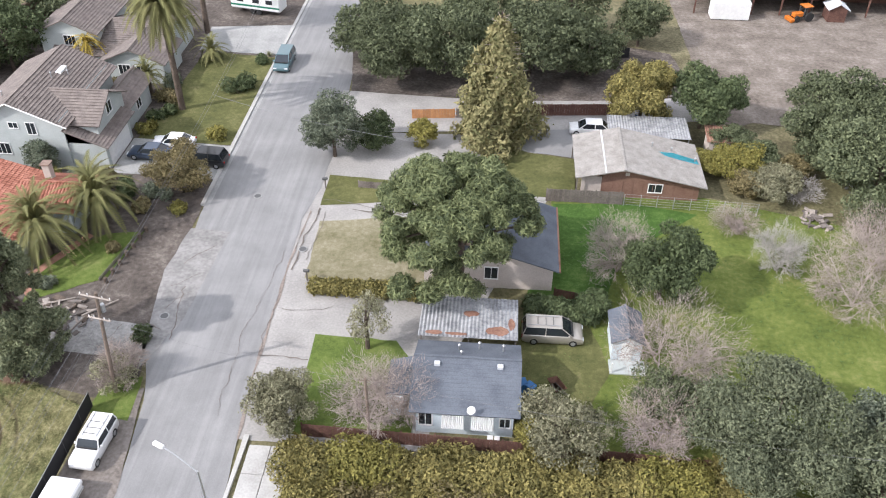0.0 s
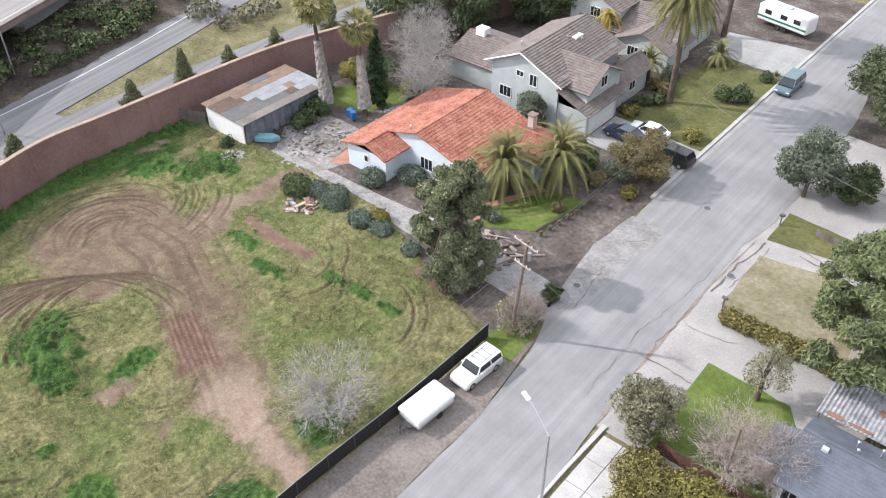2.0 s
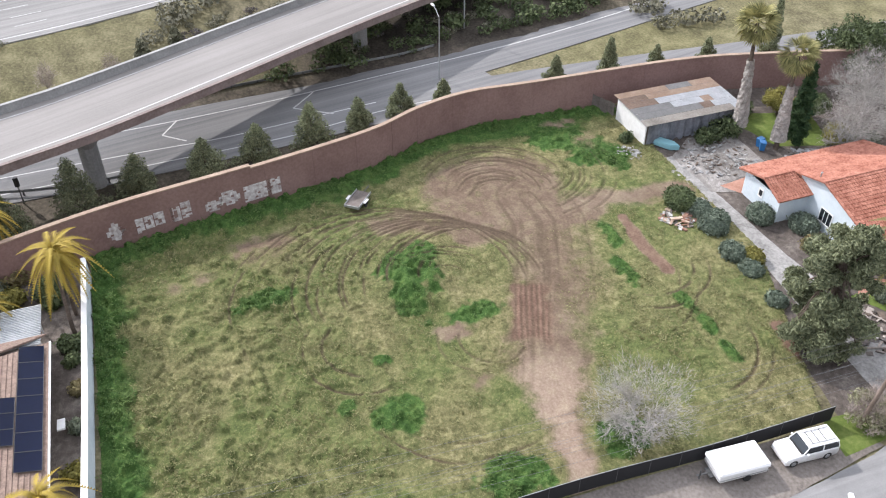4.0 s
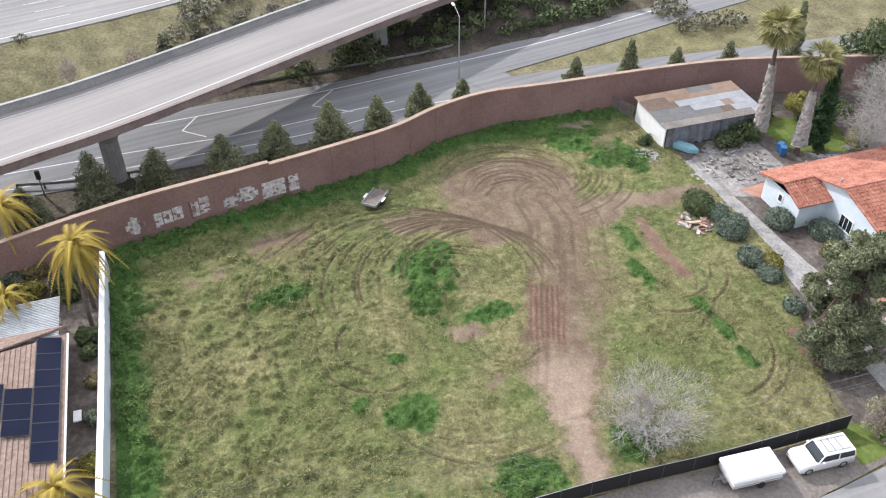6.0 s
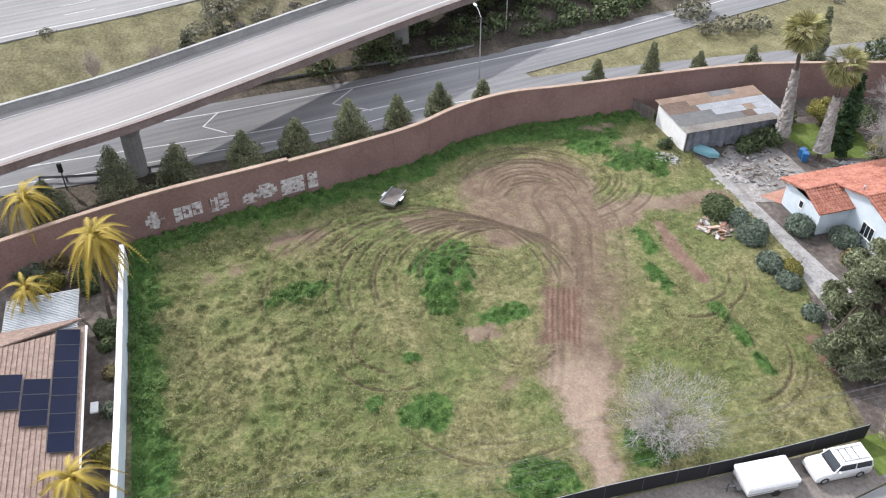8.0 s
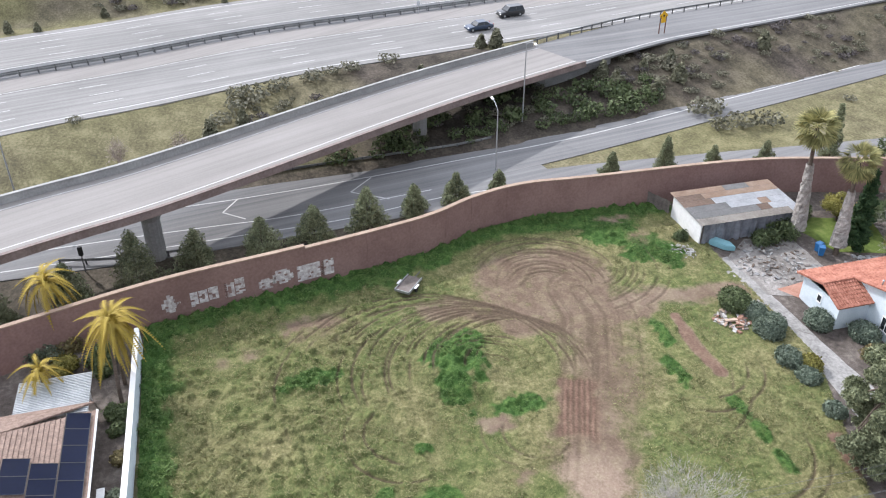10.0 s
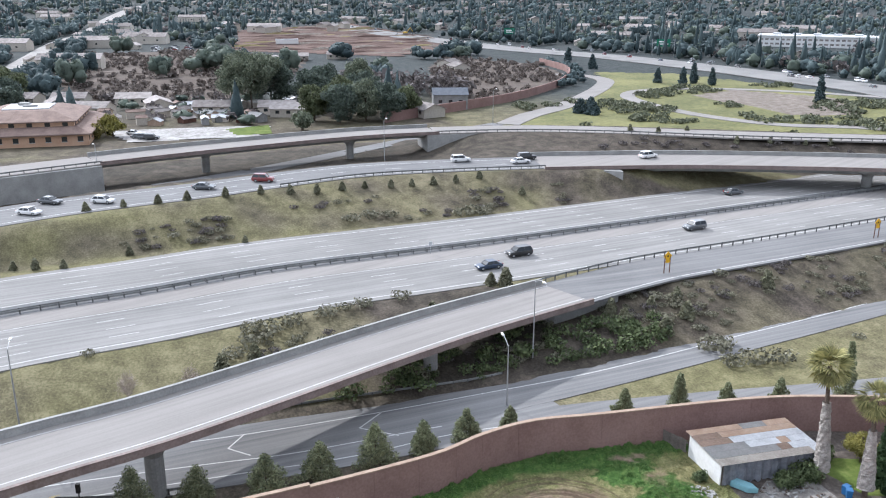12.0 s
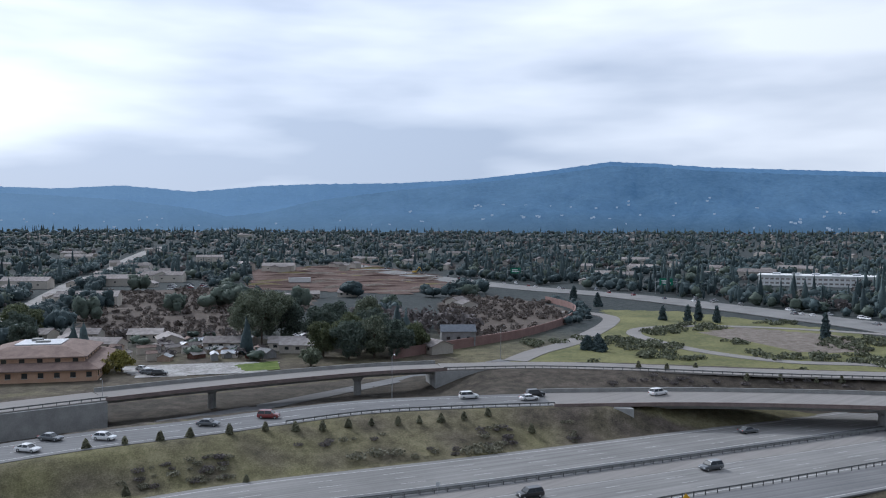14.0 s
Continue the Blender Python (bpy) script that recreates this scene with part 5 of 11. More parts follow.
# brown house
br = thing("brown_house", Matrix(), "brown-sided house with pale grey shingle roof", "house")
walls(br, 10.7, 20.3, 70.9, 78.0, 2.5, M_SIDING_BROWN, 3.55, "y", 12.7, 1.95)
slope(br, [(20.9, 70.2, 1.95), (20.9, 78.4, 1.95), (12.7, 78.4, 3.65), (12.7, 70.2, 3.65)], M_SHINGLE_PALE, "flat")
slope(br, [(8.0, 78.4, 2.55), (8.0, 70.2, 2.55), (12.7, 70.2, 3.65), (12.7, 78.4, 3.65)], M_SHINGLE_PALE, "flat")
part("ridge_cap", boxes((12.55, 12.85, 70.2, 78.4, 3.62, 3.70)), M_SHINGLE_PALE, br)
part("metal_strip", boxes((10.85, 11.0, 70.25, 78.3, 3.22, 3.29)), M_PALETIN, br, "pale metal flashing strip")
for x in range(10, 20):
    part("batten", boxes((x + 0.72, x + 0.77, 70.86, 70.9, 0.1, 2.0)), M_SIDING_BROWN, br)
window(br, 16.0, 70.9, 1.25, 1.3, 0.9, "s")
part("gable_vent", boxes((12.9, 13.3, 70.84, 70.9, 2.6, 2.95)), M_STUCCO_BEIGE, br)
bm = bmesh.new()
pr = [(16.6, 75.2), (18.2, 75.6), (20.6, 75.2), (20.7, 74.4), (18.6, 74.5), (17.2, 74.7)]
lo = [bm.verts.new((x, y, 3.65 - (x - 12.7) * 0.2073 + 0.03)) for x, y in pr]
bm.faces.new(lo)
bmesh.ops.solidify(bm, geom=bm.faces[:], thickness=0.03)
part("blue_tarp", bm, M_BLUETARP, br, "turquoise tarpaulin patch on the roof")
for x, y in ((16.0, 76.0), (18.0, 75.9), (20.3, 74.8)):
    vent(br, x, y, 3.65 - (x - 12.7) * 0.207 + 0.1, 0.35)
for y in (70.4, 77.8):
    part("porch_post", boxes((8.15, 8.27, y - 0.06, y + 0.06, 0, 2.5)), M_GREYWOOD, br)
part("porch_wall", boxes((8.7, 10.68, 70.95, 71.05, 0, 2.3)), M_STUCCO_BEIGE, br)
cp2 = thing("metal_carport", Matrix(), "grey metal carport roof behind the brown house", "carport")
slope(cp2, [(12.0, 79.0, 2.2), (20.6, 79.0, 2.2), (20.6, 83.2, 2.4), (12.0, 83.2, 2.4)], M_TIN, "corr", 0.04)
for x, y in ((12.2, 79.2), (20.4, 79.2), (12.2, 83.0), (20.4, 83.0)):
    part("post", boxes((x - 0.05, x + 0.05, y - 0.05, y + 0.05, 0, 2.25)), M_STEEL, cp2)

# tool shed in the meadow
ts = thing("tool_shed", Matrix(), "small pale wooden tool shed with grey roof", "shed")
walls(ts, 10.0, 12.3, 48.2, 51.6, 2.1, M_STUCCO_PALE, 2.7, "y")
gable(ts, 10.0, 12.3, 48.2, 51.6, 2.1, 2.7, M_SHINGLE, "flat", "y", over=0.2)
part("door", boxes((10.7, 11.6, 48.15, 48.2, 0.05, 1.9)), M_WHITE, ts)
part("lean_to", boxes((9.8, 12.6, 46.6, 48.1, 0.0, 0.12)), M_STUCCO_GREY, ts, "pale deck in front of the shed")
for x in (9.85, 12.5):
    part("rail_post", boxes((x, x + 0.1, 46.6, 46.7, 0, 1.2)), M_WHITE, ts)

# long white shed by the sound wall
ws = thing("white_shed", Matrix(), "long white shed with patched panel roof", "shed")
part("end_wall", boxes((-73.2, -67.0, 46.55, 46.7, 0, 2.75), bevel=0.02), M_WHITE, ws, "plain white end wall")
part("back_wall", boxes((-73.2, -73.05, 46.7, 58.2, 0, 2.85)), M_GREYBOARD, ws)
part("far_wall", boxes((-73.2, -67.0, 58.05, 58.2, 0, 2.7)), M_GREYBOARD, ws)
M_BROWNBOARD = surface("brown_roof_board", (0.19, 0.135, 0.105), (0.31, 0.23, 0.185), 0.6, 5.0, 0.9, 0.1, 0.01)
cells = []
for x0, x1, runs in ((-73.6, -72.5, ((M_PLY, 52.6), (M_GREYBOARD, 55.6), (M_PLY, 58.6))), (-72.5, -71.4, ((M_BROWNBOARD, 49.4), (M_PLY, 58.6))), (-71.4, -70.2, ((M_BROWNBOARD, 50.0), (M_PALETIN, 58.6))),
                     (-70.2, -69.0, ((M_GREYBOARD, 51.2), (M_PALETIN, 55.0), (M_PLY, 56.2), (M_PALETIN, 58.6))), (-69.0, -67.8, ((M_GREYBOARD, 54.2), (M_BROWNBOARD, 55.6), (M_PALETIN, 58.6))), (-67.8, -66.5, ((M_ROOFBOARD, 57.4), (M_PALETIN, 58.6)))):
    y0 = 46.2
    for mat, y1 in runs:
        cells.append((mat, x0 + 0.01, x1 - 0.01, y0 + 0.01, y1 - 0.01))
        y0 = y1
for mat, x0, x1, y0, y1 in cells:
    z0, z1 = 2.95 - (x0 + 73.6) * 0.03, 2.95 - (x1 + 73.6) * 0.03
    bm = bmesh.new()
    vs = [bm.verts.new(p) for p in ((x0, y0, z0), (x1, y0, z1), (x1, y1, z1), (x0, y1, z0))]
    bm.faces.new(vs)
    bmesh.ops.solidify(bm, geom=bm.faces[:], thickness=0.08)
    part("roof_panel", bm, mat, ws)
bm = bmesh.new()
for k in range(40):
    y0, y1 = 46.9 + k * 0.27, 46.9 + (k + 1) * 0.27
    x0, x1 = -66.95 + 0.1 * math.sin(k * 1.7), -66.95 + 0.1 * math.sin((k + 1) * 1.7)
    bm.faces.new([bm.verts.new(p) for p in ((x0, y0, 2.68), (x1, y1, 2.68), (x1 + 0.12 * math.sin(k), y1, 0.15 + 0.15 * math.sin(k * 2.1)), (x0 + 0.12 * math.sin(k - 1), y0, 0.15 + 0.15 * math.sin((k - 1) * 2.1)))])
bmesh.ops.remove_doubles(bm, verts=bm.verts[:], dist=0.001)
bmesh.ops.solidify(bm, geom=bm.faces[:], thickness=0.02)
part("tarpaulin_curtain", bm, M_TARP, ws, "hanging grey tarpaulins")
for y in (46.9, 50.6, 54.4, 58.0):
    part("post", boxes((-67.15, -67.03, y - 0.06, y + 0.06, 0, 2.75)), M_GREYWOOD, ws)

# house with terracotta roof
oh = thing("terracotta_house", Matrix(), "pale blue stucco house with orange terracotta tile roof", "house")
walls(oh, -55.9, -42.0, 54.6, 65.4, 2.8, M_STUCCO_PALE, 4.9, "y", -49.0)
walls(oh, -55.9, -50.6, 51.3, 54.6, 2.75, M_STUCCO_PALE)
ZE, ZR = 2.8, 4.95
slope(oh, [(-56.5, 65.9, ZE - 0.1), (-56.5, 54.2, ZE - 0.1), (-49.0, 54.2, ZR), (-49.0, 65.9, ZR)], M_TERRACOTTA, "barrel")
slope(oh, [(-41.4, 54.2, ZE - 0.1), (-41.4, 65.9, ZE - 0.1), (-49.0, 65.9, ZR), (-49.0, 54.2, ZR)], M_TERRACOTTA, "barrel")
slope(oh, [(-56.5, 54.3, ZE - 0.1), (-56.5, 50.8, ZE - 0.1), (-52.9, 50.8, 3.72), (-52.9, 54.3, 3.72)], M_TERRACOTTA, "barrel")
slope(oh, [(-50.2, 50.8, ZE - 0.1), (-50.2, 55.2, ZE - 0.1), (-52.9, 55.2, 3.72), (-52.9, 50.8, 3.72)], M_TERRACOTTA, "barrel")
bm = bmesh.new()
bm.faces.new([bm.verts.new(p) for p in ((-55.9, 51.3, 2.7), (-50.6, 51.3, 2.7), (-52.9, 51.3, 3.6))])
bmesh.ops.solidify(bm, geom=bm.faces[:], thickness=0.1)
part("gable_wall", bm, M_STUCCO_PALE, oh)
gable(oh, -44.0, -38.6, 60.4, 66.2, 2.75, 3.9, M_TERRACOTTA, "barrel", "x", over=0.3)
walls(oh, -44.0, -38.9, 60.6, 66.0, 2.75, M_STUCCO_PALE, 3.9, "x")
for p, q in (((-49, 54.2, ZR), (-49, 65.9, ZR)), ((-52.9, 50.8, 3.74), (-52.9, 54.6, 3.74))):
    bm = bmesh.new()
    for k in range(int((Vector(q) - Vector(p)).length / 0.4)):
        a = Vector(p).lerp(Vector(q), k * 0.4 / (Vector(q) - Vector(p)).length)
        tube(bm, a + Vector((0, 0, 0.04)), a + (Vector(q) - Vector(p)).normalized() * 0.44 + Vector((0, 0, 0.02)), 0.13, 0.10, 6)
    part("ridge_row", bm, M_TERRACOTTA, oh)
window(oh, -53.3, 51.3, 1.7, 0.5, 0.7, "s", 0)
window(oh, -48.0, 54.6, 1.6, 1.5, 1.3, "s", 2)
window(oh, -44.3, 54.6, 1.6, 1.0, 1.1, "s", 1)
part("garage_door", boxes((-55.98, -55.88, 51.7, 53.7, 0.0, 2.0)), M_GREYBOARD, oh, "dark doorway")
bm = boxes((-42.55, -41.85, 64.3, 65.0, 3.0, 5.0), bevel=0.02)
part("chimney", bm, M_STUCCO_BEIGE, oh, "tan stucco chimney")
part("chimney_cap", boxes((-42.65, -41.75, 64.2, 65.1, 5.0, 5.12)), M_PINKTILE, oh)
vent(oh, -50.3, 54.9, 4.4, 0.7)
path_brick = patch("brick_terrace", [(-57.6, 50.0), (-55.6, 51.2), (-55.9, 54.2), (-58.2, 54.0)], M_BRICK, 0.06, "red brick terrace", "terrace")
patch("brick_path", [(-41.3, 53.2), (-39.0, 51.2), (-38.4, 51.6), (-40.2, 53.6), (-37.0, 60.4), (-37.8, 60.7)], M_BRICK, 0.06, "red brick garden path", "path")

# two-storey house
tw = thing("two_storey_house", Matrix(), "two-storey grey stucco house with brown tile roof", "house")
walls(tw, -52.6, -43.6, 71.4, 84.0, 5.5, M_STUCCO_GREY, 7.5, "y", -48.5)
slope(tw, [(-53.4, 84.5, 5.3), (-53.4, 70.9, 5.3), (-48.5, 70.9, 7.6), (-48.5, 84.5, 7.6)], M_BROWNTILE, "course")
slope(tw, [(-42.9, 70.9, 5.1), (-42.9, 84.5, 5.1), (-48.5, 84.5, 7.6), (-48.5, 70.9, 7.6)], M_BROWNTILE, "course")
walls(tw, -43.6, -39.8, 71.6, 78.0, 2.9, M_STUCCO_GREY)
slope(tw, [(-39.2, 71.0, 2.85), (-39.2, 78.6, 2.85), (-43.6, 78.6, 4.7), (-43.6, 71.0, 4.7)], M_BROWNTILE, "course")
bm = bmesh.new()
prism(bm, [(-43.6, 71.6), (-39.8, 71.6), (-43.6, 71.75)], 2.9, 2.95)
part("gable_trim", bm, M_STUCCO_GREY, tw)
bm = bmesh.new()
for y in (71.62, 77.95):
    bm.faces.new([bm.verts.new(p) for p in ((-43.6, y, 2.85), (-39.5, y, 2.85), (-43.6, y, 4.62))])
bmesh.ops.solidify(bm, geom=bm.faces[:], thickness=0.05)
part("gable_wall", bm, M_STUCCO_GREY, tw)
# cross gable towards the street
walls(tw, -47.0, -40.6, 72.6, 79.4, 4.9, M_STUCCO_GREY, 6.6, "x", z0=3.0)
gable(tw, -48.2, -40.6, 72.6, 79.4, 4.9, 6.7, M_BROWNTILE, "course", "x", over=0.45)
window(tw, -40.6, 75.9, 4.9, 1.2, 1.2, "e")
window(tw, -50.6, 71.4, 2.1, 1.5, 1.2, "s", 2)
window(tw, -47.0, 71.4, 2.1, 1.3, 0.7, "s", 2)
window(tw, -48.7, 71.4, 4.9, 0.9, 0.6, "s")
window(tw, -46.9, 71.4, 4.6, 0.9, 1.3, "s")
part("garage_door", boxes((-39.82, -39.74, 72.2, 77.4, 0, 2.2), bevel=0.01), M_WHITE, tw, "wide white garage door")
for k in range(3):
    part("door_panel", boxes((-39.74, -39.71, 72.3, 77.3, 0.12 + 0.7 * k, 0.68 + 0.7 * k)), M_WHITE, tw)
for p in ((-53.45, -42.85, 70.86, 70.9, 0, 0),):
    pass
for a, b in (((-53.4, 5.3), (-48.5, 7.6)), ((-42.9, 5.1), (-48.5, 7.6))):
    bm = bmesh.new()
    tube(bm, (a[0], 70.88, a[1] - 0.05), (b[0], 70.88, b[1] - 0.05), 0.09, 0.09, 4)
    part("barge_board", bm, M_WHITE, tw)
part("skylight", boxes((-47.4, -46.5, 79.0, 80.6, 6.75, 7.02), bevel=0.03), M_WHITE, tw, "white skylight")
vent(tw, -46.0, 79.5, 6.6)
vent(tw, -50.5, 74.0, 6.8)
vent(tw, -47.0, 77.9, 7.1)
# one-storey wing behind
walls(tw, -60.5, -52.6, 73.5, 82.0, 2.9, M_STUCCO_GREY, 4.3, "x")
gable(tw, -60.5, -52.6, 73.5, 82.0, 2.9, 4.4, M_BROWNTILE, "course", "x", over=0.4)
part("chimney", boxes((-59.6, -58.2, 77.2, 78.4, 3.0, 5.2), bevel=0.03), M_WHITE, tw, "white chimney")
# front porch wing on the north
walls(tw, -43.6, -40.5, 79.5, 86.0, 2.9, M_STUCCO_GREY, 4.0, "y")
gable(tw, -43.8, -40.3, 79.3, 86.4, 2.9, 4.1, M_BROWNTILE, "course", "y", over=0.3)
window(tw, -40.5, 82.6, 1.7, 1.2, 1.1, "e")

# neighbour to the north
nb = thing("neighbour_house", Matrix(), "grey stucco house with brown tile roof beyond the palm", "house")
walls(nb, -54.0, -41.0, 92.0, 104.0, 2.9, M_STUCCO_GREY, 5.0, "x", 97.5)
gable(nb, -54.0, -41.0, 92.0, 104.0, 2.9, 5.0, M_BROWNTILE, "course", "x", 97.5, over=0.5)
walls(nb, -47.5, -40.2, 90.4, 96.5, 2.9, M_STUCCO_GREY, 4.4, "y")
gable(nb, -47.5, -40.2, 90.4, 96.5, 2.9, 4.5, M_BROWNTILE, "course", "y", over=0.5)
walls(nb, -56.0, -49.0, 93.0, 103.0, 5.2, M_STUCCO_GREY, 6.6, "y")
gable(nb, -56.0, -49.0, 93.0, 103.0, 5.2, 6.7, M_BROWNTILE, "course", "y", over=0.5)
window(nb, -45.0, 90.4, 1.7, 1.4, 1.2, "s", 2)
window(nb, -43.0, 90.4, 1.7, 1.0, 1.2, "s", 1)
window(nb, -52.3, 93.0, 4.0, 1.4, 1.2, "s", 2)

# house with solar panels south of the lot
sh = thing("solar_house", Matrix(), "house with pink-brown tile roof and solar panels", "house")
walls(sh, -54.4, -24.0, -26.0, -13.8, 2.6, M_STUCCO_BEIGE)
slope(sh, [(-24.0, -13.2, 2.75), (-53.9, -13.2, 2.75), (-51.0, -20.0, 4.5), (-24.0, -20.0, 4.5)], M_PINKTILE, "course")
slope(sh, [(-54.9, -13.4, 2.75), (-54.9, -27.0, 2.75), (-51.0, -20.0, 4.5), (-51.0, -19.8, 4.5)], M_PINKTILE, "course")
slope(sh, [(-54.9, -27.0, 2.75), (-24.0, -27.0, 2.75), (-24.0, -20.0, 4.5), (-51.0, -20.0, 4.5)], M_PINKTILE, "course")
part("gutter", boxes((-54.0, -24.0, -13.2, -13.05, 2.62, 2.76)), M_WHITE, sh, "white gutter")


def roof_z(y):
    return 2.75 + (-13.2 - y) * (1.75 / 6.8)


def solar_row(x0, x1, y0, y1, cols):
    """Solar panels side by side on the slope that faces north."""
    w = (x1 - x0) / cols
    for k in range(cols):
        bm = bmesh.new()
        a, b = x0 + k * w + 0.02, x0 + (k + 1) * w - 0.02
        bm.faces.new([bm.verts.new(p) for p in ((a, y0, roof_z(y0) + 0.2), (b, y0, roof_z(y0) + 0.2), (b, y1, roof_z(y1) + 0.2), (a, y1, roof_z(y1) + 0.2))])
        bmesh.ops.solidify(bm, geom=bm.faces[:], thickness=0.05)
        pan = part("solar_panel", bm, M_SOLAR, sh, "dark blue solar panel")
        bm = bmesh.new()
        for q0, q1 in (((a, y0), (b, y0)), ((a, y1), (b, y1)), ((a, y0), (a, y1)), ((b, y0), (b, y1))):
            tube(bm, (q0[0], q0[1], roof_z(q0[1]) + 0.21), (q1[0], q1[1], roof_z(q1[1]) + 0.21), 0.02, 0.02, 4)
        part("panel_frame", bm, M_DARKSTEEL, pan)


solar_row(-53.35, -41.2, -15.1, -13.45, 7)
solar_row(-48.1, -43.6, -16.9, -15.2, 3)
solar_row(-48.6, -45.2, -18.7, -17.0, 2)
M_GREYCOVER = surface("grey_cover", (0.34, 0.36, 0.37), (0.50, 0.52, 0.53), 0.9, 6.0, 0.7, 0.2, 0.01)
patio = thing("patio_cover", Matrix(), "pale grey slatted patio cover", "patio cover")
part("cover_sheet", boxes((-58.6, -54.2, -19.2, -14.2, 2.62, 2.66)), M_GREYCOVER, patio)
for k in range(24):
    part("rafter", boxes((-58.7 + k * 0.2, -58.62 + k * 0.2, -19.4, -13.8, 2.67, 2.78)), M_GREYCOVER, patio)
for x in (-58.4, -54.5):
    for y in (-19.0, -14.4):
        part("post", boxes((x - 0.06, x + 0.06, y - 0.06, y + 0.06, 0, 2.62)), M_WHITE, patio)
part("wall_box", boxes((-47.2, -46.2, -13.05, -12.5, 1.0, 1.15)), M_WHITE, sh, "white wall box")

# white garden wall
ww = thing("white_wall", Matrix(), "white rendered garden wall beside the lot", "wall", kind="structure")
v, f = sweep(smooth_line([(-64.6, -10.6, 0), (-48.8, -10.85, 0), (-39, -11.1, 0), (-20, -11.6, 0)], 2.0), [(-0.15, -0.2), (-0.15, 2.1), (0.15, 2.1), (0.15, -0.2)])
mesh_object("wall_panel", v, f, M_STUCCO_PALE, ww)
v, f = sweep(smooth_line([(-64.6, -10.6, 0), (-48.8, -10.85, 0), (-39, -11.1, 0), (-20, -11.6, 0)], 2.0), [(-0.22, 2.1), (-0.22, 2.2), (0.22, 2.2), (0.22, 2.1)])
mesh_object("coping", v, f, M_WHITE, ww)


def board_fence(name, p, q, high, material, label, board=0.2, posts=2.4):
    """A fence of upright boards between posts; each board is a piece."""
    p, q = Vector((*p, 0)), Vector((*q, 0))
    long = (q - p).length
    turn = math.degrees(math.atan2(q.y - p.y, q.x - p.x))
    root = thing(name, pose(p.x, p.y, 0, 0, 0, turn), label, "fence", kind="structure")
    b = None
    for k in range(int(long / board)):
        if b is None:
            b = part("board", boxes((0.006, board - 0.006, -0.012, 0.012, 0.03, high)), material, root)
        else:
            b = b.copy()
            scene.collection.objects.link(b)
        b.location = (k * board, 0.004 * math.sin(k * 2.3), 0.02 * math.sin(k * 1.3))
    post = None
    for k in range(int(long / posts) + 1):
        if post is None:
            post = part("post", boxes((-0.05, 0.05, 0.015, 0.11, 0, high + 0.05)), material, root)
        else:
            post = post.copy()
            scene.collection.objects.link(post)
        post.location = (min(k * posts, long), 0, 0)
    part("rail", boxes((0, long, 0.012, 0.05, 0.3, 0.38), (0, long, 0.012, 0.05, high - 0.4, high - 0.32)), material, root)
    return root


board_fence("south_fence", (-12.8, 38.7), (3.0, 38.3), 1.35, M_REDWOOD, "dark weathered redwood board fence", 0.25)
board_fence("south_fence", (3.0, 38.3), (16.0, 37.8), 1.3, M_REDWOOD, "dark weathered redwood board fence", 0.25)
board_fence("yard_fence", (5.3, 69.6), (12.9, 69.6), 1.5, M_GREYWOOD, "dark weathered board fence", 0.25)
board_fence("yard_fence", (5.7, 55.4), (9.5, 54.6), 0.9, M_REDWOOD, "low red-brown board fence", 0.25)
board_fence("drive_fence", (-9.6, 84.6), (-4.6, 85.2), 1.2, M_FRESHWOOD, "new orange wooden board fence", 0.3)
board_fence("drive_fence", (-4.6, 85.2), (-2.0, 85.4), 1.2, M_GREYWOOD, "grey weathered board fence", 0.3)
board_fence("back_fence", (3.8, 86.4), (14.4, 87.4), 1.5, M_REDWOOD, "dark weathered board fence", 0.3)
board_fence("back_fence", (10.6, 101.5), (16.6, 102.5), 1.4, M_FENCEBLACK, "dark board fence below the trees", 0.3)
board_fence("side_fence", (-13.6, 70.4), (-9.4, 70.2), 0.8, M_GREYWOOD, "low weathered picket fence", 0.2)
board_fence("shed_fence", (-76.4, 45.2), (-73.6, 46.6), 1.7, M_GREYWOOD, "dark board fence beside the white shed", 0.2)

# black screened fence on the street side of the lot
bf = thing("lot_fence", Matrix(), "low black screened fence along the street side", "fence", kind="structure")
line = smooth_line([(-29.6, 6, 0), (-29.6, 20, 0), (-29.1, 30, 0), (-29.0, 40.2, 0)], 2.4)
v, f = sweep(line, [(-0.02, 0.05), (-0.02, 1.5), (0.02, 1.5), (0.02, 0.05)])
mesh_object("screen", v, f, M_FENCEBLACK, bf)
for p in line:
    bm = bmesh.new()
    tube(bm, p, p + Vector((0, 0, 1.62)), 0.035, 0.035, 6)
    part("post", bm, M_DARKSTEEL, bf)
bm = bmesh.new()
for a, b in zip(line, line[1:]):
    tube(bm, a + Vector((0, 0, 1.52)), b + Vector((0, 0, 1.52)), 0.025, 0.025, 5)
part("top_rail", bm, M_STEEL, bf)

# chain-link fence by the brown house
cf = thing("wire_fence", Matrix(), "galvanised wire fence behind the brown house", "fence", kind="structure")
for k in range(9):
    bm = bmesh.new()
    tube(bm, (12.9 + k * 1.6, 69.5 - 0.08 * k, 0), (12.9 + k * 1.6, 69.5 - 0.08 * k, 1.4), 0.035, 0.035, 6)
    part("post", bm, M_STEEL, cf)
for z in (0.15, 0.45, 0.75, 1.05, 1.35):
    bm = bmesh.new()
    tube(bm, (12.9, 69.5, z), (25.7, 68.86, z), 0.012, 0.012, 4)
    part("wire", bm, M_STEEL, cf)

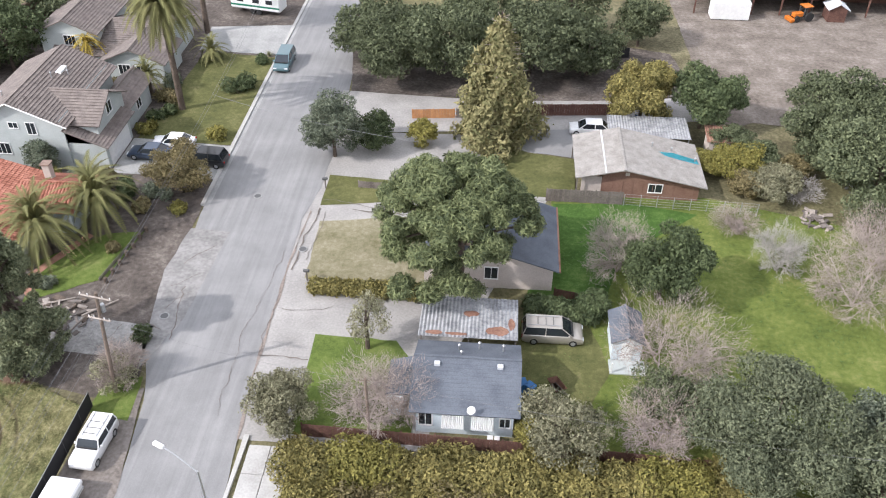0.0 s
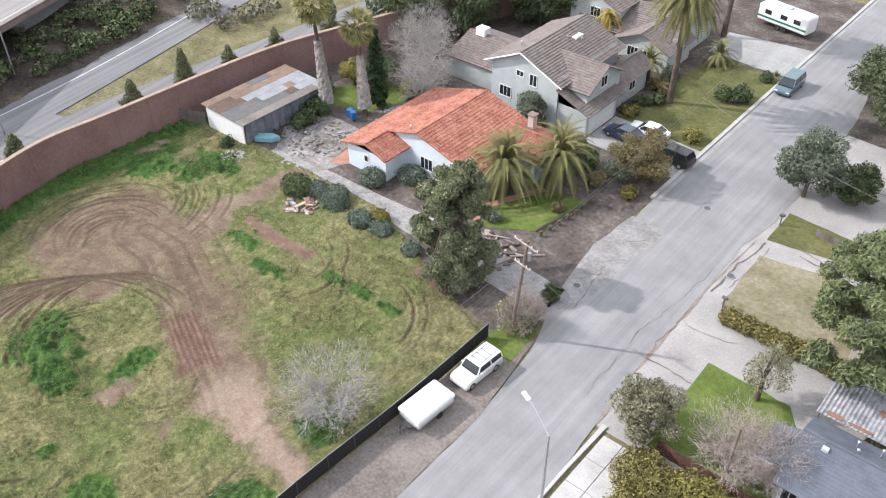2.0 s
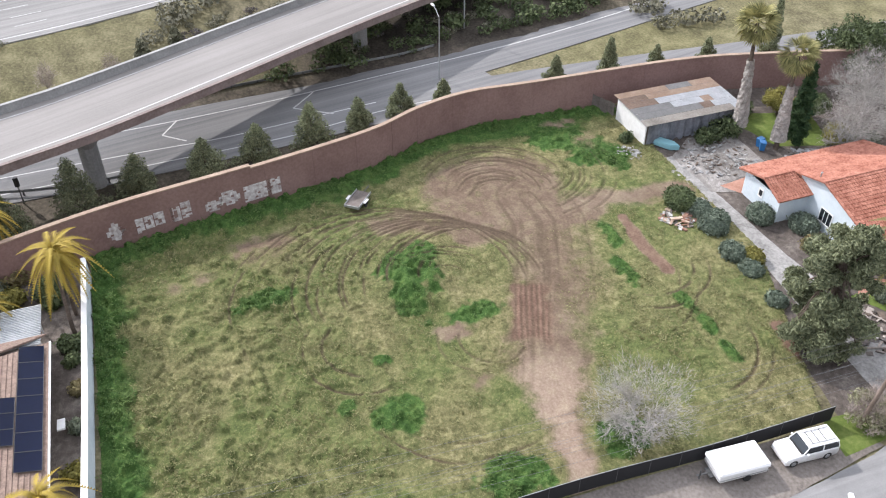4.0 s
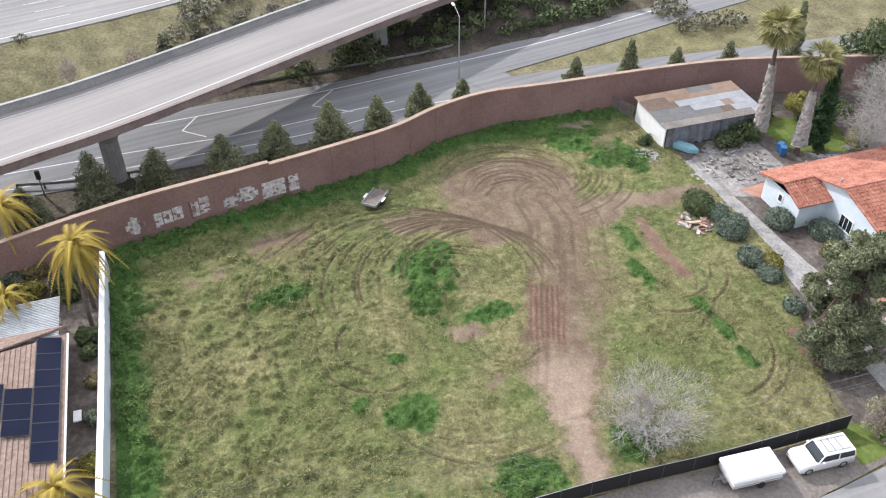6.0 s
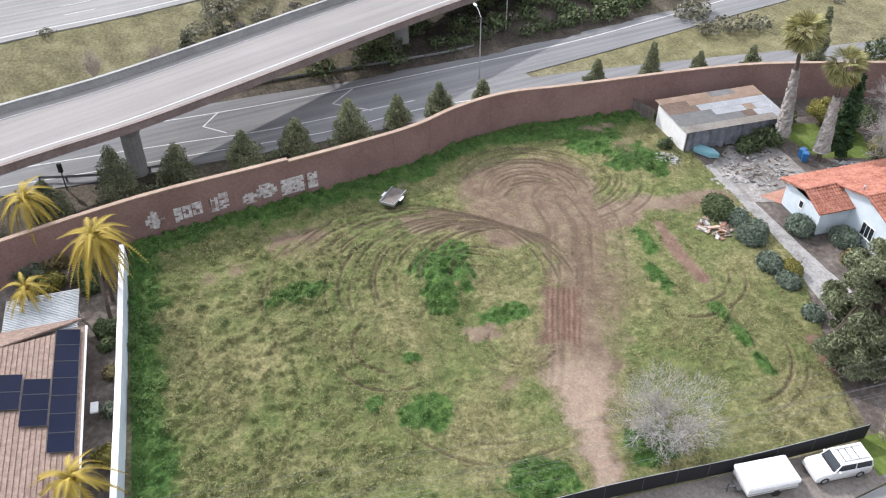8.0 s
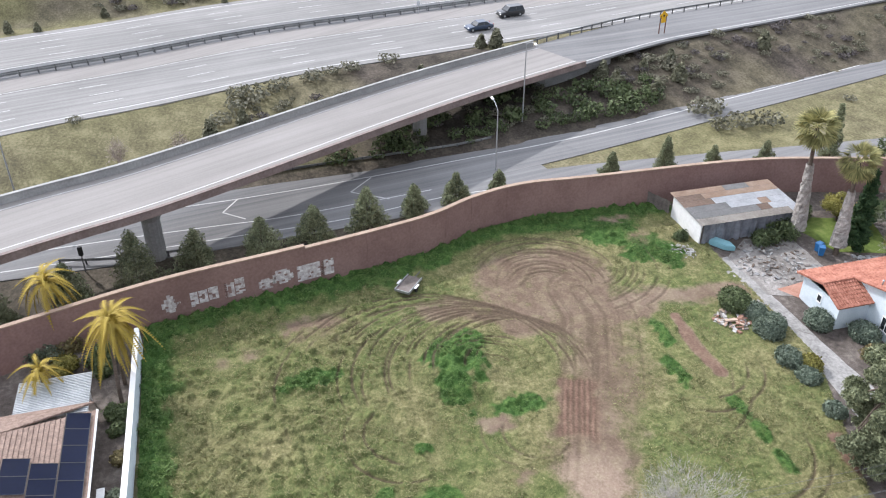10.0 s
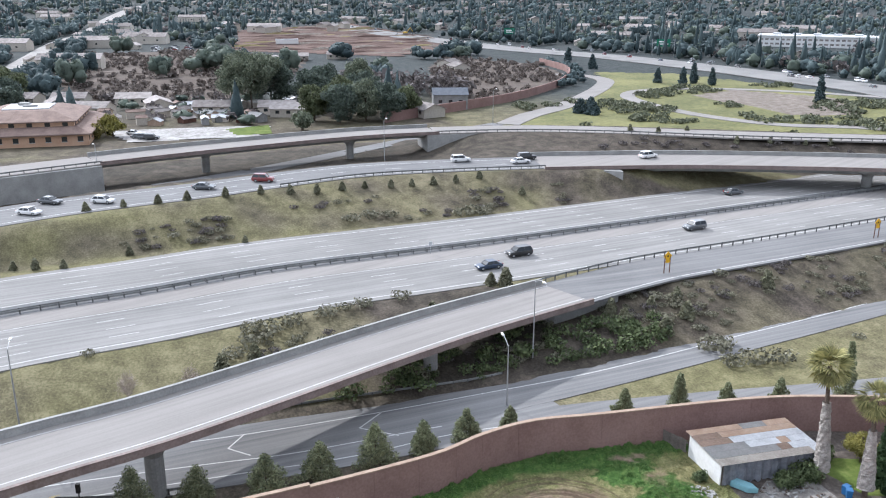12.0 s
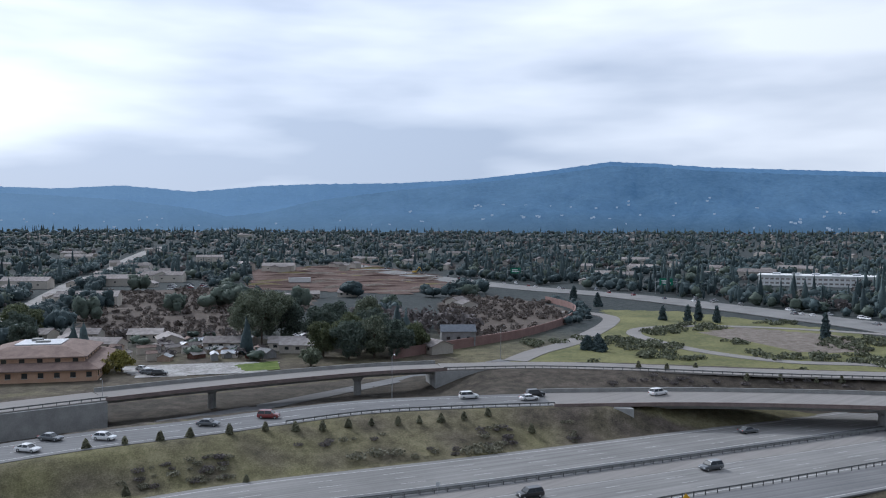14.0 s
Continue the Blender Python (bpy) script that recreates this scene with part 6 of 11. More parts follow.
# barn, container and yard things at the dirt yard
barn = thing("open_barn", Matrix(), "long open-fronted barn with weathered brown roof", "barn")
slope(barn, [(26.5, 117.4, 2.7), (60.0, 118.6, 2.7), (60.0, 125.0, 3.6), (26.5, 124.0, 3.6)], M_REDWOOD, "flat")
part("back_wall", boxes((26.5, 60.0, 123.6, 123.8, 0, 3.4)), M_REDWOOD, barn)
for k in range(9):
    part("post", boxes((27 + k * 4.0, 27.2 + k * 4.0, 117.6 + 0.1 * k, 117.8 + 0.1 * k, 0, 2.7)), M_REDWOOD, barn)
cont = thing("shipping_container", pose(31.7, 116.6, 0), "white shipping container at the barn", "container")
part("body", boxes((-2.6, 2.6, -1.1, 1.1, 0.1, 2.5), bevel=0.03), M_WHITE, cont)
for k in range(20):
    part("rib", boxes((-2.5 + k * 0.26, -2.38 + k * 0.26, -1.14, -1.1, 0.2, 2.4)), M_WHITE, cont)
trac = thing("tractor", pose(41.6, 116.6, 0, 0, 0, 20), "orange tractor parked at the barn", "tractor")
M_ORANGE = plain("orange_paint", (0.55, 0.16, 0.02), 0.4)
part("hood", boxes((-1.3, 0.2, -0.4, 0.4, 0.6, 1.2), bevel=0.08), M_ORANGE, trac)
part("canopy", boxes((-0.1, 1.3, -0.7, 0.7, 2.0, 2.1), bevel=0.03), M_ORANGE, trac)
part("canopy_frame", boxes((0.0, 0.08, -0.6, -0.5, 0.8, 2.0), (1.1, 1.18, -0.6, -0.5, 0.8, 2.0), (0.0, 0.08, 0.5, 0.6, 0.8, 2.0), (1.1, 1.18, 0.5, 0.6, 0.8, 2.0)), M_DARKSTEEL, trac)
part("bucket", boxes((-2.0, -1.4, -0.8, 0.8, 0.1, 0.6), bevel=0.05), M_ORANGE, trac)
for x, y, r in ((0.8, -0.8, 0.65), (0.8, 0.8, 0.65), (-0.9, -0.6, 0.42), (-0.9, 0.6, 0.42)):
    bm = bmesh.new()
    tube(bm, (x, y - 0.16, r), (x, y + 0.16, r), r, r, 16)
    part("wheel", bm, M_BLACK, trac)
hut = thing("grey_hut", Matrix(), "small leaning hut with pale roof beside the barn", "shed")
walls(hut, 45.2, 47.6, 116.2, 118.6, 2.0, M_REDWOOD, 2.7, "y")
gable(hut, 45.2, 47.6, 116.2, 118.6, 2.0, 2.7, M_PALETIN, "corr", "y", over=0.3)
rs = thing("red_roof_shed", Matrix(), "small pale shed with rusty red roof", "shed")
walls(rs, 22.6, 24.8, 79.2, 81.4, 2.0, M_STUCCO_BEIGE)
slope(rs, [(22.3, 79.0, 2.0), (25.1, 79.0, 2.0), (25.1, 81.7, 2.5), (22.3, 81.7, 2.5)], M_RUST, "corr", 0.04)

# ---------------------------------------------------------------- plants
M_PINE = leaves("pine_needles", (0.050, 0.070, 0.034), (0.225, 0.255, 0.118))
M_OAK = leaves("oak_leaves", (0.048, 0.064, 0.036), (0.19, 0.215, 0.115))
M_OLIVE = leaves("olive_leaves", (0.13, 0.125, 0.075), (0.36, 0.35, 0.225))
M_YELLOWGREEN = leaves("yellow_green_leaves", (0.105, 0.105, 0.028), (0.35, 0.315, 0.09))
M_HEDGE = leaves("hedge_leaves", (0.080, 0.080, 0.028), (0.36, 0.31, 0.11))
M_GREYGREEN = leaves("grey_green_leaves", (0.075, 0.095, 0.068), (0.25, 0.28, 0.195))
M_BUSH = leaves("dark_bush_leaves", (0.045, 0.066, 0.032), (0.15, 0.185, 0.085))
M_BROWNLEAF = leaves("brown_green_leaves", (0.110, 0.095, 0.045), (0.30, 0.25, 0.125))
M_PALM = leaves("palm_fronds", (0.10, 0.115, 0.042), (0.36, 0.33, 0.14))
M_PALMYELLOW = leaves("yellow_palm_fronds", (0.25, 0.20, 0.04), (0.66, 0.48, 0.09))
M_DEADFROND = surface("dead_fronds", (0.17, 0.15, 0.135), (0.40, 0.37, 0.34), 2.0, 12.0, 0.95, 0.6, 0.05)
M_CONIFER = leaves("conifer_needles", (0.070, 0.086, 0.050), (0.29, 0.315, 0.18))
M_REDWOODTREE = leaves("faded_conifer", (0.140, 0.150, 0.060), (0.372, 0.333, 0.163))
M_CYPRESS = leaves("cypress_foliage", (0.020, 0.052, 0.024), (0.070, 0.116, 0.046))
M_PINEGREY = leaves("grey_pine_needles", (0.078, 0.098, 0.056), (0.32, 0.345, 0.20))
M_CLIPPED = leaves("clipped_blue_green", (0.075, 0.105, 0.08), (0.23, 0.275, 0.205))
M_TWIG = surface("twigs", (0.21, 0.17, 0.15), (0.44, 0.375, 0.335), 0.8, 5.0, 0.95, 0.0)
M_TWIGGREY = surface("grey_twigs", (0.24, 0.225, 0.21), (0.46, 0.43, 0.40), 0.8, 5.0, 0.95, 0.0)


def leaf_mesh(name, centres, normals, size, material, parent, rng, long=1.6, fold=0.25):
    """Sprigs of two pointed leaves each, at the centres."""
    c = np.repeat(centres, 2, 0)
    n = len(c)
    c = c + rng.normal(size=(n, 3)) * size * 0.45
    nn = np.repeat(normals, 2, 0) + 0.75 * rng.normal(size=(n, 3))
    nn /= np.linalg.norm(nn, axis=1)[:, None]
    a = np.cross(nn, rng.normal(size=(n, 3)))
    a /= np.linalg.norm(a, axis=1)[:, None]
    b = np.cross(nn, a)
    s = size * rng.uniform(0.6, 1.35, n)[:, None]
    verts = np.stack([c - a * s * long / 2 - b * s * 0.42, c - a * s * long / 2.4 + b * s * 0.42, c + a * s * long / 2 + nn * s * fold], 1).reshape(-1, 3)
    me = bpy.data.meshes.new(name)
    me.vertices.add(3 * n)
    me.vertices.foreach_set("co", verts.ravel())
    me.loops.add(3 * n)
    me.loops.foreach_set("vertex_index", np.arange(3 * n))
    me.polygons.add(n)
    me.polygons.foreach_set("loop_start", np.arange(n) * 3)
    me.polygons.foreach_set("loop_total", np.full(n, 3))
    me.update(calc_edges=True)
    me.materials.append(material)
    ob = new(name, me)
    ob.parent = parent
    return ob


def crown_points(blobs, n, rng, shell=0.35):
    """Points in the outer layer of clumps: rows of (x, y, z, rx, ry, rz)."""
    vol = np.array([b[3] * b[4] + b[4] * b[5] + b[3] * b[5] for b in blobs])
    pick = rng.choice(len(blobs), n, p=vol / vol.sum())
    b = np.array(blobs)[pick]
    d = rng.normal(size=(n, 3))
    d /= np.linalg.norm(d, axis=1)[:, None]
    r = 1 - shell * rng.uniform(0, 1, n) ** 1.5 + 0.06 * rng.normal(size=n)
    return b[:, :3] + d * b[:, 3:] * r[:, None], d


def limbs(bm, base, top, r, blobs, rng, many=6):
    tube(bm, base, top, r, r * 0.6, 8)
    for k in range(min(many, len(blobs))):
        c = Vector(blobs[k][:3])
        a = Vector(base).lerp(Vector(top), 0.55 + 0.4 * rng.random())
        mid = a.lerp(c, 0.55) + Vector((0, 0, 0.3))
        tube(bm, a, mid, r * 0.45, r * 0.3, 6)
        tube(bm, mid, c, r * 0.3, r * 0.12, 5)


def clumps(h0, h1, rx, ry, n, rng, part_r=0.30, flat=0.8):
    """Clumps that fill an uneven crown between two heights."""
    out = []
    cz, rz = (h0 + h1) / 2, (h1 - h0) / 2
    for k in range(n):
        d = rng.normal(size=3)
        d /= np.linalg.norm(d)
        if d[2] < -0.5 and rng.random() < 0.4:
            d[2] *= -0.5
        q = rng.uniform(0.55, 0.86)
        s = part_r * rng.uniform(0.7, 1.25)
        out.append((d[0] * rx * q, d[1] * ry * q, cz + d[2] * rz * q, rx * s, ry * s, max(rz, 0.5 * rx) * s * flat))
    out.append((0, 0, cz, rx * 0.6, ry * 0.6, rz * 0.6))
    return out


def tree(name, x, y, h, rx, label, material, n=5000, leaf=0.3, h0=None, ry=None, seed=1, trunk=0.22, lumps=30, category="tree", shell=0.4, z=0.0, part_r=0.29, lean=(0, 0)):
    """A broadleaf tree: trunk with limbs, and a crown of leaves in uneven clumps."""
    rng = np.random.default_rng(seed)
    root = thing(name, pose(x, y, z), label, category)
    ry = rx if ry is None else ry
    h0 = h * 0.25 if h0 is None else h0
    blobs = clumps(h0, h, rx, ry, lumps, rng, part_r)
    blobs = [(b[0] + lean[0], b[1] + lean[1], *b[2:]) for b in blobs]
    bm = bmesh.new()
    limbs(bm, (0, 0, -0.1), (lean[0] * 0.6, lean[1] * 0.6, (h0 + h) / 2), trunk, blobs, rng)
    part("trunk", bm, M_BARK, root)
    pts, nrm = crown_points(blobs, n, rng, shell)
    ok = pts[:, 2] > 0.1
    leaf_mesh("crown", pts[ok], nrm[ok], leaf, material, root, rng)
    return root


def twig_tree(name, x, y, h, spread, label, seed=1, n=7, depth=4, material=None, category="bare tree", z=0.0, thick=0.09, droop=0.0, kids=4):
    """A leafless tree: branches that fork into ever finer twigs."""
    rng = np.random.default_rng(seed)
    root = thing(name, pose(x, y, z), label, category)
    verts, faces, wood_v, wood_f = [], [], [], []

    def bar(p, q, r0, r1, verts=verts, faces=faces):
        d = q - p
        d = d / (np.linalg.norm(d) + 1e-9)
        a = np.cross(d, (0.3, 0.5, 0.8))
        a /= np.linalg.norm(a) + 1e-9
        b = np.cross(d, a)
        i = len(verts)
        for c, r in ((p, r0), (q, r1)) if r1 > 0 else ((p, r0),):
            for t in (0, 2.094, 4.189):
                verts.append(tuple(c + r * (math.cos(t) * a + math.sin(t) * b)))
        if r1 == 0:
            verts.append(tuple(q))
            faces.extend((i + k, i + (k + 1) % 3, i + 3) for k in range(3))
            return
        for k in range(3):
            faces.append((i + k, i + (k + 1) % 3, i + 3 + (k + 1) % 3, i + 3 + k))

    def grow(p, d, long, r, level):
        q = p + d * long
        if level > 2:
            bar(p, q, r, r * 0.65, wood_v, wood_f)
        else:
            bar(p, q, r * (1.25 if level == 0 else 1.0), r * 0.65 if level else 0)
        if level == 0:
            return
        for k in range(kids if level < depth else n):
            e = d * 0.75 + rng.normal(size=3) * 0.62
            e[2] = e[2] * 0.8 + 0.12 - droop
            e /= np.linalg.norm(e)
            s = rng.uniform(0.55, 0.85)
            grow(p + (q - p) * rng.uniform(0.45, 1.0), e, long * s, max(r * 0.5, 0.009), level - 1)

    for k in range(3):
        a = 2.1 * k + rng.random()
        d = np.array([math.cos(a) * spread / h * 0.8, math.sin(a) * spread / h * 0.8, 1.0])
        d /= np.linalg.norm(d)
        grow(np.zeros(3), d, h * 0.36, thick, depth)
    # fine outer twigs that fill the rounded crown
    m = int(520 * spread)
    d = rng.normal(size=(m, 3))
    d /= np.linalg.norm(d, axis=1)[:, None]
    c = np.array((0.0, 0.0, h * 0.56)) + d * (rng.uniform(0.25, 1.0, m) ** 0.5)[:, None] * np.array((spread * 0.62, spread * 0.62, h * 0.40)) * (1 + 0.22 * np.sin(3 * d[:, :1] * 2 + seed) * np.cos(4 * d[:, 1:2]))
    c = c[c[:, 2] > 0.15]
    e = (c - np.array((0.0, 0.0, h * 0.2))) / h + 0.45 * rng.normal(size=c.shape)
    e /= np.linalg.norm(e, axis=1)[:, None]
    w_ = np.cross(e, rng.normal(size=c.shape))
    w_ /= np.linalg.norm(w_, axis=1)[:, None]
    long_ = rng.uniform(0.35, 0.95, len(c))[:, None]
    base = len(verts)
    verts.extend(map(tuple, np.stack([c - w_ * 0.013, c + w_ * 0.013, c + e * long_], 1).reshape(-1, 3)))
    faces.extend((base + 3 * k, base + 3 * k + 1, base + 3 * k + 2) for k in range(len(c)))
    mesh_object("trunk", wood_v, wood_f, material or M_TWIG, root)
    mesh_object("bare_crown", verts, faces, material or M_TWIG, root)
    return root


# pine in front of the beige house
rng = np.random.default_rng(5)
pine = thing("pine_tree", pose(-2.3, 56.6, 0), "large umbrella pine with dense green crown", "tree")
pine_blobs = []
for k in range(120):
    a, q = rng.uniform(0, 6.283), math.sqrt(rng.uniform(0.0, 1.0))
    zz = 13.0 - 5.0 * q * q + rng.uniform(-0.9, 0.7)
    pine_blobs.append((-0.5 + 6.3 * q * math.cos(a), -1.6 + 6.0 * q * math.sin(a), zz, *(rng.uniform(0.55, 1.15) * np.array((1, 1, 0.8)))))
pine_blobs.append((-0.5, -1.6, 10.0, 3.6, 3.6, 1.6))
for k in range(14):
    a, q = rng.uniform(0, 6.283), math.sqrt(rng.uniform(0.3, 1.0))
    pine_blobs.append((-0.3 + 5.2 * q * math.cos(a), -2.6 + 4.6 * q * math.sin(a), rng.uniform(5.8, 8.2), *(rng.uniform(0.8, 1.3) * np.array((1, 1, 0.6)))))
for k in range(9):
    pine_blobs.append((rng.uniform(-4.5, 2.4), rng.uniform(-7.6, -5.6), rng.uniform(4.6, 6.2), *(rng.uniform(0.8, 1.2) * np.array((1, 1, 0.6)))))
bm = bmesh.new()
limbs(bm, (0, 0, -0.1), (-0.3, -1.0, 8.2), 0.42, pine_blobs, rng, 40)
part("trunk", bm, M_BARK, pine)
pp, pn = crown_points(pine_blobs, 54000, rng, 0.5)
pn = pn + np.array((0, 0, 0.5))
leaf_mesh("crown", pp, pn, 0.135, M_PINE, pine, rng, 3.2, 1.1)

M_OAKGREY = leaves("grey_oak_leaves", (0.065, 0.08, 0.05), (0.195, 0.215, 0.13))

TREES = [
    # name, x, y, h, r, label, material, leaves, leaf size, crown base
    ("oak_tree", -12.2, 94.0, 9.2, 6.0, "dense dark green oak beside the street", M_OAK, 9000, 0.36, 1.0),
    ("oak_tree", -5.5, 95.4, 11.0, 7.4, "large dense dark green oak", M_OAK, 12000, 0.38, 1.2),
    ("oak_tree", 3.6, 95.2, 10.0, 6.6, "dense dark green oak beside the street", M_OAK, 10000, 0.38, 1.2),
    ("oak_tree", 10.8, 97.0, 8.0, 4.8, "spreading dark green oak", M_OAK, 6000, 0.36, 1.0),
    ("oak_tree", -16.0, 100.0, 9.0, 5.5, "dense dark green oak beside the street", M_OAK, 6000, 0.4, 1.0),
    ("oak_tree", -2.0, 104.0, 11.0, 7.0, "dense dark green oak beside the street", M_OAK, 8000, 0.42, 1.0),
    ("oak_tree", 9.0, 108.0, 10.0, 6.0, "dense dark green oak beside the street", M_OAK, 6000, 0.42, 1.0),
    ("oak_tree", 18.0, 106.0, 7.0, 4.0, "dark green tree at the dirt yard", M_OAK, 5000, 0.38, 0.8),
    ("round_tree", -17.0, 76.0, 7.2, 3.5, "round grey-green tree beside the street", M_GREYGREEN, 7000, 0.28, 0.6),
    ("round_tree", -13.0, 78.0, 4.2, 2.6, "dark green shrub beside the drive", M_BUSH, 4000, 0.26, 0.3),
    ("round_tree", -8.0, 79.2, 3.0, 1.8, "yellow-green shrub beside the drive", M_YELLOWGREEN, 2500, 0.24, 0.2),
    ("loquat_tree", 16.0, 85.4, 8.2, 3.9, "yellow-green broadleaf tree beside the carport", M_HEDGE, 9000, 0.34, 0.5),
    ("grey_tree", 22.8, 85.4, 7.8, 4.4, "dense grey-green tree beside the dirt yard", M_BUSH, 9000, 0.32, 0.3),
    ("oak_tree", 37.5, 84.0, 8.0, 5.8, "grey-green oak beside the dirt yard", M_OAK, 11000, 0.34, 0.2),
    ("oak_tree", 37.2, 71.5, 9.5, 6.6, "large dark green oak in the yard", M_OAK, 13000, 0.34, 0.2),
    ("oak_tree", 34.6, 78.0, 7.5, 4.8, "dark green oak beside the yard", M_OAK, 8000, 0.32, 0.2),
    ("mixed_shrub", 25.0, 75.5, 3.6, 3.2, "untidy olive-green shrub with old fruit", M_YELLOWGREEN, 5000, 0.24, 0.2),
    ("mixed_shrub", 27.5, 72.2, 3.2, 2.8, "untidy grey-green shrub beside the house", M_OLIVE, 4500, 0.24, 0.2),
    ("mixed_shrub", 28.8, 73.4, 3.0, 2.2, "untidy olive shrub in the yard", M_OLIVE, 3500, 0.24, 0.1),
    ("mixed_shrub", 25.0, 80.0, 3.2, 2.6, "dark olive shrub beside the small shed", M_OAK, 4000, 0.24, 0.1),
    ("mixed_shrub", 27.2, 77.6, 3.4, 2.5, "dark olive shrub in the yard", M_OAK, 4000, 0.24, 0.1),
    ("mixed_shrub", 30.2, 76.0, 2.4, 2.2, "brown-green shrub in the yard", M_BROWNLEAF, 3000, 0.24, 0.1),
    ("mixed_shrub", 25.6, 72.6, 2.8, 2.4, "brown-green shrub beside the house", M_BROWNLEAF, 3000, 0.24, 0.1),
    ("mixed_shrub", 22.4, 76.2, 2.6, 1.9, "low shrub with orange-yellow leaves", M_YELLOWGREEN, 2600, 0.22, 0.2),
    ("dark_tree", 14.7, 56.0, 7.2, 4.0, "dense dark green tree in the meadow", M_BUSH, 9000, 0.28, 0.7),
    ("oak_tree", 19.4, 38.4, 9.0, 5.7, "large grey-green oak beside the fence", M_OAKGREY, 26000, 0.215, 0.3),
    ("oak_tree", 26.5, 35.0, 6.5, 4.4, "grey-green oak beside the fence", M_OAKGREY, 8000, 0.28, 0.3),
    ("grey_tree", 27.2, 40.0, 5.4, 2.6, "pale grey-green tree beside the fence", M_GREYGREEN, 4000, 0.26, 0.5),
    ("olive_tree", -14.2, 39.6, 4.6, 2.8, "grey-green olive tree beside the pavement", M_OLIVE, 6500, 0.20, 0.6),
    ("young_tree", -9.4, 47.9, 5.6, 2.0, "slender pale young tree on the lawn", M_OLIVE, 1700, 0.17, 1.8),
    ("round_bush", 8.8, 53.0, 2.9, 1.7, "round green bush beside the van", M_BUSH, 3200, 0.22, 0.1),
    ("olive_tree", 6.0, 38.6, 5.4, 3.7, "grey-brown shrubby tree behind the fence", M_OLIVE, 5200, 0.22, 0.5),
    ("olive_tree", 12.8, 42.2, 5.4, 2.4, "dark olive shrubby tree behind the fence", M_OAK, 3600, 0.22, 0.4),
    ("yellow_bush", 3.4, 38.9, 2.6, 1.3, "yellow-green bush at the house corner", M_YELLOWGREEN, 1800, 0.2, 0.1),
    ("brown_bush", -31.2, 68.2, 5.6, 3.5, "brown-green leafy tree beside the drive", M_BROWNLEAF, 5500, 0.24, 0.4),
    ("brown_bush", -43.2, 73.4, 4.6, 1.9, "brown-green shrub against the grey house", M_BROWNLEAF, 3000, 0.24, 0.4),
    ("garden_tree", -46.2, 70.0, 4.0, 1.9, "white-flecked garden tree beside the grey wall", M_GREYGREEN, 2500, 0.22, 0.4),
    ("back_tree", -66.5, 84.5, 9.0, 5.8, "dark tall garden tree behind the houses", M_BUSH, 7000, 0.4, 0.8),
    ("back_tree", -72.5, 78.5, 8.5, 5.0, "dark tall garden tree behind the houses", M_BUSH, 6000, 0.4, 0.8),
    ("back_tree", -60.0, 92.0, 9.0, 5.5, "dark tall garden tree behind the houses", M_BUSH, 6000, 0.4, 0.8),
    ("back_tree", -66.0, 98.0, 9.0, 5.5, "dark tall garden tree behind the houses", M_BUSH, 6000, 0.45, 0.8),
    ("back_tree", -58.0, 104.0, 9.0, 5.5, "dark tall garden tree behind the houses", M_OAK, 6000, 0.45, 0.8),
    ("back_tree", -70.0, 91.0, 8.5, 5.0, "dark tall garden tree behind the houses", M_OAK, 6000, 0.45, 0.8),
    ("green_shrub", -67.6, 64.2, 3.2, 2.2, "green shrub behind the palms", M_YELLOWGREEN, 2600, 0.24, 0.2),
    ("green_shrub", -65.6, 66.5, 3.6, 2.2, "green shrub behind the palms", M_BUSH, 2600, 0.24, 0.2),
    ("corner_bush", -28.0, 42.6, 2.6, 1.9, "scrubby olive bush at the utility pole", M_OLIVE, 1300, 0.2, 0.1),
    ("corner_bush", -27.6, 47.3, 1.5, 0.9, "small round green bush", M_BUSH, 1200, 0.18, 0.0),
]
for k, (nm, x, y, h, r, lab, mat, n, lf_, h0) in enumerate(TREES):
    tree(nm, x, y, h, r, lab, mat, int(n * (1.3 if y < 99 and nm != "back_tree" else 0.8)), lf_ * 0.60, h0 * 0.6, seed=20 + k)

# drooping pine beside the drive: layers of fine needle clumps
def layered_pine(x, y, h, r, seed, n):
    rng = np.random.default_rng(seed)
    root = thing("grey_pine", pose(x, y, 0), "drooping grey-green pine beside the drive", "tree")
    blobs = []
    for k in range(95):
        t = rng.uniform(0.08, 1.0)
        a, q = rng.uniform(0, 6.283), math.sqrt(rng.uniform(0.05, 1.0))
        w = r * (1.08 - 0.62 * t ** 2.2) * q
        s = rng.uniform(0.4, 0.8) * (0.7 + 0.3 * r / 4)
        blobs.append((w * math.cos(a), w * math.sin(a), h * (0.10 + 0.85 * t) - 0.22 * w, s * 1.2, s * 1.2, s * 0.75))
    bm = bmesh.new()
    limbs(bm, (0, 0, -0.1), (0.1, 0, h * 0.85), 0.28, blobs, rng, 34)
    part("trunk", bm, M_BARK, root)
    pts, nrm = crown_points(blobs, n, rng, 0.6)
    ok = pts[:, 2] > 0.1
    leaf_mesh("crown", pts[ok], nrm[ok] * np.array((1, 1, 0.3)), 0.125, M_PINEGREY, root, rng, 2.8)


layered_pine(-36.2, 44.6, 12.2, 3.5, 81, 34000)
layered_pine(-35.4, 43.6, 5.0, 2.1, 82, 8000)

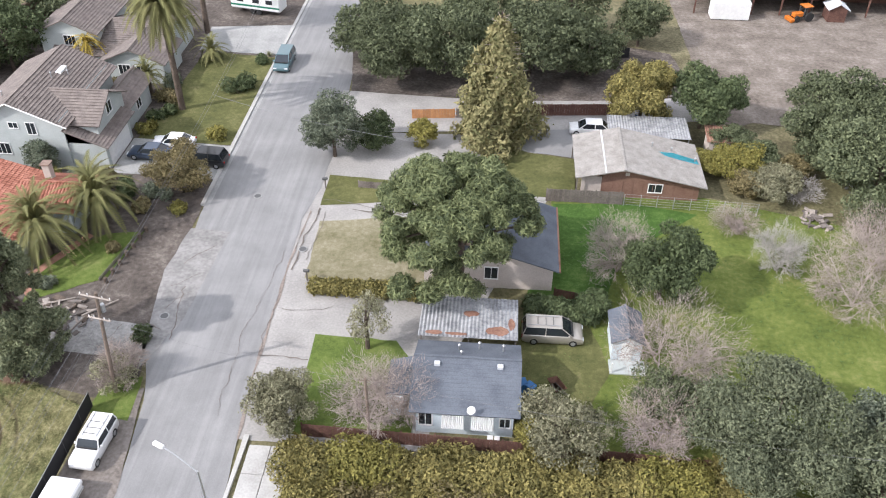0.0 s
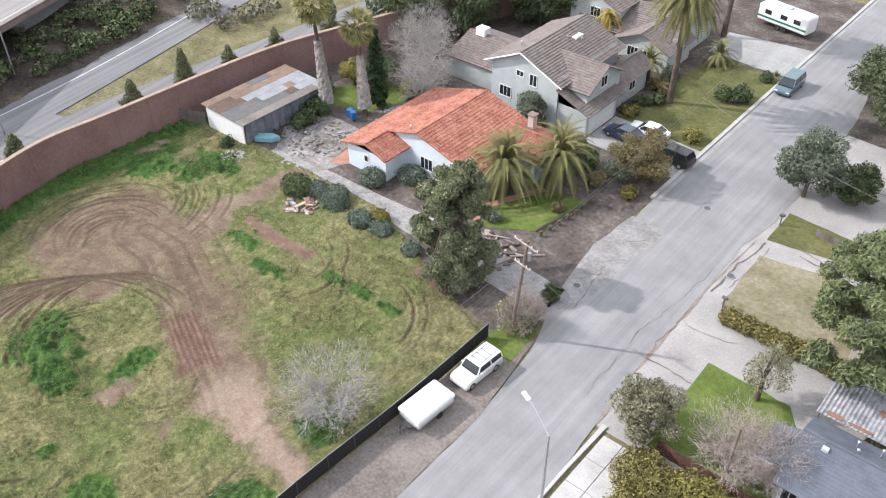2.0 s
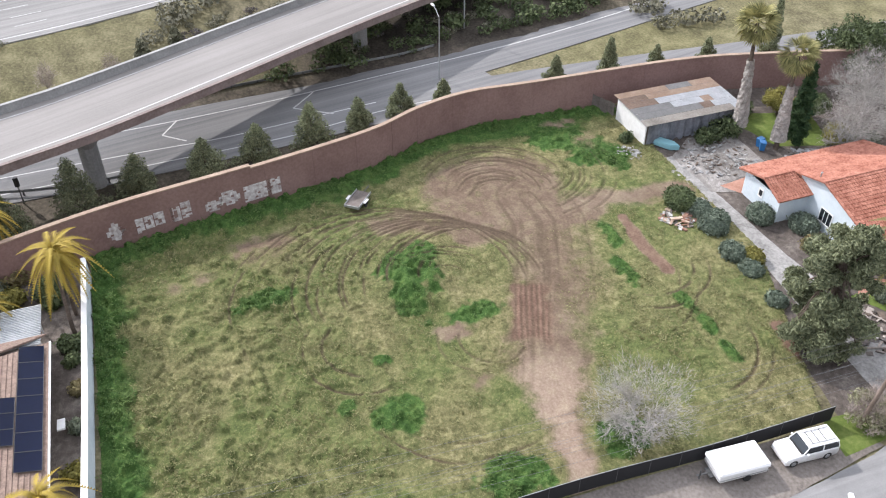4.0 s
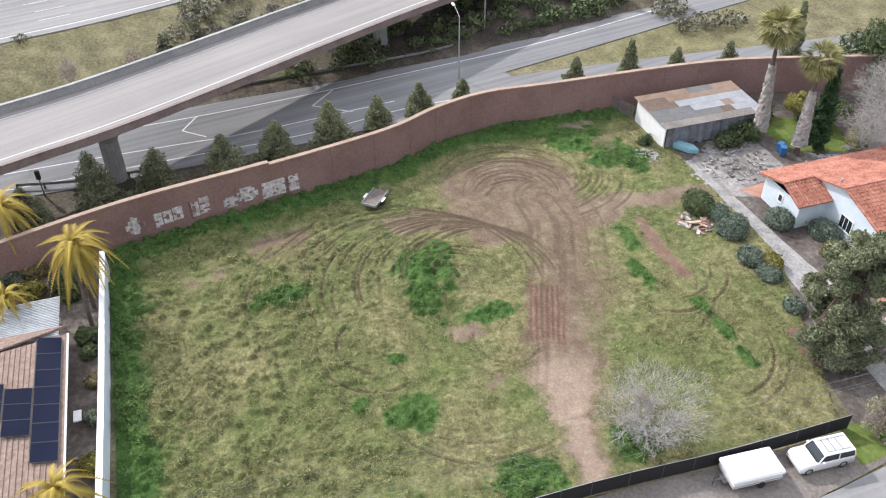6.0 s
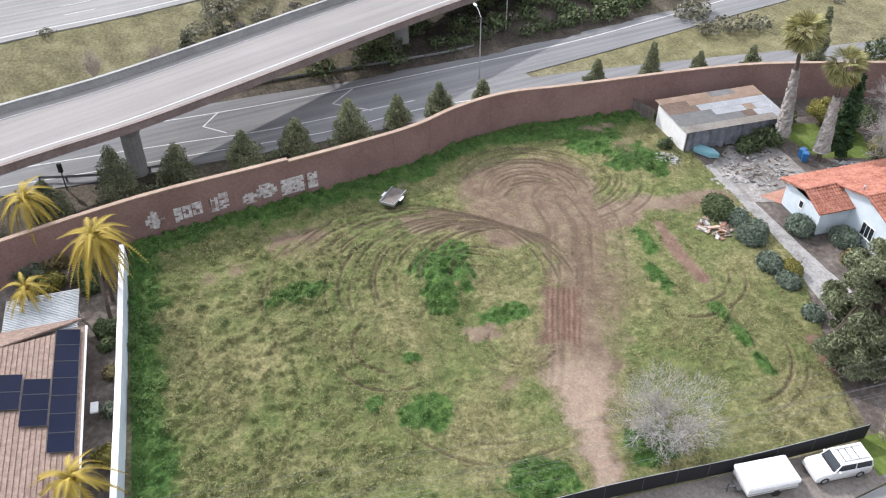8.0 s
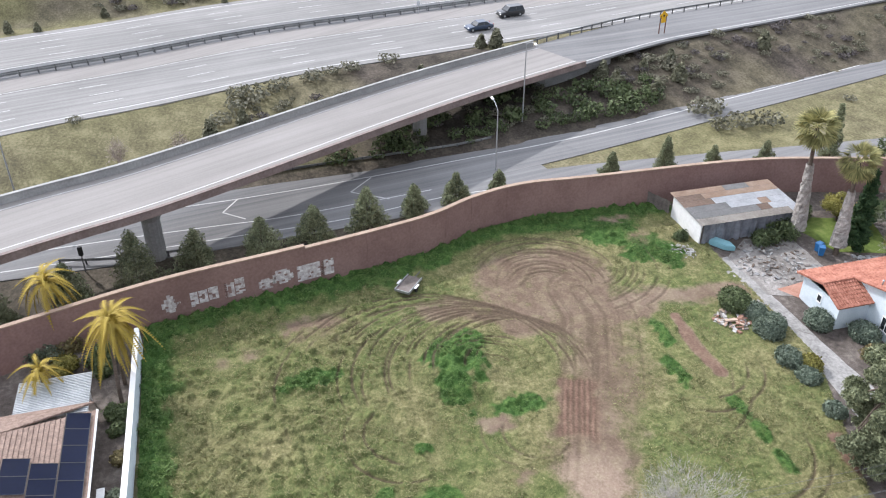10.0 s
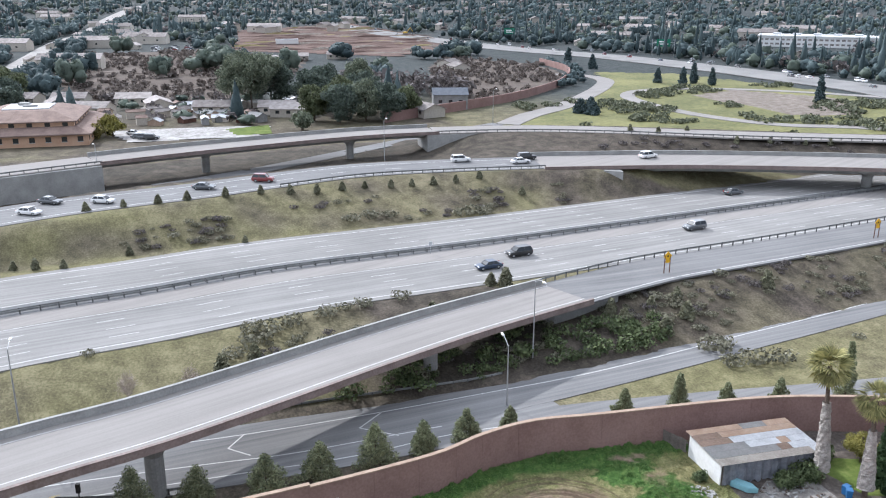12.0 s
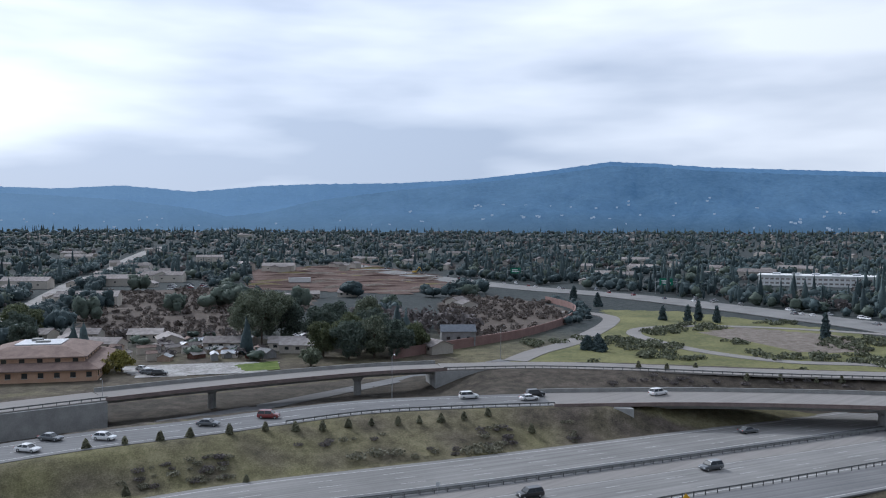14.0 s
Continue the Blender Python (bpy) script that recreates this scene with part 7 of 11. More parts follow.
# tall faded conifer
rng = np.random.default_rng(9)
rw = thing("faded_conifer", pose(0.0, 80.6, 0), "tall faded yellow-green conifer with bare top", "tree")
bm = bmesh.new()
tube(bm, (0, 0, -0.1), (0, 0, 15.0), 0.4, 0.05, 8)
part("trunk", bm, M_BARK, rw)
cp, cn = [], []
for k in range(9000):
    t = rng.uniform(0, 1) ** 1.2
    a = rng.uniform(0, 6.283)
    r = (4.6 * (1 - t ** 1.7) + 0.3) * math.sqrt(rng.uniform(0.2, 1)) * (0.85 + 0.3 * math.sin(3 * a + 7 * t) + 0.15 * math.sin(7 * a - 11 * t))
    if t > 0.6 and rng.random() < (t - 0.6) * 2.0:
        continue
    cp.append((r * math.cos(a), r * math.sin(a), 0.8 + 13.5 * t - 0.15 * r))
    cn.append((math.cos(a), math.sin(a), 0.6))
leaf_mesh("foliage", np.array(cp), np.array(cn), 0.34, M_REDWOODTREE, rw, rng)
bm = bmesh.new()
for k in range(60):
    z, a = rng.uniform(7, 14.6), rng.uniform(0, 6.283)
    r = (15.4 - z) * 0.38 + 0.4
    tube(bm, (0, 0, z), (r * math.cos(a), r * math.sin(a), z + 0.5), 0.05, 0.015, 4)
part("bare_branches", bm, M_TWIG, rw)

BARE = [
    ("bare_tree", 11.4, 59.2, 5.6, 3.0, "leafless pinkish-brown tree in the meadow", M_TWIG),
    ("bare_tree", 14.2, 46.4, 6.4, 5.2, "spreading leafless pale brown tree", M_TWIG),
    ("bare_tree", 12.4, 39.6, 4.8, 3.2, "leafless brown tree beside the fence", M_TWIG),
    ("bare_tree", 25.6, 60.6, 4.2, 2.6, "leafless grey tree in the meadow", M_TWIGGREY),
    ("bare_tree", 31.2, 56.4, 6.6, 5.4, "large leafless pinkish-grey tree", M_TWIG),
    ("bare_tree", 34.5, 62.0, 5.2, 3.4, "large leafless pinkish-grey tree", M_TWIG),
    ("bare_tree", -8.3, 40.4, 5.4, 3.2, "leafless tree before the grey house", M_TWIG),
    ("bare_tree", -5.8, 41.2, 4.6, 2.6, "leafless tree before the grey house", M_TWIG),
    ("bare_tree", -63.6, 72.0, 7.0, 4.8, "large pale leafless tree behind the shed", M_TWIGGREY),
    ("bare_tree", -59.0, 66.5, 5.6, 4.0, "large pale leafless tree behind the house", M_TWIGGREY),
    ("bare_tree", -67.0, 76.0, 6.0, 3.8, "pale leafless tree behind the garden", M_TWIGGREY),
    ("dry_shrub", -33.2, 26.6, 4.2, 4.4, "grey leafless shrub beside the black fence", M_TWIGGREY),
    ("dry_shrub", 30.4, 72.4, 1.6, 2.4, "pile of dead pale branches", M_TWIGGREY),
    ("dry_shrub", 23.0, 66.5, 1.6, 2.4, "low tangle of dry brush", M_TWIG),
    ("dry_shrub", -27.6, 43.2, 3.4, 1.6, "thin leafless shrub round the pole", M_TWIG),
    ("bare_sapling", -98.9, -13.6, 3.0, 1.0, "thin leafless sapling on the grass bank", M_TWIG),
    ("bare_sapling", -98.8, -6.4, 3.2, 1.0, "thin leafless sapling on the grass bank", M_TWIG),
]
for k, (nm, x, y, h, r, lab, mat) in enumerate(BARE):
    twig_tree(nm, x, y, h * 1.15, r * 1.45, lab, 70 + k, 6 if r > 1.2 else 4, 4, mat, kids=5 if r > 1.2 else 3, thick=0.10 if r > 1.2 else 0.05, z=land(x, y))


def frond_mesh(name, long, rise, droop, width, n, material, leaf_w=0.05):
    """One feather frond: a bent rib with leaflets on both sides."""
    rib = [(long * k / n, 0.0, rise * math.sin(k / n * 1.9) - droop * (k / n) ** 2) for k in range(n + 1)]
    verts, faces = list(rib), []
    for k in range(n):
        t = (k + 0.5) / n
        x, z = long * t, (rib[k][2] + rib[k + 1][2]) / 2
        w = width * math.sin(math.pi * min(1.0, 0.18 + 0.82 * t)) ** 0.7
        for s in (-1, 1):
            faces.append((k, k + 1, len(verts)) if s > 0 else (k + 1, k, len(verts)))
            verts.append((x + w * 0.75, s * w, z - 0.35 * w))
    me = bpy.data.meshes.new(name)
    me.from_pydata(verts, [], faces)
    me.materials.append(material)
    return me


def feather_palm(name, x, y, trunk_h, radius, count, label, material, seed=1, trunk_r=0.3, lean=(0, 0), z=0.0, group=""):
    rng = np.random.default_rng(seed)
    root = thing(name, pose(x, y, z), label, "palm tree", group)
    bm = bmesh.new()
    n = 7
    for k in range(n):
        a, b = k / n, (k + 1) / n
        tube(bm, (lean[0] * a * a, lean[1] * a * a, trunk_h * a - 0.05), (lean[0] * b * b, lean[1] * b * b, trunk_h * b), trunk_r * (1.1 - 0.3 * a), trunk_r * (1.02 - 0.3 * b), 10)
    part("trunk", bm, M_BARK, root)
    kinds = [frond_mesh("frond", radius, radius * r_, radius * d_, radius * (0.15 if name != "date_palm" else 0.11), 34, material, 0.05 * radius / 2.5) for r_, d_ in (((0.62, 0.45), (0.50, 0.75), (0.38, 0.95), (0.18, 1.0)) if name != "queen_palm" else ((0.62, 1.15), (0.52, 1.5), (0.40, 1.75), (0.22, 1.8)))]
    for k in range(count):
        q = k / count
        fr = new("frond", kinds[min(3, int(q * 4))])
        fr.parent = root
        fr.matrix_basis = pose(lean[0], lean[1], trunk_h, rng.uniform(-12, 12), -48 + 66 * q + rng.uniform(-10, 10), k * 137.5 + rng.uniform(-9, 9)) @ Matrix.Diagonal((*([rng.uniform(0.85, 1.1)] * 3), 1))
    return root


feather_palm("date_palm", -40.2, 57.4, 3.4, 4.2, 64, "stout date palm with arching yellow-green fronds", M_PALM, 3, 0.45)
feather_palm("date_palm", -37.0, 62.2, 3.2, 4.1, 60, "stout date palm with arching green fronds", M_PALM, 4, 0.45)
feather_palm("garden_palm", -36.4, 97.0, 1.2, 2.6, 30, "low garden palm on the lawn", M_PALM, 6, 0.25)
feather_palm("garden_palm", -41.0, 87.5, 2.6, 2.4, 30, "garden palm beside the porch", M_PALM, 7, 0.25)
feather_palm("queen_palm", -57.2, -11.9, 6.6, 2.7, 30, "slender palm with yellow fronds beside the white wall", M_PALMYELLOW, 8, 0.17, (-2.2, 0.2))
feather_palm("queen_palm", -59.8, -11.8, 6.0, 2.3, 26, "slender palm with yellow fronds beside the white wall", M_PALMYELLOW, 9, 0.16, (-1.0, 0.3))
feather_palm("queen_palm", -67.0, -17.0, 6.2, 2.4, 26, "slender palm with yellow fronds", M_PALMYELLOW, 10, 0.16, (-0.6, -0.6))
feather_palm("queen_palm", -38.5, -13.4, 3.2, 2.4, 24, "low palm with yellow fronds beside the house", M_PALMYELLOW, 12, 0.16)
feather_palm("queen_palm", -50.0, 92.4, 4.0, 2.2, 24, "slender palm with yellow fronds between houses", M_PALMYELLOW, 11, 0.16)
feather_palm("queen_palm", -58.5, -17.6, 3.6, 2.0, 20, "slender palm with yellow fronds", M_PALMYELLOW, 13, 0.16)


def fan_palm(name, x, y, h, radius, label, seed=1, skirt=4.0, trunk_r=0.3, lean=(0, 0), count=46):
    """A tall fan palm with a skirt of dead fronds below its head."""
    rng = np.random.default_rng(seed)
    root = thing(name, pose(x, y, 0), label, "palm tree")
    bm = bmesh.new()
    tube(bm, (0, 0, -0.1), (lean[0], lean[1], h), trunk_r * 1.2, trunk_r * 0.75, 12)
    part("trunk", bm, M_BARK, root)
    if skirt:
        verts, faces = [], []
        rows_, cols_ = 40, 18
        for j in range(rows_ + 1):
            t = j / rows_
            z = 1.2 + (skirt - 1.2) * t
            for k in range(cols_):
                a = 6.283 * k / cols_
                r = (0.78 - 0.42 * t) * (1 + 0.30 * noise.noise((k * 0.9, j * 0.5, seed)) + 0.10 * (1 - (j * 0.5) % 1.0))
                verts.append((lean[0] * z / h + r * math.cos(a), lean[1] * z / h + r * math.sin(a), z))
        for j in range(rows_):
            for k in range(cols_):
                k1 = (k + 1) % cols_
                faces.append((j * cols_ + k, j * cols_ + k1, (j + 1) * cols_ + k1, (j + 1) * cols_ + k))
        mesh_object("dead_skirt", verts, faces, M_DEADFROND, root)
    verts, faces = [], []
    stem, n = radius * 0.42, 15
    for k in range(n):
        a0, a1 = -1.5 + 3.0 * k / n, -1.5 + 3.0 * (k + 1) / n
        am = (a0 + a1) / 2
        i = len(verts)
        L = radius * 0.60 * (1 - 0.2 * abs(am) / 1.5)
        verts += [(stem, 0, 0), (stem + L * 0.6 * math.cos(a0), L * 0.6 * math.sin(a0), -0.04), (stem + L * math.cos(am), L * math.sin(am), -0.22 * L), (stem + L * 0.6 * math.cos(a1), L * 0.6 * math.sin(a1), 0.04)]
        faces.append((i, i + 1, i + 2, i + 3))
    i = len(verts)
    verts += [(0, -0.03, 0), (0, 0.03, 0), (stem, 0.03, 0), (stem, -0.03, 0)]
    faces.append((i, i + 3, i + 2, i + 1))
    me = bpy.data.meshes.new("fan_frond")
    me.from_pydata(verts, [], faces)
    me.materials.append(M_PALM)
    for k in range(count):
        q = k / count
        fr = new("frond", me)
        fr.parent = root
        fr.matrix_basis = pose(lean[0], lean[1], h, rng.uniform(-45, 45), -60 + 125 * q + rng.uniform(-10, 10), k * 137.5 + rng.uniform(-9, 9))
    return root


fan_palm("fan_palm", -65.6, 57.6, 12.8, 2.6, "tall fan palm with shaggy grey skirt", 1, 8.8, 0.24, (-0.6, -0.4), 36)
fan_palm("fan_palm", -61.6, 59.6, 10.6, 2.4, "tall fan palm with shaggy grey skirt", 2, 7.4, 0.24, (-0.6, 0.2), 32)
feather_palm("tall_palm", -36.4, 84.6, 13.2, 4.0, 130, "tall palm with a full round crown on the lawn", M_PALM, 14, 0.36, (0.6, -1.6))
feather_palm("tall_palm", -39.5, 105.2, 13.5, 3.8, 110, "tall palm beyond the driveway", M_PALM, 15, 0.36, (0.3, -0.6))


def cone_tree(name, x, y, h, r, label, material, n=2600, leaf=0.2, seed=1, z=0.0, open_=0.15, group="", dome=1.0, trunk_r=0.12, reach=(0.35, 0.85)):
    """A conifer: foliage on tiers of branches round a straight trunk."""
    rng = np.random.default_rng(seed)
    root = thing(name, pose(x, y, z), label, "conifer", group)
    bm = bmesh.new()
    tube(bm, (0, 0, -0.3), (0, 0, h * 0.96), trunk_r, 0.02, 7)
    part("trunk", bm, M_BARK, root)
    blobs = []
    m = 44
    for k in range(m):
        t = (k + rng.uniform(0, 1)) / m
        a = k * 2.4 + rng.uniform(-0.4, 0.4)
        w = r * (1 - t ** dome) * rng.uniform(*reach) * (1 + open_ * rng.uniform(-1, 1))
        s_ = r * (0.20 + 0.22 * (1 - t)) * rng.uniform(0.8, 1.2)
        blobs.append((w * math.cos(a), w * math.sin(a), h * (0.08 + 0.90 * t) - 0.1 * w, s_, s_, max(s_ * 0.8, h * 0.035)))
    pts, nrm = crown_points(blobs, n, rng, 0.6)
    ok = pts[:, 2] > 0.02
    leaf_mesh("foliage", pts[ok], nrm[ok], leaf, material, root, rng, 2.0)
    return root


cone_tree("cypress_tree", -62.0, 62.0, 9.6, 1.15, "tall narrow dark cypress", M_CYPRESS, 4200, 0.24, 3, dome=2.6, open_=0.05)
CONIFERS = [(-71.8, -17.0, 5.2, 2.0), (-74.6, -11.0, 6.0, 2.2), (-76.2, -5.2, 4.4, 1.9), (-77.2, 1.4, 4.2, 1.9), (-78.2, 7.0, 4.2, 1.8), (-79.5, 13.0, 4.8, 1.9), (-80.8, 18.6, 3.8, 1.5), (-82.6, 24.0, 3.6, 1.4), (-83.2, 29.4, 3.0, 1.2),
            (-82.6, 43.4, 3.8, 1.2), (-82.4, 50.4, 5.0, 1.3), (-81.8, 56.6, 3.4, 1.1), (-80.8, 63.2, 3.6, 1.2), (-79.6, 71.6, 8.0, 1.3), (-69.5, -23.0, 5.5, 2.0)]
for k, (x, y, h, r) in enumerate(CONIFERS):
    cone_tree("verge_conifer", x, y, h * 1.05, r * 1.12, "young grey-green conifer behind the sound wall", M_CONIFER, 4600, 0.115, 40 + k, group="conifers along the sound wall", dome=1.25, open_=0.32, reach=(0.5, 1.0))

# clipped bushes by the drive
HEDGES = [(-56.3, 44.4, 1.7, 1.2), (-54.4, 45.4, 1.2, 0.9), (-51.9, 45.2, 1.5, 0.8), (-52.6, 46.2, 1.2, 0.8), (-47.8, 44.6, 1.2, 0.85), (-45.4, 44.9, 1.1, 0.55), (-46.6, 46.0, 0.9, 0.8), (-51.6, 50.3, 1.3, 1.1), (-41.1, 44.4, 0.9, 0.6), (-48.9, 53.2, 1.4, 1.0)]
for k, (x, y, r, h) in enumerate(HEDGES):
    rng = np.random.default_rng(200 + k)
    hb = thing("clipped_bush", pose(x, y, 0), "dense clipped dark blue-green bush beside the drive", "bush", "bushes along the drive")
    blobs = [(0, 0, h * 0.5, r, r * 0.85, h * 0.95), (r * 0.4, 0.1, h * 0.5, r * 0.6, r * 0.7, h * 0.8)]
    pts, nrm = crown_points(blobs, 2800, rng, 0.12)
    ok = pts[:, 2] > 0
    leaf_mesh("crown", pts[ok], nrm[ok], 0.155, M_CLIPPED if k not in (0, 6) else (M_YELLOWGREEN if k else M_BUSH), hb, rng)


def hedge_row(name, p, q, half, high, label, material, n, leaf, seed, lumps=14, ragged=0.25):
    rng = np.random.default_rng(seed)
    root = thing(name, Matrix(), label, "hedge")
    p, q = np.array(p, float), np.array(q, float)
    blobs = []
    for k in range(lumps):
        c = p + (q - p) * (k + 0.5) / lumps
        long = np.linalg.norm(q - p) / lumps
        blobs.append((c[0] + ragged * rng.normal(), c[1] + ragged * rng.normal(), high * 0.5, max(long * 0.75, half * 0.7), half * rng.uniform(0.85, 1.1), high * rng.uniform(0.45, 0.6)))
    pts, nrm = crown_points(blobs, n, rng, 0.25)
    ok = pts[:, 2] > 0
    leaf_mesh("foliage", pts[ok], nrm[ok], leaf, material, root, rng)
    bm = bmesh.new()
    for b in blobs:
        tube(bm, (b[0], b[1], -0.05), (b[0] + 0.1, b[1], high * 0.8), 0.05, 0.02, 5)
    part("stems", bm, M_BARK, root)
    return root


hedge_row("yellow_hedge", (-15.3, 54.5), (-5.6, 54.3), 0.9, 1.2, "clipped yellow-green hedge beside the drive", M_HEDGE, 6500, 0.16, 301, 14, 0.05)
hedge_row("dark_hedge", (3.4, 53.2), (9.0, 52.6), 1.0, 1.5, "dark green hedge behind the van", M_BUSH, 4200, 0.2, 302, 9, 0.1)
for k in range(9):
    hedge_row("wild_hedge", (-13.5 + k * 3.6, 35.8 + 0.25 * math.sin(k)), (-9.9 + k * 3.6, 35.4), 1.9, 1.9 + 0.3 * math.sin(k * 2.0), "untidy yellow-green hedge behind the board fence", (M_HEDGE, M_YELLOWGREEN, M_HEDGE)[k % 3 if k != 4 else 2], 4600, 0.15, 310 + k, 6, 0.4)
    hedge_row("wild_hedge", (-12.8 + k * 3.6, 32.4), (-9.2 + k * 3.6, 32.2), 1.9, 1.8, "untidy yellow-green hedge behind the board fence", (M_HEDGE, M_BROWNLEAF)[k % 2], 3000, 0.155, 330 + k, 6, 0.4)

# ---------------------------------------------------------------- beyond the freeway
M_ORCHARD = streaked("winter_orchard", (0.070, 0.057, 0.050), (0.165, 0.140, 0.122), 95, 0.95)
M_REDEARTH = streaked("graded_red_earth", (0.070, 0.047, 0.041), (0.185, 0.132, 0.114), 92, 0.95)
M_PARKING = surface("wet_parking_ground", (0.15, 0.14, 0.13), (0.38, 0.37, 0.36), 0.25, 1.0, 0.7, 0.2, 0.05)
M_GREENVERGE = surface("green_interchange_grass", (0.085, 0.092, 0.034), (0.200, 0.192, 0.078), 0.05, 0.7, 0.95, 0.4, 0.2)
M_ORANGEWALL = surface("orange_stucco", (0.43, 0.27, 0.18), (0.56, 0.38, 0.27), 0.2, 3.0, 0.9, 0.1, 0.02)
M_ROOFBROWN = surface("brown_flat_tile", (0.15, 0.105, 0.09), (0.27, 0.20, 0.17), 0.4, 3.0, 0.9, 0.2, 0.03)
M_FARROOF = surface("mixed_roofs", (0.13, 0.115, 0.11), (0.34, 0.31, 0.295), 0.02, 0.6, 0.9, 0.0, vary=0.3)
M_FARWALL = surface("mixed_walls", (0.40, 0.36, 0.31), (0.58, 0.54, 0.48), 0.05, 2.0, 0.9, 0.0, vary=0.25)
M_SIGNGREEN = plain("sign_green", (0.0, 0.16, 0.09), 0.5)
M_YELLOWSIGN = plain("sign_yellow", (0.75, 0.42, 0.01), 0.5)


def inside(x, y, poly):
    c = False
    for (x0, y0), (x1, y1) in zip(poly, poly[1:] + poly[:1]):
        if (y0 > y) != (y1 > y) and x < (x1 - x0) * (y - y0) / (y1 - y0) + x0:
            c = not c
    return c


def drape(name, poly, material, step, label, category="field", lift=0.12):
    """A patch that follows the land."""
    x0, x1 = min(p[0] for p in poly), max(p[0] for p in poly)
    y0, y1 = min(p[1] for p in poly), max(p[1] for p in poly)
    nx, ny = int((x1 - x0) / step) + 1, int((y1 - y0) / step) + 1
    verts, index, faces = [], {}, []
    for j in range(ny + 1):
        for k in range(nx + 1):
            x, y = x0 + k * step, y0 + j * step
            index[k, j] = len(verts)
            verts.append((x, y, land(x, y) + lift))
    for j in range(ny):
        for k in range(nx):
            if inside(x0 + (k + 0.5) * step, y0 + (j + 0.5) * step, poly):
                faces.append((index[k, j], index[k + 1, j], index[k + 1, j + 1], index[k, j + 1]))
    return tagged(mesh_object(name, verts, faces, material), label, category, kind="structure")


drape("orchard_field", [(-345, 86), (-318, 95), (-366, 147), (-428, 179), (-500, 184), (-560, 150), (-494, 118)], M_ORCHARD, 3.0, "brown winter orchard inside a curved wall")
drape("orchard_field", [(-640, -98), (-660, -20), (-552, 52), (-480, 40), (-372, 14), (-360, -8), (-372, -56), (-480, -88)], M_ORCHARD, 4.0, "brown leafless orchard field")
drape("construction_field", [(-950, 19), (-1087, 157), (-690, 204), (-574, 114), (-650, 9)], M_REDEARTH, 8.0, "graded red-brown construction ground", lift=0.25)
drape("parking_ground", [(-289, -38), (-290, 4), (-287, 14), (-268, 9), (-266, -28)], M_PARKING, 1.5, "pale wet gravel parking ground", "parking ground")
drape("grass_plot", [(-284, 0), (-290, 14), (-272, 14), (-271, 3)], M_LAWN, 1.0, "green grass beside the parking ground", "grass", 0.16)
drape("interchange_grass", [(-262, 86), (-290, 104), (-330, 142), (-372, 172), (-440, 200), (-420, 240), (-330, 262), (-285, 262), (-230, 212), (-205, 170), (-238, 110)], M_GREENVERGE, 4.0, "green grass inside the interchange loop", "grass")
drape("interchange_dirt", [(-330, 196), (-345, 225), (-310, 250), (-262, 225), (-270, 200)], M_EARTH, 4.0, "bare ground inside the loop", "ground", 0.18)


def land_line(pts, lift=0.3):
    return [(x, y, land(x, y) + lift) for x, y in pts]


def far_road(name, pts, half, material, label, step=10.0, lift=0.3):
    return ribbon(name, [(p.x, p.y, land(p.x, p.y) + lift) for p in smooth_line([(x, y, 0) for x, y in pts], step)], -half, half, material, 0.4, step, label, "road")


fwy2 = [(-262, 278), (-325, 289), (-370, 284), (-430, 277), (-535, 254), (-640, 210), (-870, 160), (-1150, 120), (-1500, 60)]
far_road("far_freeway", fwy2, 16.0, M_FREEWAY_FAR, "distant multi-lane freeway", 12.0, 0.5)
far_road("loop_road", [(-272, 92), (-291, 107), (-310, 127), (-337, 148), (-370, 171), (-400, 186), (-424, 184), (-432, 172)], 4.2, M_DECK, "curving pale ramp road", 5.0)
far_road("loop_road", [(-205, 222), (-236, 206), (-250, 181), (-279, 166.5), (-316, 163.5), (-338, 168.5), (-353, 184), (-353, 214), (-336, 243), (-310, 268), (-280, 290)], 3.2, M_DECK, "loop ramp road round the grass", 5.0)
far_road("far_street", [(-400, -104), (-438, -107), (-519, -110), (-642, -119), (-778, -127), (-925, -124), (-1190, -138), (-1522, -142), (-1731, -133)], 9.0, M_APRON, "long straight street between trees", 30.0)
v, f = sweep(smooth_line(land_line([(-287, 53), (-314, 91), (-338, 120), (-383, 156), (-443, 184), (-500, 189)], 0.0), 5.0), [(-0.3, -0.5), (-0.3, 3.4), (0.3, 3.4), (0.3, -0.5)])
tagged(mesh_object("orchard_wall", v, f, M_SOUNDWALL), "curved red-brown wall round the orchard", "wall", kind="structure")

# orange office building: a broad lower storey with a skirt roof, hipped blocks above
ob3 = thing("office_building", pose(-262.0, -60.0, 5.0), "two-storey pale orange stucco building with grey-brown tile roofs", "building")


def hip_roof(parent, x0, x1, y0, y1, z0, z1, inset, material):
    bm = bmesh.new()
    t = inset
    a = [bm.verts.new(p) for p in ((x0, y0, z0), (x1, y0, z0), (x1, y1, z0), (x0, y1, z0))]
    b = [bm.verts.new(p) for p in ((x0 + t, y0 + t, z1), (x1 - t, y0 + t, z1), (x1 - t, y1 - t, z1), (x0 + t, y1 - t, z1))]
    c = [bm.verts.new(v_.co + Vector((0, 0, -0.35))) for v_ in a]
    for k in range(4):
        bm.faces.new((a[k], a[(k + 1) % 4], b[(k + 1) % 4], b[k]))
        bm.faces.new((c[k], c[(k + 1) % 4], a[(k + 1) % 4], a[k]))
    bm.faces.new(b)
    bm.faces.new(c[::-1])
    return part("roof", bm, material, parent)


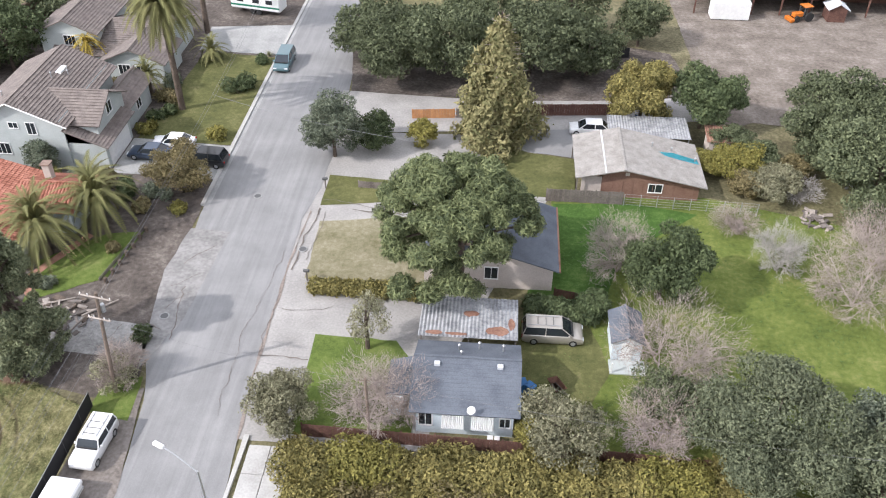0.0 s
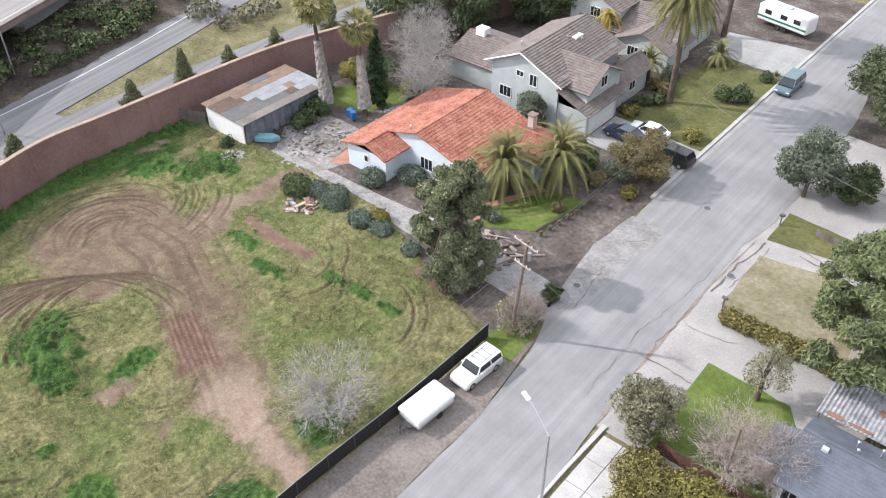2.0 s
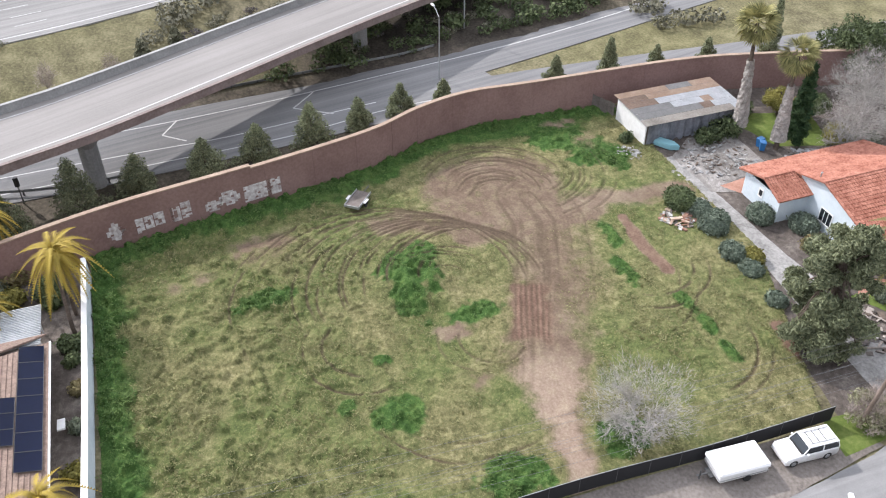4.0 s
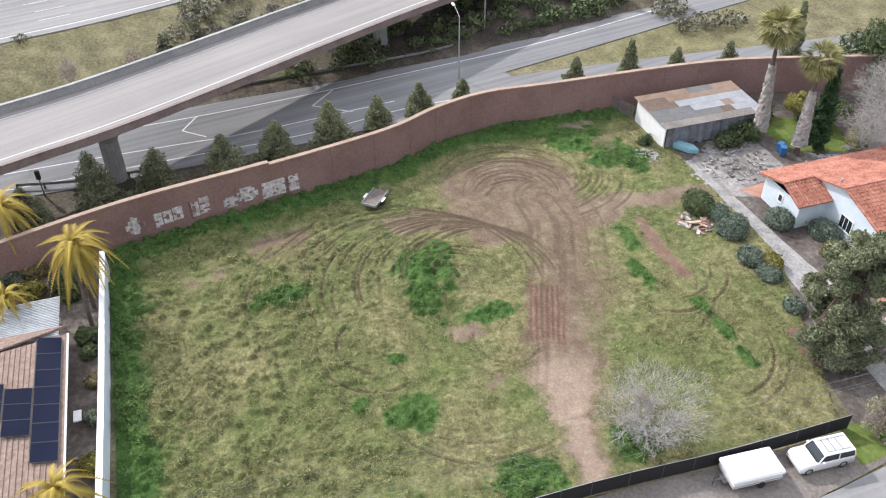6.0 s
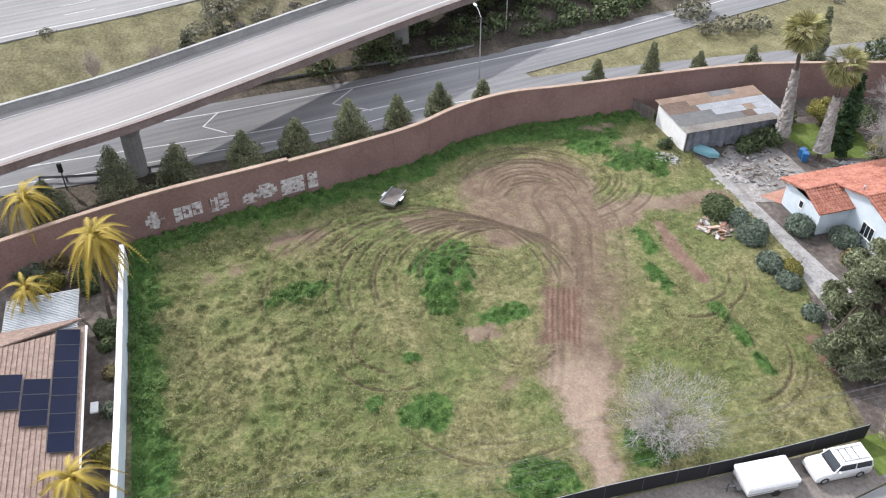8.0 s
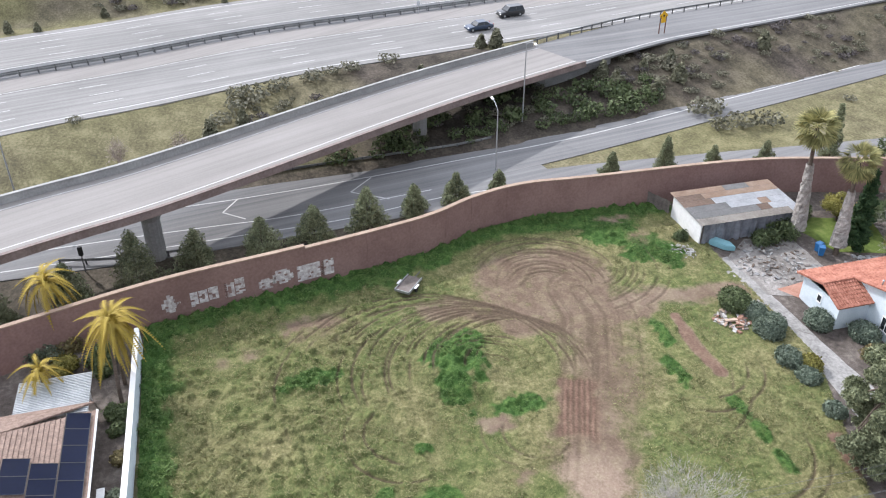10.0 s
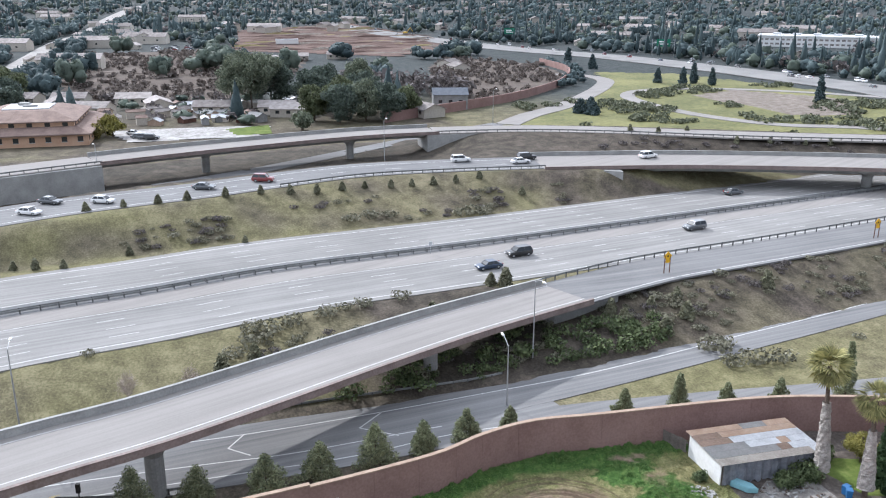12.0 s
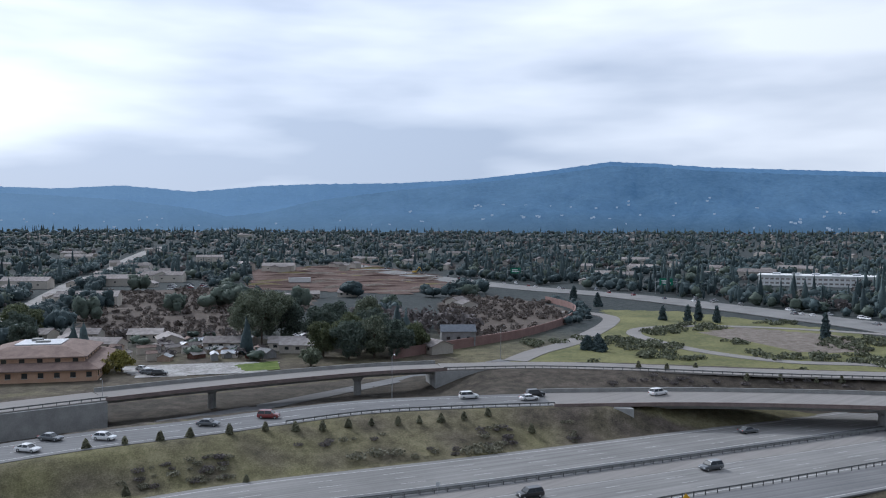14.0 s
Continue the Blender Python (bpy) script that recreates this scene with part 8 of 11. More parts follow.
def office_block(x0, x1, y0, y1, z0, z1, roof_h, inset, over):
    part("wall", boxes((x0, x1, y0, y1, z0, z1)), M_ORANGEWALL, ob3)
    hip_roof(ob3, x0 - over, x1 + over, y0 - over, y1 + over, z1, z1 + roof_h, inset, M_ROOFBROWN)
    for n, fixed, lo, hi, turned_ in ((max(2, int((y1 - y0) / 4.2)), x1, y0, y1, False), (max(2, int((x1 - x0) / 4.6)), y1, x0, x1, True)):
        for k in range(n):
            q = lo + (hi - lo) * (k + 0.5) / n
            zc = (z0 + z1) / 2 + 0.25
            d = (q - 0.75, q + 0.75, fixed - 0.05, fixed + 0.06, zc - 0.75, zc + 0.7) if turned_ else (fixed - 0.05, fixed + 0.06, q - 0.75, q + 0.75, zc - 0.75, zc + 0.7)
            win = part("window", boxes(d), M_GLASS, ob3)
            e = (d[0] - 0.15, d[1] + 0.15, d[2], d[3] + 0.06, d[4] - 0.16, d[4]) if turned_ else (d[0], d[1] + 0.06, d[2] - 0.15, d[3] + 0.15, d[4] - 0.16, d[4])
            part("sill", boxes(e), M_WALK, win)


office_block(-42, -2, -44, 21, 0.0, 3.6, 1.7, 4.2, 1.0)
office_block(-38, -7, -42, -16, 4.4, 6.9, 2.1, 6.0, 0.9)
office_block(-37, -5.5, -12, 17, 4.4, 6.9, 2.3, 7.5, 0.9)
office_block(-34, -12, -17, -11, 4.4, 6.4, 1.2, 2.4, 0.6)
for x0, x1, y0, y1 in ((-28, -16, -36, -24), (-28, -15, -4, 9)):
    part("roof_plant", boxes((x0, x1, y0, y1, 9.0, 9.5)), M_PALETIN, ob3, "pale sunken rooftop plant deck")
    part("plant_unit", boxes((x0 + 2, x0 + 5, y0 + 3, y0 + 6, 9.5, 10.2), (x0 + 7, x0 + 9, y0 + 5, y0 + 9, 9.5, 10.0), bevel=0.05), M_CONCRETE, ob3)
part("dormer", boxes((-5.0, -1.2, -26, -20, 3.4, 5.4), bevel=0.03), M_ORANGEWALL, ob3)
hip_roof(ob3, -6.0, -0.6, -26.8, -19.2, 5.3, 6.5, 2.4, M_ROOFBROWN)

# simple houses, one built and copied
def plain_house(name, lx, ly, hh, label, roof, wall):
    root = thing(name, Matrix(), label, "house")
    walls(root, -lx / 2, lx / 2, -ly / 2, ly / 2, hh, wall, hh + ly * 0.2, "x")
    o = 0.4
    bm = bmesh.new()
    for s in (-1, 1):
        vs = [bm.verts.new(p) for p in ((-lx / 2 - o, s * (ly / 2 + o), hh - 0.16), (lx / 2 + o, s * (ly / 2 + o), hh - 0.16), (lx / 2 + o, 0, hh + ly * 0.2), (-lx / 2 - o, 0, hh + ly * 0.2))]
        bm.faces.new(vs if s < 0 else vs[::-1])
    bmesh.ops.remove_doubles(bm, verts=bm.verts[:], dist=0.001)
    bmesh.ops.solidify(bm, geom=bm.faces[:], thickness=-0.15)
    part("roof", bm, roof, root)
    for x in (-lx * 0.3, 0.0, lx * 0.3):
        part("window", boxes((x - 0.7, x + 0.7, -ly / 2 - 0.05, -ly / 2 + 0.05, hh * 0.45, hh * 0.45 + 1.1)), M_GLASS, root)
        part("window", boxes((x - 0.7, x + 0.7, ly / 2 - 0.05, ly / 2 + 0.05, hh * 0.45, hh * 0.45 + 1.1)), M_GLASS, root)
    return root


house_a = plain_house("far_house", 13, 9, 3.0, "distant one-storey house among trees", M_FARROOF, M_FARWALL)
house_a.matrix_world = pose(-318, 19, 5, 0, 0, 80)
house_b = plain_house("far_hall", 34, 14, 6.0, "distant pale two-storey block", M_FARROOF, M_FARWALL)
house_b.matrix_world = pose(-815, -70, land(-815, -70), 0, 0, 80)
for x, y, a in ((-311, 23, 75), (-324, -4, 80), (-356, -34, 85), (-330, -46, 70), (-338, -24, 10), (-362, -58, 80), (-366, -76, 70), (-345, -60, 10), (-300, 70, 20)):
    copy_thing(house_a, pose(x, y, land(x, y), 0, 0, a))
villa = plain_house("villa", 13, 10, 5.6, "two-storey house with blue-grey roof beside the orchard wall", M_SHINGLE, M_GREYBOARD)
villa.matrix_world = pose(-318, 84, land(-318, 84), 0, 0, 80)
rng = np.random.default_rng(77)
for k in range(80):
    r, th = math.exp(rng.uniform(math.log(480), math.log(1000))), radians(rng.uniform(46, 108))
    x, y = -r * math.sin(th), r * math.cos(th)
    if inside(x, y, [(-950, 19), (-1087, 157), (-690, 204), (-574, 114), (-650, 9)]) or inside(x, y, [(-632, -98), (-612, 4), (-425, 8), (-392, -42)]) or inside(x, y, [(-200, 60), (-700, 190), (-560, 330), (-200, 330)]):
        continue
    c = copy_thing(house_a if rng.random() < 0.97 else house_b, pose(x, y, land(x, y), 0, 0, rng.uniform(0, 180)))
for x, y, a in ((-755, -58, 80), (-712, -90, 85), (-689, -150, 80), (-1303, -223, 60), (-1361, 145, 10), (-1161, -31, 80), (-944, -102, 80), (-1193, -197, 85), (-920, 46, 80), (-700, 330, 60), (-820, 420, 30), (-1000, 500, 60), (-760, 560, 40), (-1250, 330, 80)):
    copy_thing(house_b, pose(x, y, land(x, y), 0, 0, a))
def town_houses(name, count, seed):
    """Far roofs and walls of the town, too small to tell apart."""
    rng = np.random.default_rng(seed)
    for mat, what, share in ((M_FARROOF, 'roofs', 0), (M_FARWALL, 'walls', 1)):
        rng = np.random.default_rng(seed)
        verts, faces = [], []
        for k in range(count):
            r, th = rng.uniform(900, 3300), radians(rng.uniform(44, 110))
            x, y, turn = -r * math.sin(th), r * math.cos(th), rng.uniform(0, 3.14)
            lx, ly, hh = rng.uniform(4, 8), rng.uniform(3.5, 5.5), rng.uniform(3.5, 6.5)
            if rng.random() < 0.1:
                lx, hh = lx * 2.5, hh + 2
            z, ca, sa = land(x, y), math.cos(turn), math.sin(turn)
            tr = lambda u, v, w: (x + u * ca - v * sa, y + u * sa + v * ca, z + w)  # noqa: E731
            i = len(verts)
            if share:
                verts += [tr(u, v, w) for w in (-1, hh) for u, v in ((-lx, -ly), (lx, -ly), (lx, ly), (-lx, ly))]
                faces += [(i + a_, i + (a_ + 1) % 4, i + 4 + (a_ + 1) % 4, i + 4 + a_) for a_ in range(4)]
            else:
                verts += [tr(-lx - 0.5, -ly - 0.5, hh - 0.2), tr(lx + 0.5, -ly - 0.5, hh - 0.2), tr(lx + 0.5, ly + 0.5, hh - 0.2), tr(-lx - 0.5, ly + 0.5, hh - 0.2), tr(-lx, 0, hh + ly * 0.45), tr(lx, 0, hh + ly * 0.45)]
                faces += [(i, i + 1, i + 5, i + 4), (i + 2, i + 3, i + 4, i + 5), (i + 1, i + 2, i + 5), (i + 3, i, i + 4)]
        tagged(mesh_object(name, verts, faces, mat), "distant pale %s of town houses among trees" % what, "houses", kind="stuff")


town_houses("town_houses", 300, 66)


def earth_heaps(name, count, material, label, seed, size):
    """Long low graded heaps of soil scattered over the construction ground."""
    rng = np.random.default_rng(seed)
    verts, faces = [], []
    while len(faces) < count * 12:
        x, y = rng.uniform(-1050, -590), rng.uniform(15, 200)
        if not inside(x, y, [(-930, 28), (-1060, 150), (-700, 190), (-600, 114), (-660, 20)]):
            continue
        long, wide, high, turn = rng.uniform(6, 30) * size, rng.uniform(2, 6) * size, rng.uniform(0.5, 2.2), radians(rng.uniform(78, 104))
        i, ca, sa, z = len(verts), math.cos(turn), math.sin(turn), land(x, y)
        for w_, k_ in ((0.0, 1.0), (0.6, 0.66), (1.0, 0.25)):
            for a_ in range(6):
                u, v_ = long * k_ * math.cos(a_ * 1.0472) * rng.uniform(0.8, 1.2), wide * k_ * math.sin(a_ * 1.0472 + 0.2) * rng.uniform(0.8, 1.2)
                verts.append((x + u * ca - v_ * sa, y + u * sa + v_ * ca, z + high * w_ + (0.15 if w_ == 0 else 0)))
        faces += [(i + r_ * 6 + a_, i + r_ * 6 + (a_ + 1) % 6, i + r_ * 6 + 6 + (a_ + 1) % 6, i + r_ * 6 + 6 + a_) for r_ in range(2) for a_ in range(6)] + [tuple(i + 12 + a_ for a_ in range(6))]
    return tagged(mesh_object(name, verts, faces, material), label, "earth heaps", kind="stuff")


earth_heaps("earth_heaps", 100, M_REDEARTH, "low red-brown heaps of graded earth", 71, 1.0)
earth_heaps("sand_heaps", 34, M_EARTH, "low pale heaps of sand and gravel", 72, 0.9)
earth_heaps("turf_heaps", 26, M_DRYGRASS, "low heaps of stripped dry turf", 73, 0.8)
for x, y, a in ((-941, 53, 92), (-717, 53, 88)):
    tr_ = thing("site_trailer", pose(x, y, land(x, y) + 0.3, 0, 0, a), "white site office trailer on the construction ground", "trailer", "site trailers")
    part("body", boxes((-9, 9, -2.2, 2.2, 0.6, 4.0), bevel=0.12), M_WHITE, tr_)
    part("roof_edge", boxes((-9.2, 9.2, -2.4, 2.4, 4.0, 4.25)), M_PALETIN, tr_)
    part("skirt", boxes((-8.8, 8.8, -2.0, 2.0, -0.3, 0.6)), M_FARROOF, tr_)
    for k in range(4):
        part("window", boxes((-7.2 + k * 4.2, -5.2 + k * 4.2, 2.18, 2.26, 1.9, 3.0)), M_DARKSTEEL, tr_)
M_DIGGER = surface("digger_paint", (0.42, 0.27, 0.04), (0.56, 0.38, 0.07), 0.8, 4.0, 0.5, 0.1, 0.01)
dg = thing("excavator", pose(-843, 178, land(-843, 178) + 0.25, 0, 0, 60), "yellow excavator standing on the construction ground", "excavator")
for s_ in (-1, 1):
    part("track", boxes((-2.4, 2.4, s_ * 1.5 - 0.45, s_ * 1.5 + 0.45, 0, 1.1), bevel=0.3), M_DARKSTEEL, dg)
part("body", boxes((-2.6, 1.6, -1.5, 1.5, 1.2, 2.8), bevel=0.2), M_DIGGER, dg)
part("cab", boxes((0.2, 2.0, 0.2, 1.5, 1.3, 3.9), bevel=0.2), M_DARKSTEEL, dg)
bm = bmesh.new()
tube(bm, (1.4, -0.4, 2.0), (4.6, -0.4, 7.0), 0.4, 0.3, 6)
part("boom", bm, M_DIGGER, dg)
bm = bmesh.new()
tube(bm, (4.6, -0.4, 7.0), (7.4, -0.4, 2.6), 0.3, 0.22, 6)
part("arm", bm, M_DIGGER, dg)
part("bucket", boxes((6.7, 7.9, -1.1, 0.3, 1.4, 2.7), bevel=0.25), M_DARKSTEEL, dg)
for pts in ([(-569, -85), (-550, -50), (-532, -14), (-520, 10)], [(-509, -81), (-490, -46), (-470, -13), (-458, 8)]):
    far_road("field_track", pts, 0.7, M_EARTH, "narrow pale dirt track across the orchard", 6.0, 0.35)
BLOCKS = [(-755, -58), (-712, -90), (-689, -150), (-1303, -223), (-1361, 145), (-1161, -31), (-944, -102), (-1193, -197), (-920, 46), (-590, 440), (-620, 430), (-560, 440)]
wb = thing("white_office", pose(-600, 462, land(-600, 462), 0, 0, 52), "long low white office building", "building")
part("wall", boxes((-44, 44, -14, 14, 0, 8.0), bevel=0.1), M_WHITE, wb)
for z in (2.4, 5.8):
    for k in range(22):
        part("window", boxes((-43 + k * 4, -40.4 + k * 4, -14.08, -13.9, z - 0.7, z + 0.7)), M_FARROOF, wb)
part("roof_edge", boxes((-45, 45, -15, 15, 8.0, 8.9)), M_WHITE, wb)
for k in range(5):
    part("roof_unit", boxes((-34 + k * 15, -28 + k * 15, -4, 3, 8.9, 10.3), bevel=0.1), M_PALETIN, wb)

# woods: many small leaf clusters gathered into crowns
_ico = bmesh.new()
bmesh.ops.create_icosphere(_ico, subdivisions=2, radius=1.0)
ICO = np.array([v_.co[:] for v_ in _ico.verts]), np.array([[v_.index for v_ in f_.verts] for f_ in _ico.faces])
_ico.free()
_ico = bmesh.new()
bmesh.ops.create_icosphere(_ico, subdivisions=1, radius=1.0)
ICO_LOW = np.array([v_.co[:] for v_ in _ico.verts]), np.array([[v_.index for v_ in f_.verts] for f_ in _ico.faces])
_ico.free()


def wood(name, places, material, label, rng, cards=26, cone=False, core=None, small=0.62):
    """Far trees as one sheet: lumpy crowns with sprigs round them. places: rows of (x, y, z, height, radius)."""
    places = np.array(places, float)
    n = len(places)
    P = np.repeat(places, cards, 0)
    m = len(P)
    d = rng.normal(size=(m, 3))
    d /= np.linalg.norm(d, axis=1)[:, None]
    if cone:
        t = rng.uniform(0, 1, m)
        a = rng.uniform(0, 6.283, m)
        rr = P[:, 4] * (1 - t) * rng.uniform(0.5, 1, m)
        off = np.stack([rr * np.cos(a), rr * np.sin(a), P[:, 3] * (0.08 + 0.9 * t)], 1)
        size = P[:, 4] * (0.75 - 0.45 * t) * math.sqrt(26 / cards)
    else:
        q = rng.uniform(0.75, 1.05, m) if core else rng.uniform(0.55, 1.0, m)
        lump = 1 + 0.25 * np.sin(d[:, 0] * 4 + P[:, 0]) * np.cos(d[:, 1] * 4 + P[:, 1])
        off = d * (q * lump)[:, None] * np.stack([P[:, 4], P[:, 4], P[:, 3] * 0.42], 1)
        off[:, 2] += P[:, 3] * 0.56
        size = P[:, 4] * 0.52 * math.sqrt(26 / cards)
    size = size * (small if core or small > 0.7 else 1.0)
    nn = d * 0.7 + rng.normal(size=(m, 3)) * 0.5
    nn[:, 2] += 0.3
    nn /= np.linalg.norm(nn, axis=1)[:, None]
    a = np.cross(nn, rng.normal(size=(m, 3)))
    a /= np.linalg.norm(a, axis=1)[:, None]
    b = np.cross(nn, a)
    c = P[:, :3] + off
    s = (size * rng.uniform(0.6, 1.2, m))[:, None]
    verts = np.stack([c - a * s * 0.8, c - b * s * 0.6 + nn * s * 0.3, c + a * s * 0.8, c + b * s * 0.6 + nn * s * 0.3], 1).reshape(-1, 3)
    tris = (np.arange(m)[:, None] * 4 + np.array([0, 1, 2, 0, 2, 3])).reshape(-1, 3)
    if core:
        iv, it = core
        k = len(iv)
        ph = rng.uniform(0, 6.283, (n, 1, 3))
        u = np.broadcast_to(iv, (n, k, 3))
        bulge = 1 + 0.20 * np.sin(u[:, :, :1] * 5 + ph[:, :, :1]) * np.cos(u[:, :, 1:2] * 5 + ph[:, :, 1:2]) + 0.14 * np.sin(u[:, :, 2:] * 7 + ph[:, :, 2:]) + 0.10 * rng.normal(size=(n, k, 1))
        scale = np.stack([places[:, 4], places[:, 4], places[:, 3] * 0.42], 1)[:, None, :]
        if cone:
            taper = np.clip(0.95 - 0.9 * (u[:, :, 2:] * 0.5 + 0.5), 0.06, 1)
            w = u * bulge * np.concatenate([taper, taper, np.ones_like(taper)], 2) * scale * np.array((1.15, 1.15, 1.14)) * 0.95
        else:
            w = u * bulge * scale * 0.9
        w = w + places[:, None, :3] + np.concatenate([np.zeros((n, 1, 2)), places[:, None, 3:4] * (0.50 if cone else 0.54)], 2)
        tris = np.concatenate([tris, (4 * m + np.arange(n)[:, None, None] * k + it).reshape(-1, 3)])
        verts = np.concatenate([verts, w.reshape(-1, 3)])
    me = bpy.data.meshes.new(name)
    me.vertices.add(len(verts))
    me.vertices.foreach_set("co", verts.ravel())
    me.loops.add(tris.size)
    me.loops.foreach_set("vertex_index", tris.ravel())
    me.polygons.add(len(tris))
    me.polygons.foreach_set("loop_start", np.arange(len(tris)) * 3)
    me.polygons.foreach_set("loop_total", np.full(len(tris), 3))
    me.update(calc_edges=True)
    me.materials.append(material)
    return tagged(new(name, me), label, "woods", kind="stuff")


OPEN = [[(-950, 19), (-1087, 157), (-690, 204), (-574, 114), (-650, 9)], [(-640, -102), (-620, 8), (-500, 36), (-410, 10), (-380, -46), (-480, -86)],
        [(-340, 82), (-300, 95), (-366, 155), (-428, 190), (-510, 194), (-575, 150), (-494, 114)],
        [(-200, 60), (-290, 55), (-330, 130), (-470, 186), (-620, 190), (-900, 140), (-900, 175), (-640, 245), (-535, 285), (-430, 300), (-330, 315), (-200, 320)],
        [(-255, -110), (-310, -110), (-315, -30), (-300, -20), (-300, 18), (-240, 30), (-200, -60)]]
far_street_x = [-400, -519, -642, -778, -925, -1190, -1522, -1731]
far_street_y = [-104, -110, -119, -127, -124, -138, -142, -133]
rng = np.random.default_rng(31)
broad, dark, conif_, bare_ = [], [], [], []
for k in range(18500):
    r = math.exp(rng.uniform(math.log(300), math.log(3700))) if k < 13500 else rng.uniform(650, 3700)
    th = radians(rng.uniform(44, 110))
    x, y = -r * math.sin(th), r * math.cos(th)
    if any(inside(x, y, p) for p in OPEN):
        continue
    if -1800 < x < -390 and abs(y - np.interp(-x, [-q for q in far_street_x], far_street_y)) < 13:
        continue
    if -665 < x < -262 and -108 < y < 190:
        continue
    if any(-22 < (bx - x) < 30 + 0 * by and abs(by - y) < 26 or (0 < x - bx < 70 and abs(y - by * x / bx) < 30) for bx, by in BLOCKS):
        continue
    if noise.noise((x * 0.012, y * 0.012, 0)) < -0.2:
        continue
    g_ = 1 + 0.35 * sstep(500, 3000, r)
    h = rng.uniform(4, 10) * g_
    rad = h * rng.uniform(0.38, 0.6)
    u = rng.random() + 0.25 * noise.noise((x * 0.004, y * 0.004, 3))
    row = (x, y, land(x, y) - 0.3, h, rad)
    if u < 0.48:
        dark.append(row)
    elif u < 0.68:
        broad.append(row)
    elif u < 0.93:
        conif_.append((x, y, land(x, y), h * rng.uniform(1.4, 2.4), rad * rng.uniform(0.45, 0.7)))
    else:
        bare_.append((x, y, land(x, y), h * 0.85, rad))
# single trees and clumps in the fields
for x, y, h, rad in ((-482, -4, 17, 12), (-465, -30, 12, 7), (-638, -64, 14, 9), (-560, 78, 11, 11), (-483, 36, 14, 7), (-549, 127, 9, 7), (-546, 140, 10, 8), (-544, 151, 10, 8), (-501, 5, 13, 8), (-580, 155, 12, 9), (-575, 168, 12, 9),
                     (-427, -68, 14, 7), (-394, -72, 13, 7), (-483, -68, 13, 7), (-420, 74, 10, 7), (-440, 80, 11, 8), (-400, 66, 10, 7), (-350, -88, 12, 7), (-520, -84, 11, 6), (-560, -90, 11, 6), (-600, -94, 11, 6)):
    for j in range(9):
        q = rng.normal(size=2) * rad * 0.42
        (dark if (x + y) % 3 else broad).append((x + q[0], y + q[1], 4.7 + 0.25 * h * rng.random(), h * rng.uniform(0.5, 0.85), rad * rng.uniform(0.32, 0.5)))
for x, y, h in ((-317, 60, 18), (-330, 66, 14), (-322, -52, 12), (-326, -56, 11), (-300, 4, 15)):
    conif_.append((x, y, 4.9, h, 3.0))
for k in range(40):
    x, y = rng.uniform(-420, -330), rng.uniform(56, 100)
    bare_.append((x, y, land(x, y), rng.uniform(6, 10), rng.uniform(3, 5)))
for k in range(26):
    x, y = rng.uniform(-372, -292), rng.uniform(-62, 20)
    (bare_ if k % 2 else broad).append((x, y, land(x, y), rng.uniform(2.5, 5), rng.uniform(2, 3.5)))
for k in range(60):
    t = rng.uniform(0.4, 1.0)
    x, y = -287 - 213 * t + rng.normal() * 3, float(np.interp(287 + 213 * t, [287, 314, 338, 383, 443, 500], [53, 91, 120, 156, 184, 189])) + rng.uniform(3, 9)
    dark.append((x, y, 4.9, rng.uniform(2, 5), rng.uniform(1.2, 2.4)))
for k in range(200):
    x = rng.uniform(-1100, -330)
    y = float(np.interp(-x, [-q for q in far_street_x], far_street_y)) + rng.choice((-1, 1)) * rng.uniform(15, 26)
    for j in range(3):
        dark.append((x + rng.normal() * 2.5, y + rng.normal() * 2.5, land(x, y) - 0.3 + rng.uniform(0, 2), rng.uniform(5, 9), rng.uniform(2, 3.6)))
# distance haze is put into these two leaf colours as a bluish cast
M_FARDARK = leaves("hazed_dark_leaves", (0.038, 0.062, 0.070), (0.115, 0.158, 0.162))
M_FARBROAD = leaves("hazed_green_leaves", (0.048, 0.072, 0.062), (0.142, 0.174, 0.138))
M_BRUSH = leaves("bank_brush_leaves", (0.092, 0.092, 0.066), (0.265, 0.255, 0.185))
M_LOOPBRUSH = leaves("loop_brush_leaves", (0.070, 0.080, 0.052), (0.20, 0.215, 0.145))
M_YOUNG = leaves("young_pine_needles", (0.105, 0.11, 0.072), (0.30, 0.295, 0.20))
M_FARBARE = leaves("far_bare_twigs", (0.085, 0.075, 0.075), (0.185, 0.165, 0.16))
M_ORCHARDTWIG = leaves("orchard_twigs", (0.085, 0.070, 0.062), (0.185, 0.158, 0.142))
orchard_ = []
for poly in ([(-345, 86), (-318, 95), (-366, 147), (-428, 179), (-500, 184), (-560, 150), (-494, 118)], [(-640, -98), (-660, -20), (-552, 52), (-480, 40), (-372, 14), (-360, -8), (-372, -56), (-480, -88)]):
    for k in range(2600):
        x, y = rng.uniform(-660, -315), rng.uniform(-100, 186)
        if inside(x, y, poly) and noise.noise((x * 0.03, y * 0.03, 5)) > -0.25:
            orchard_.append((x, round(y / 5) * 5 + rng.normal() * 0.8, land(x, y), rng.uniform(1.6, 2.8), rng.uniform(1.2, 2.2)))
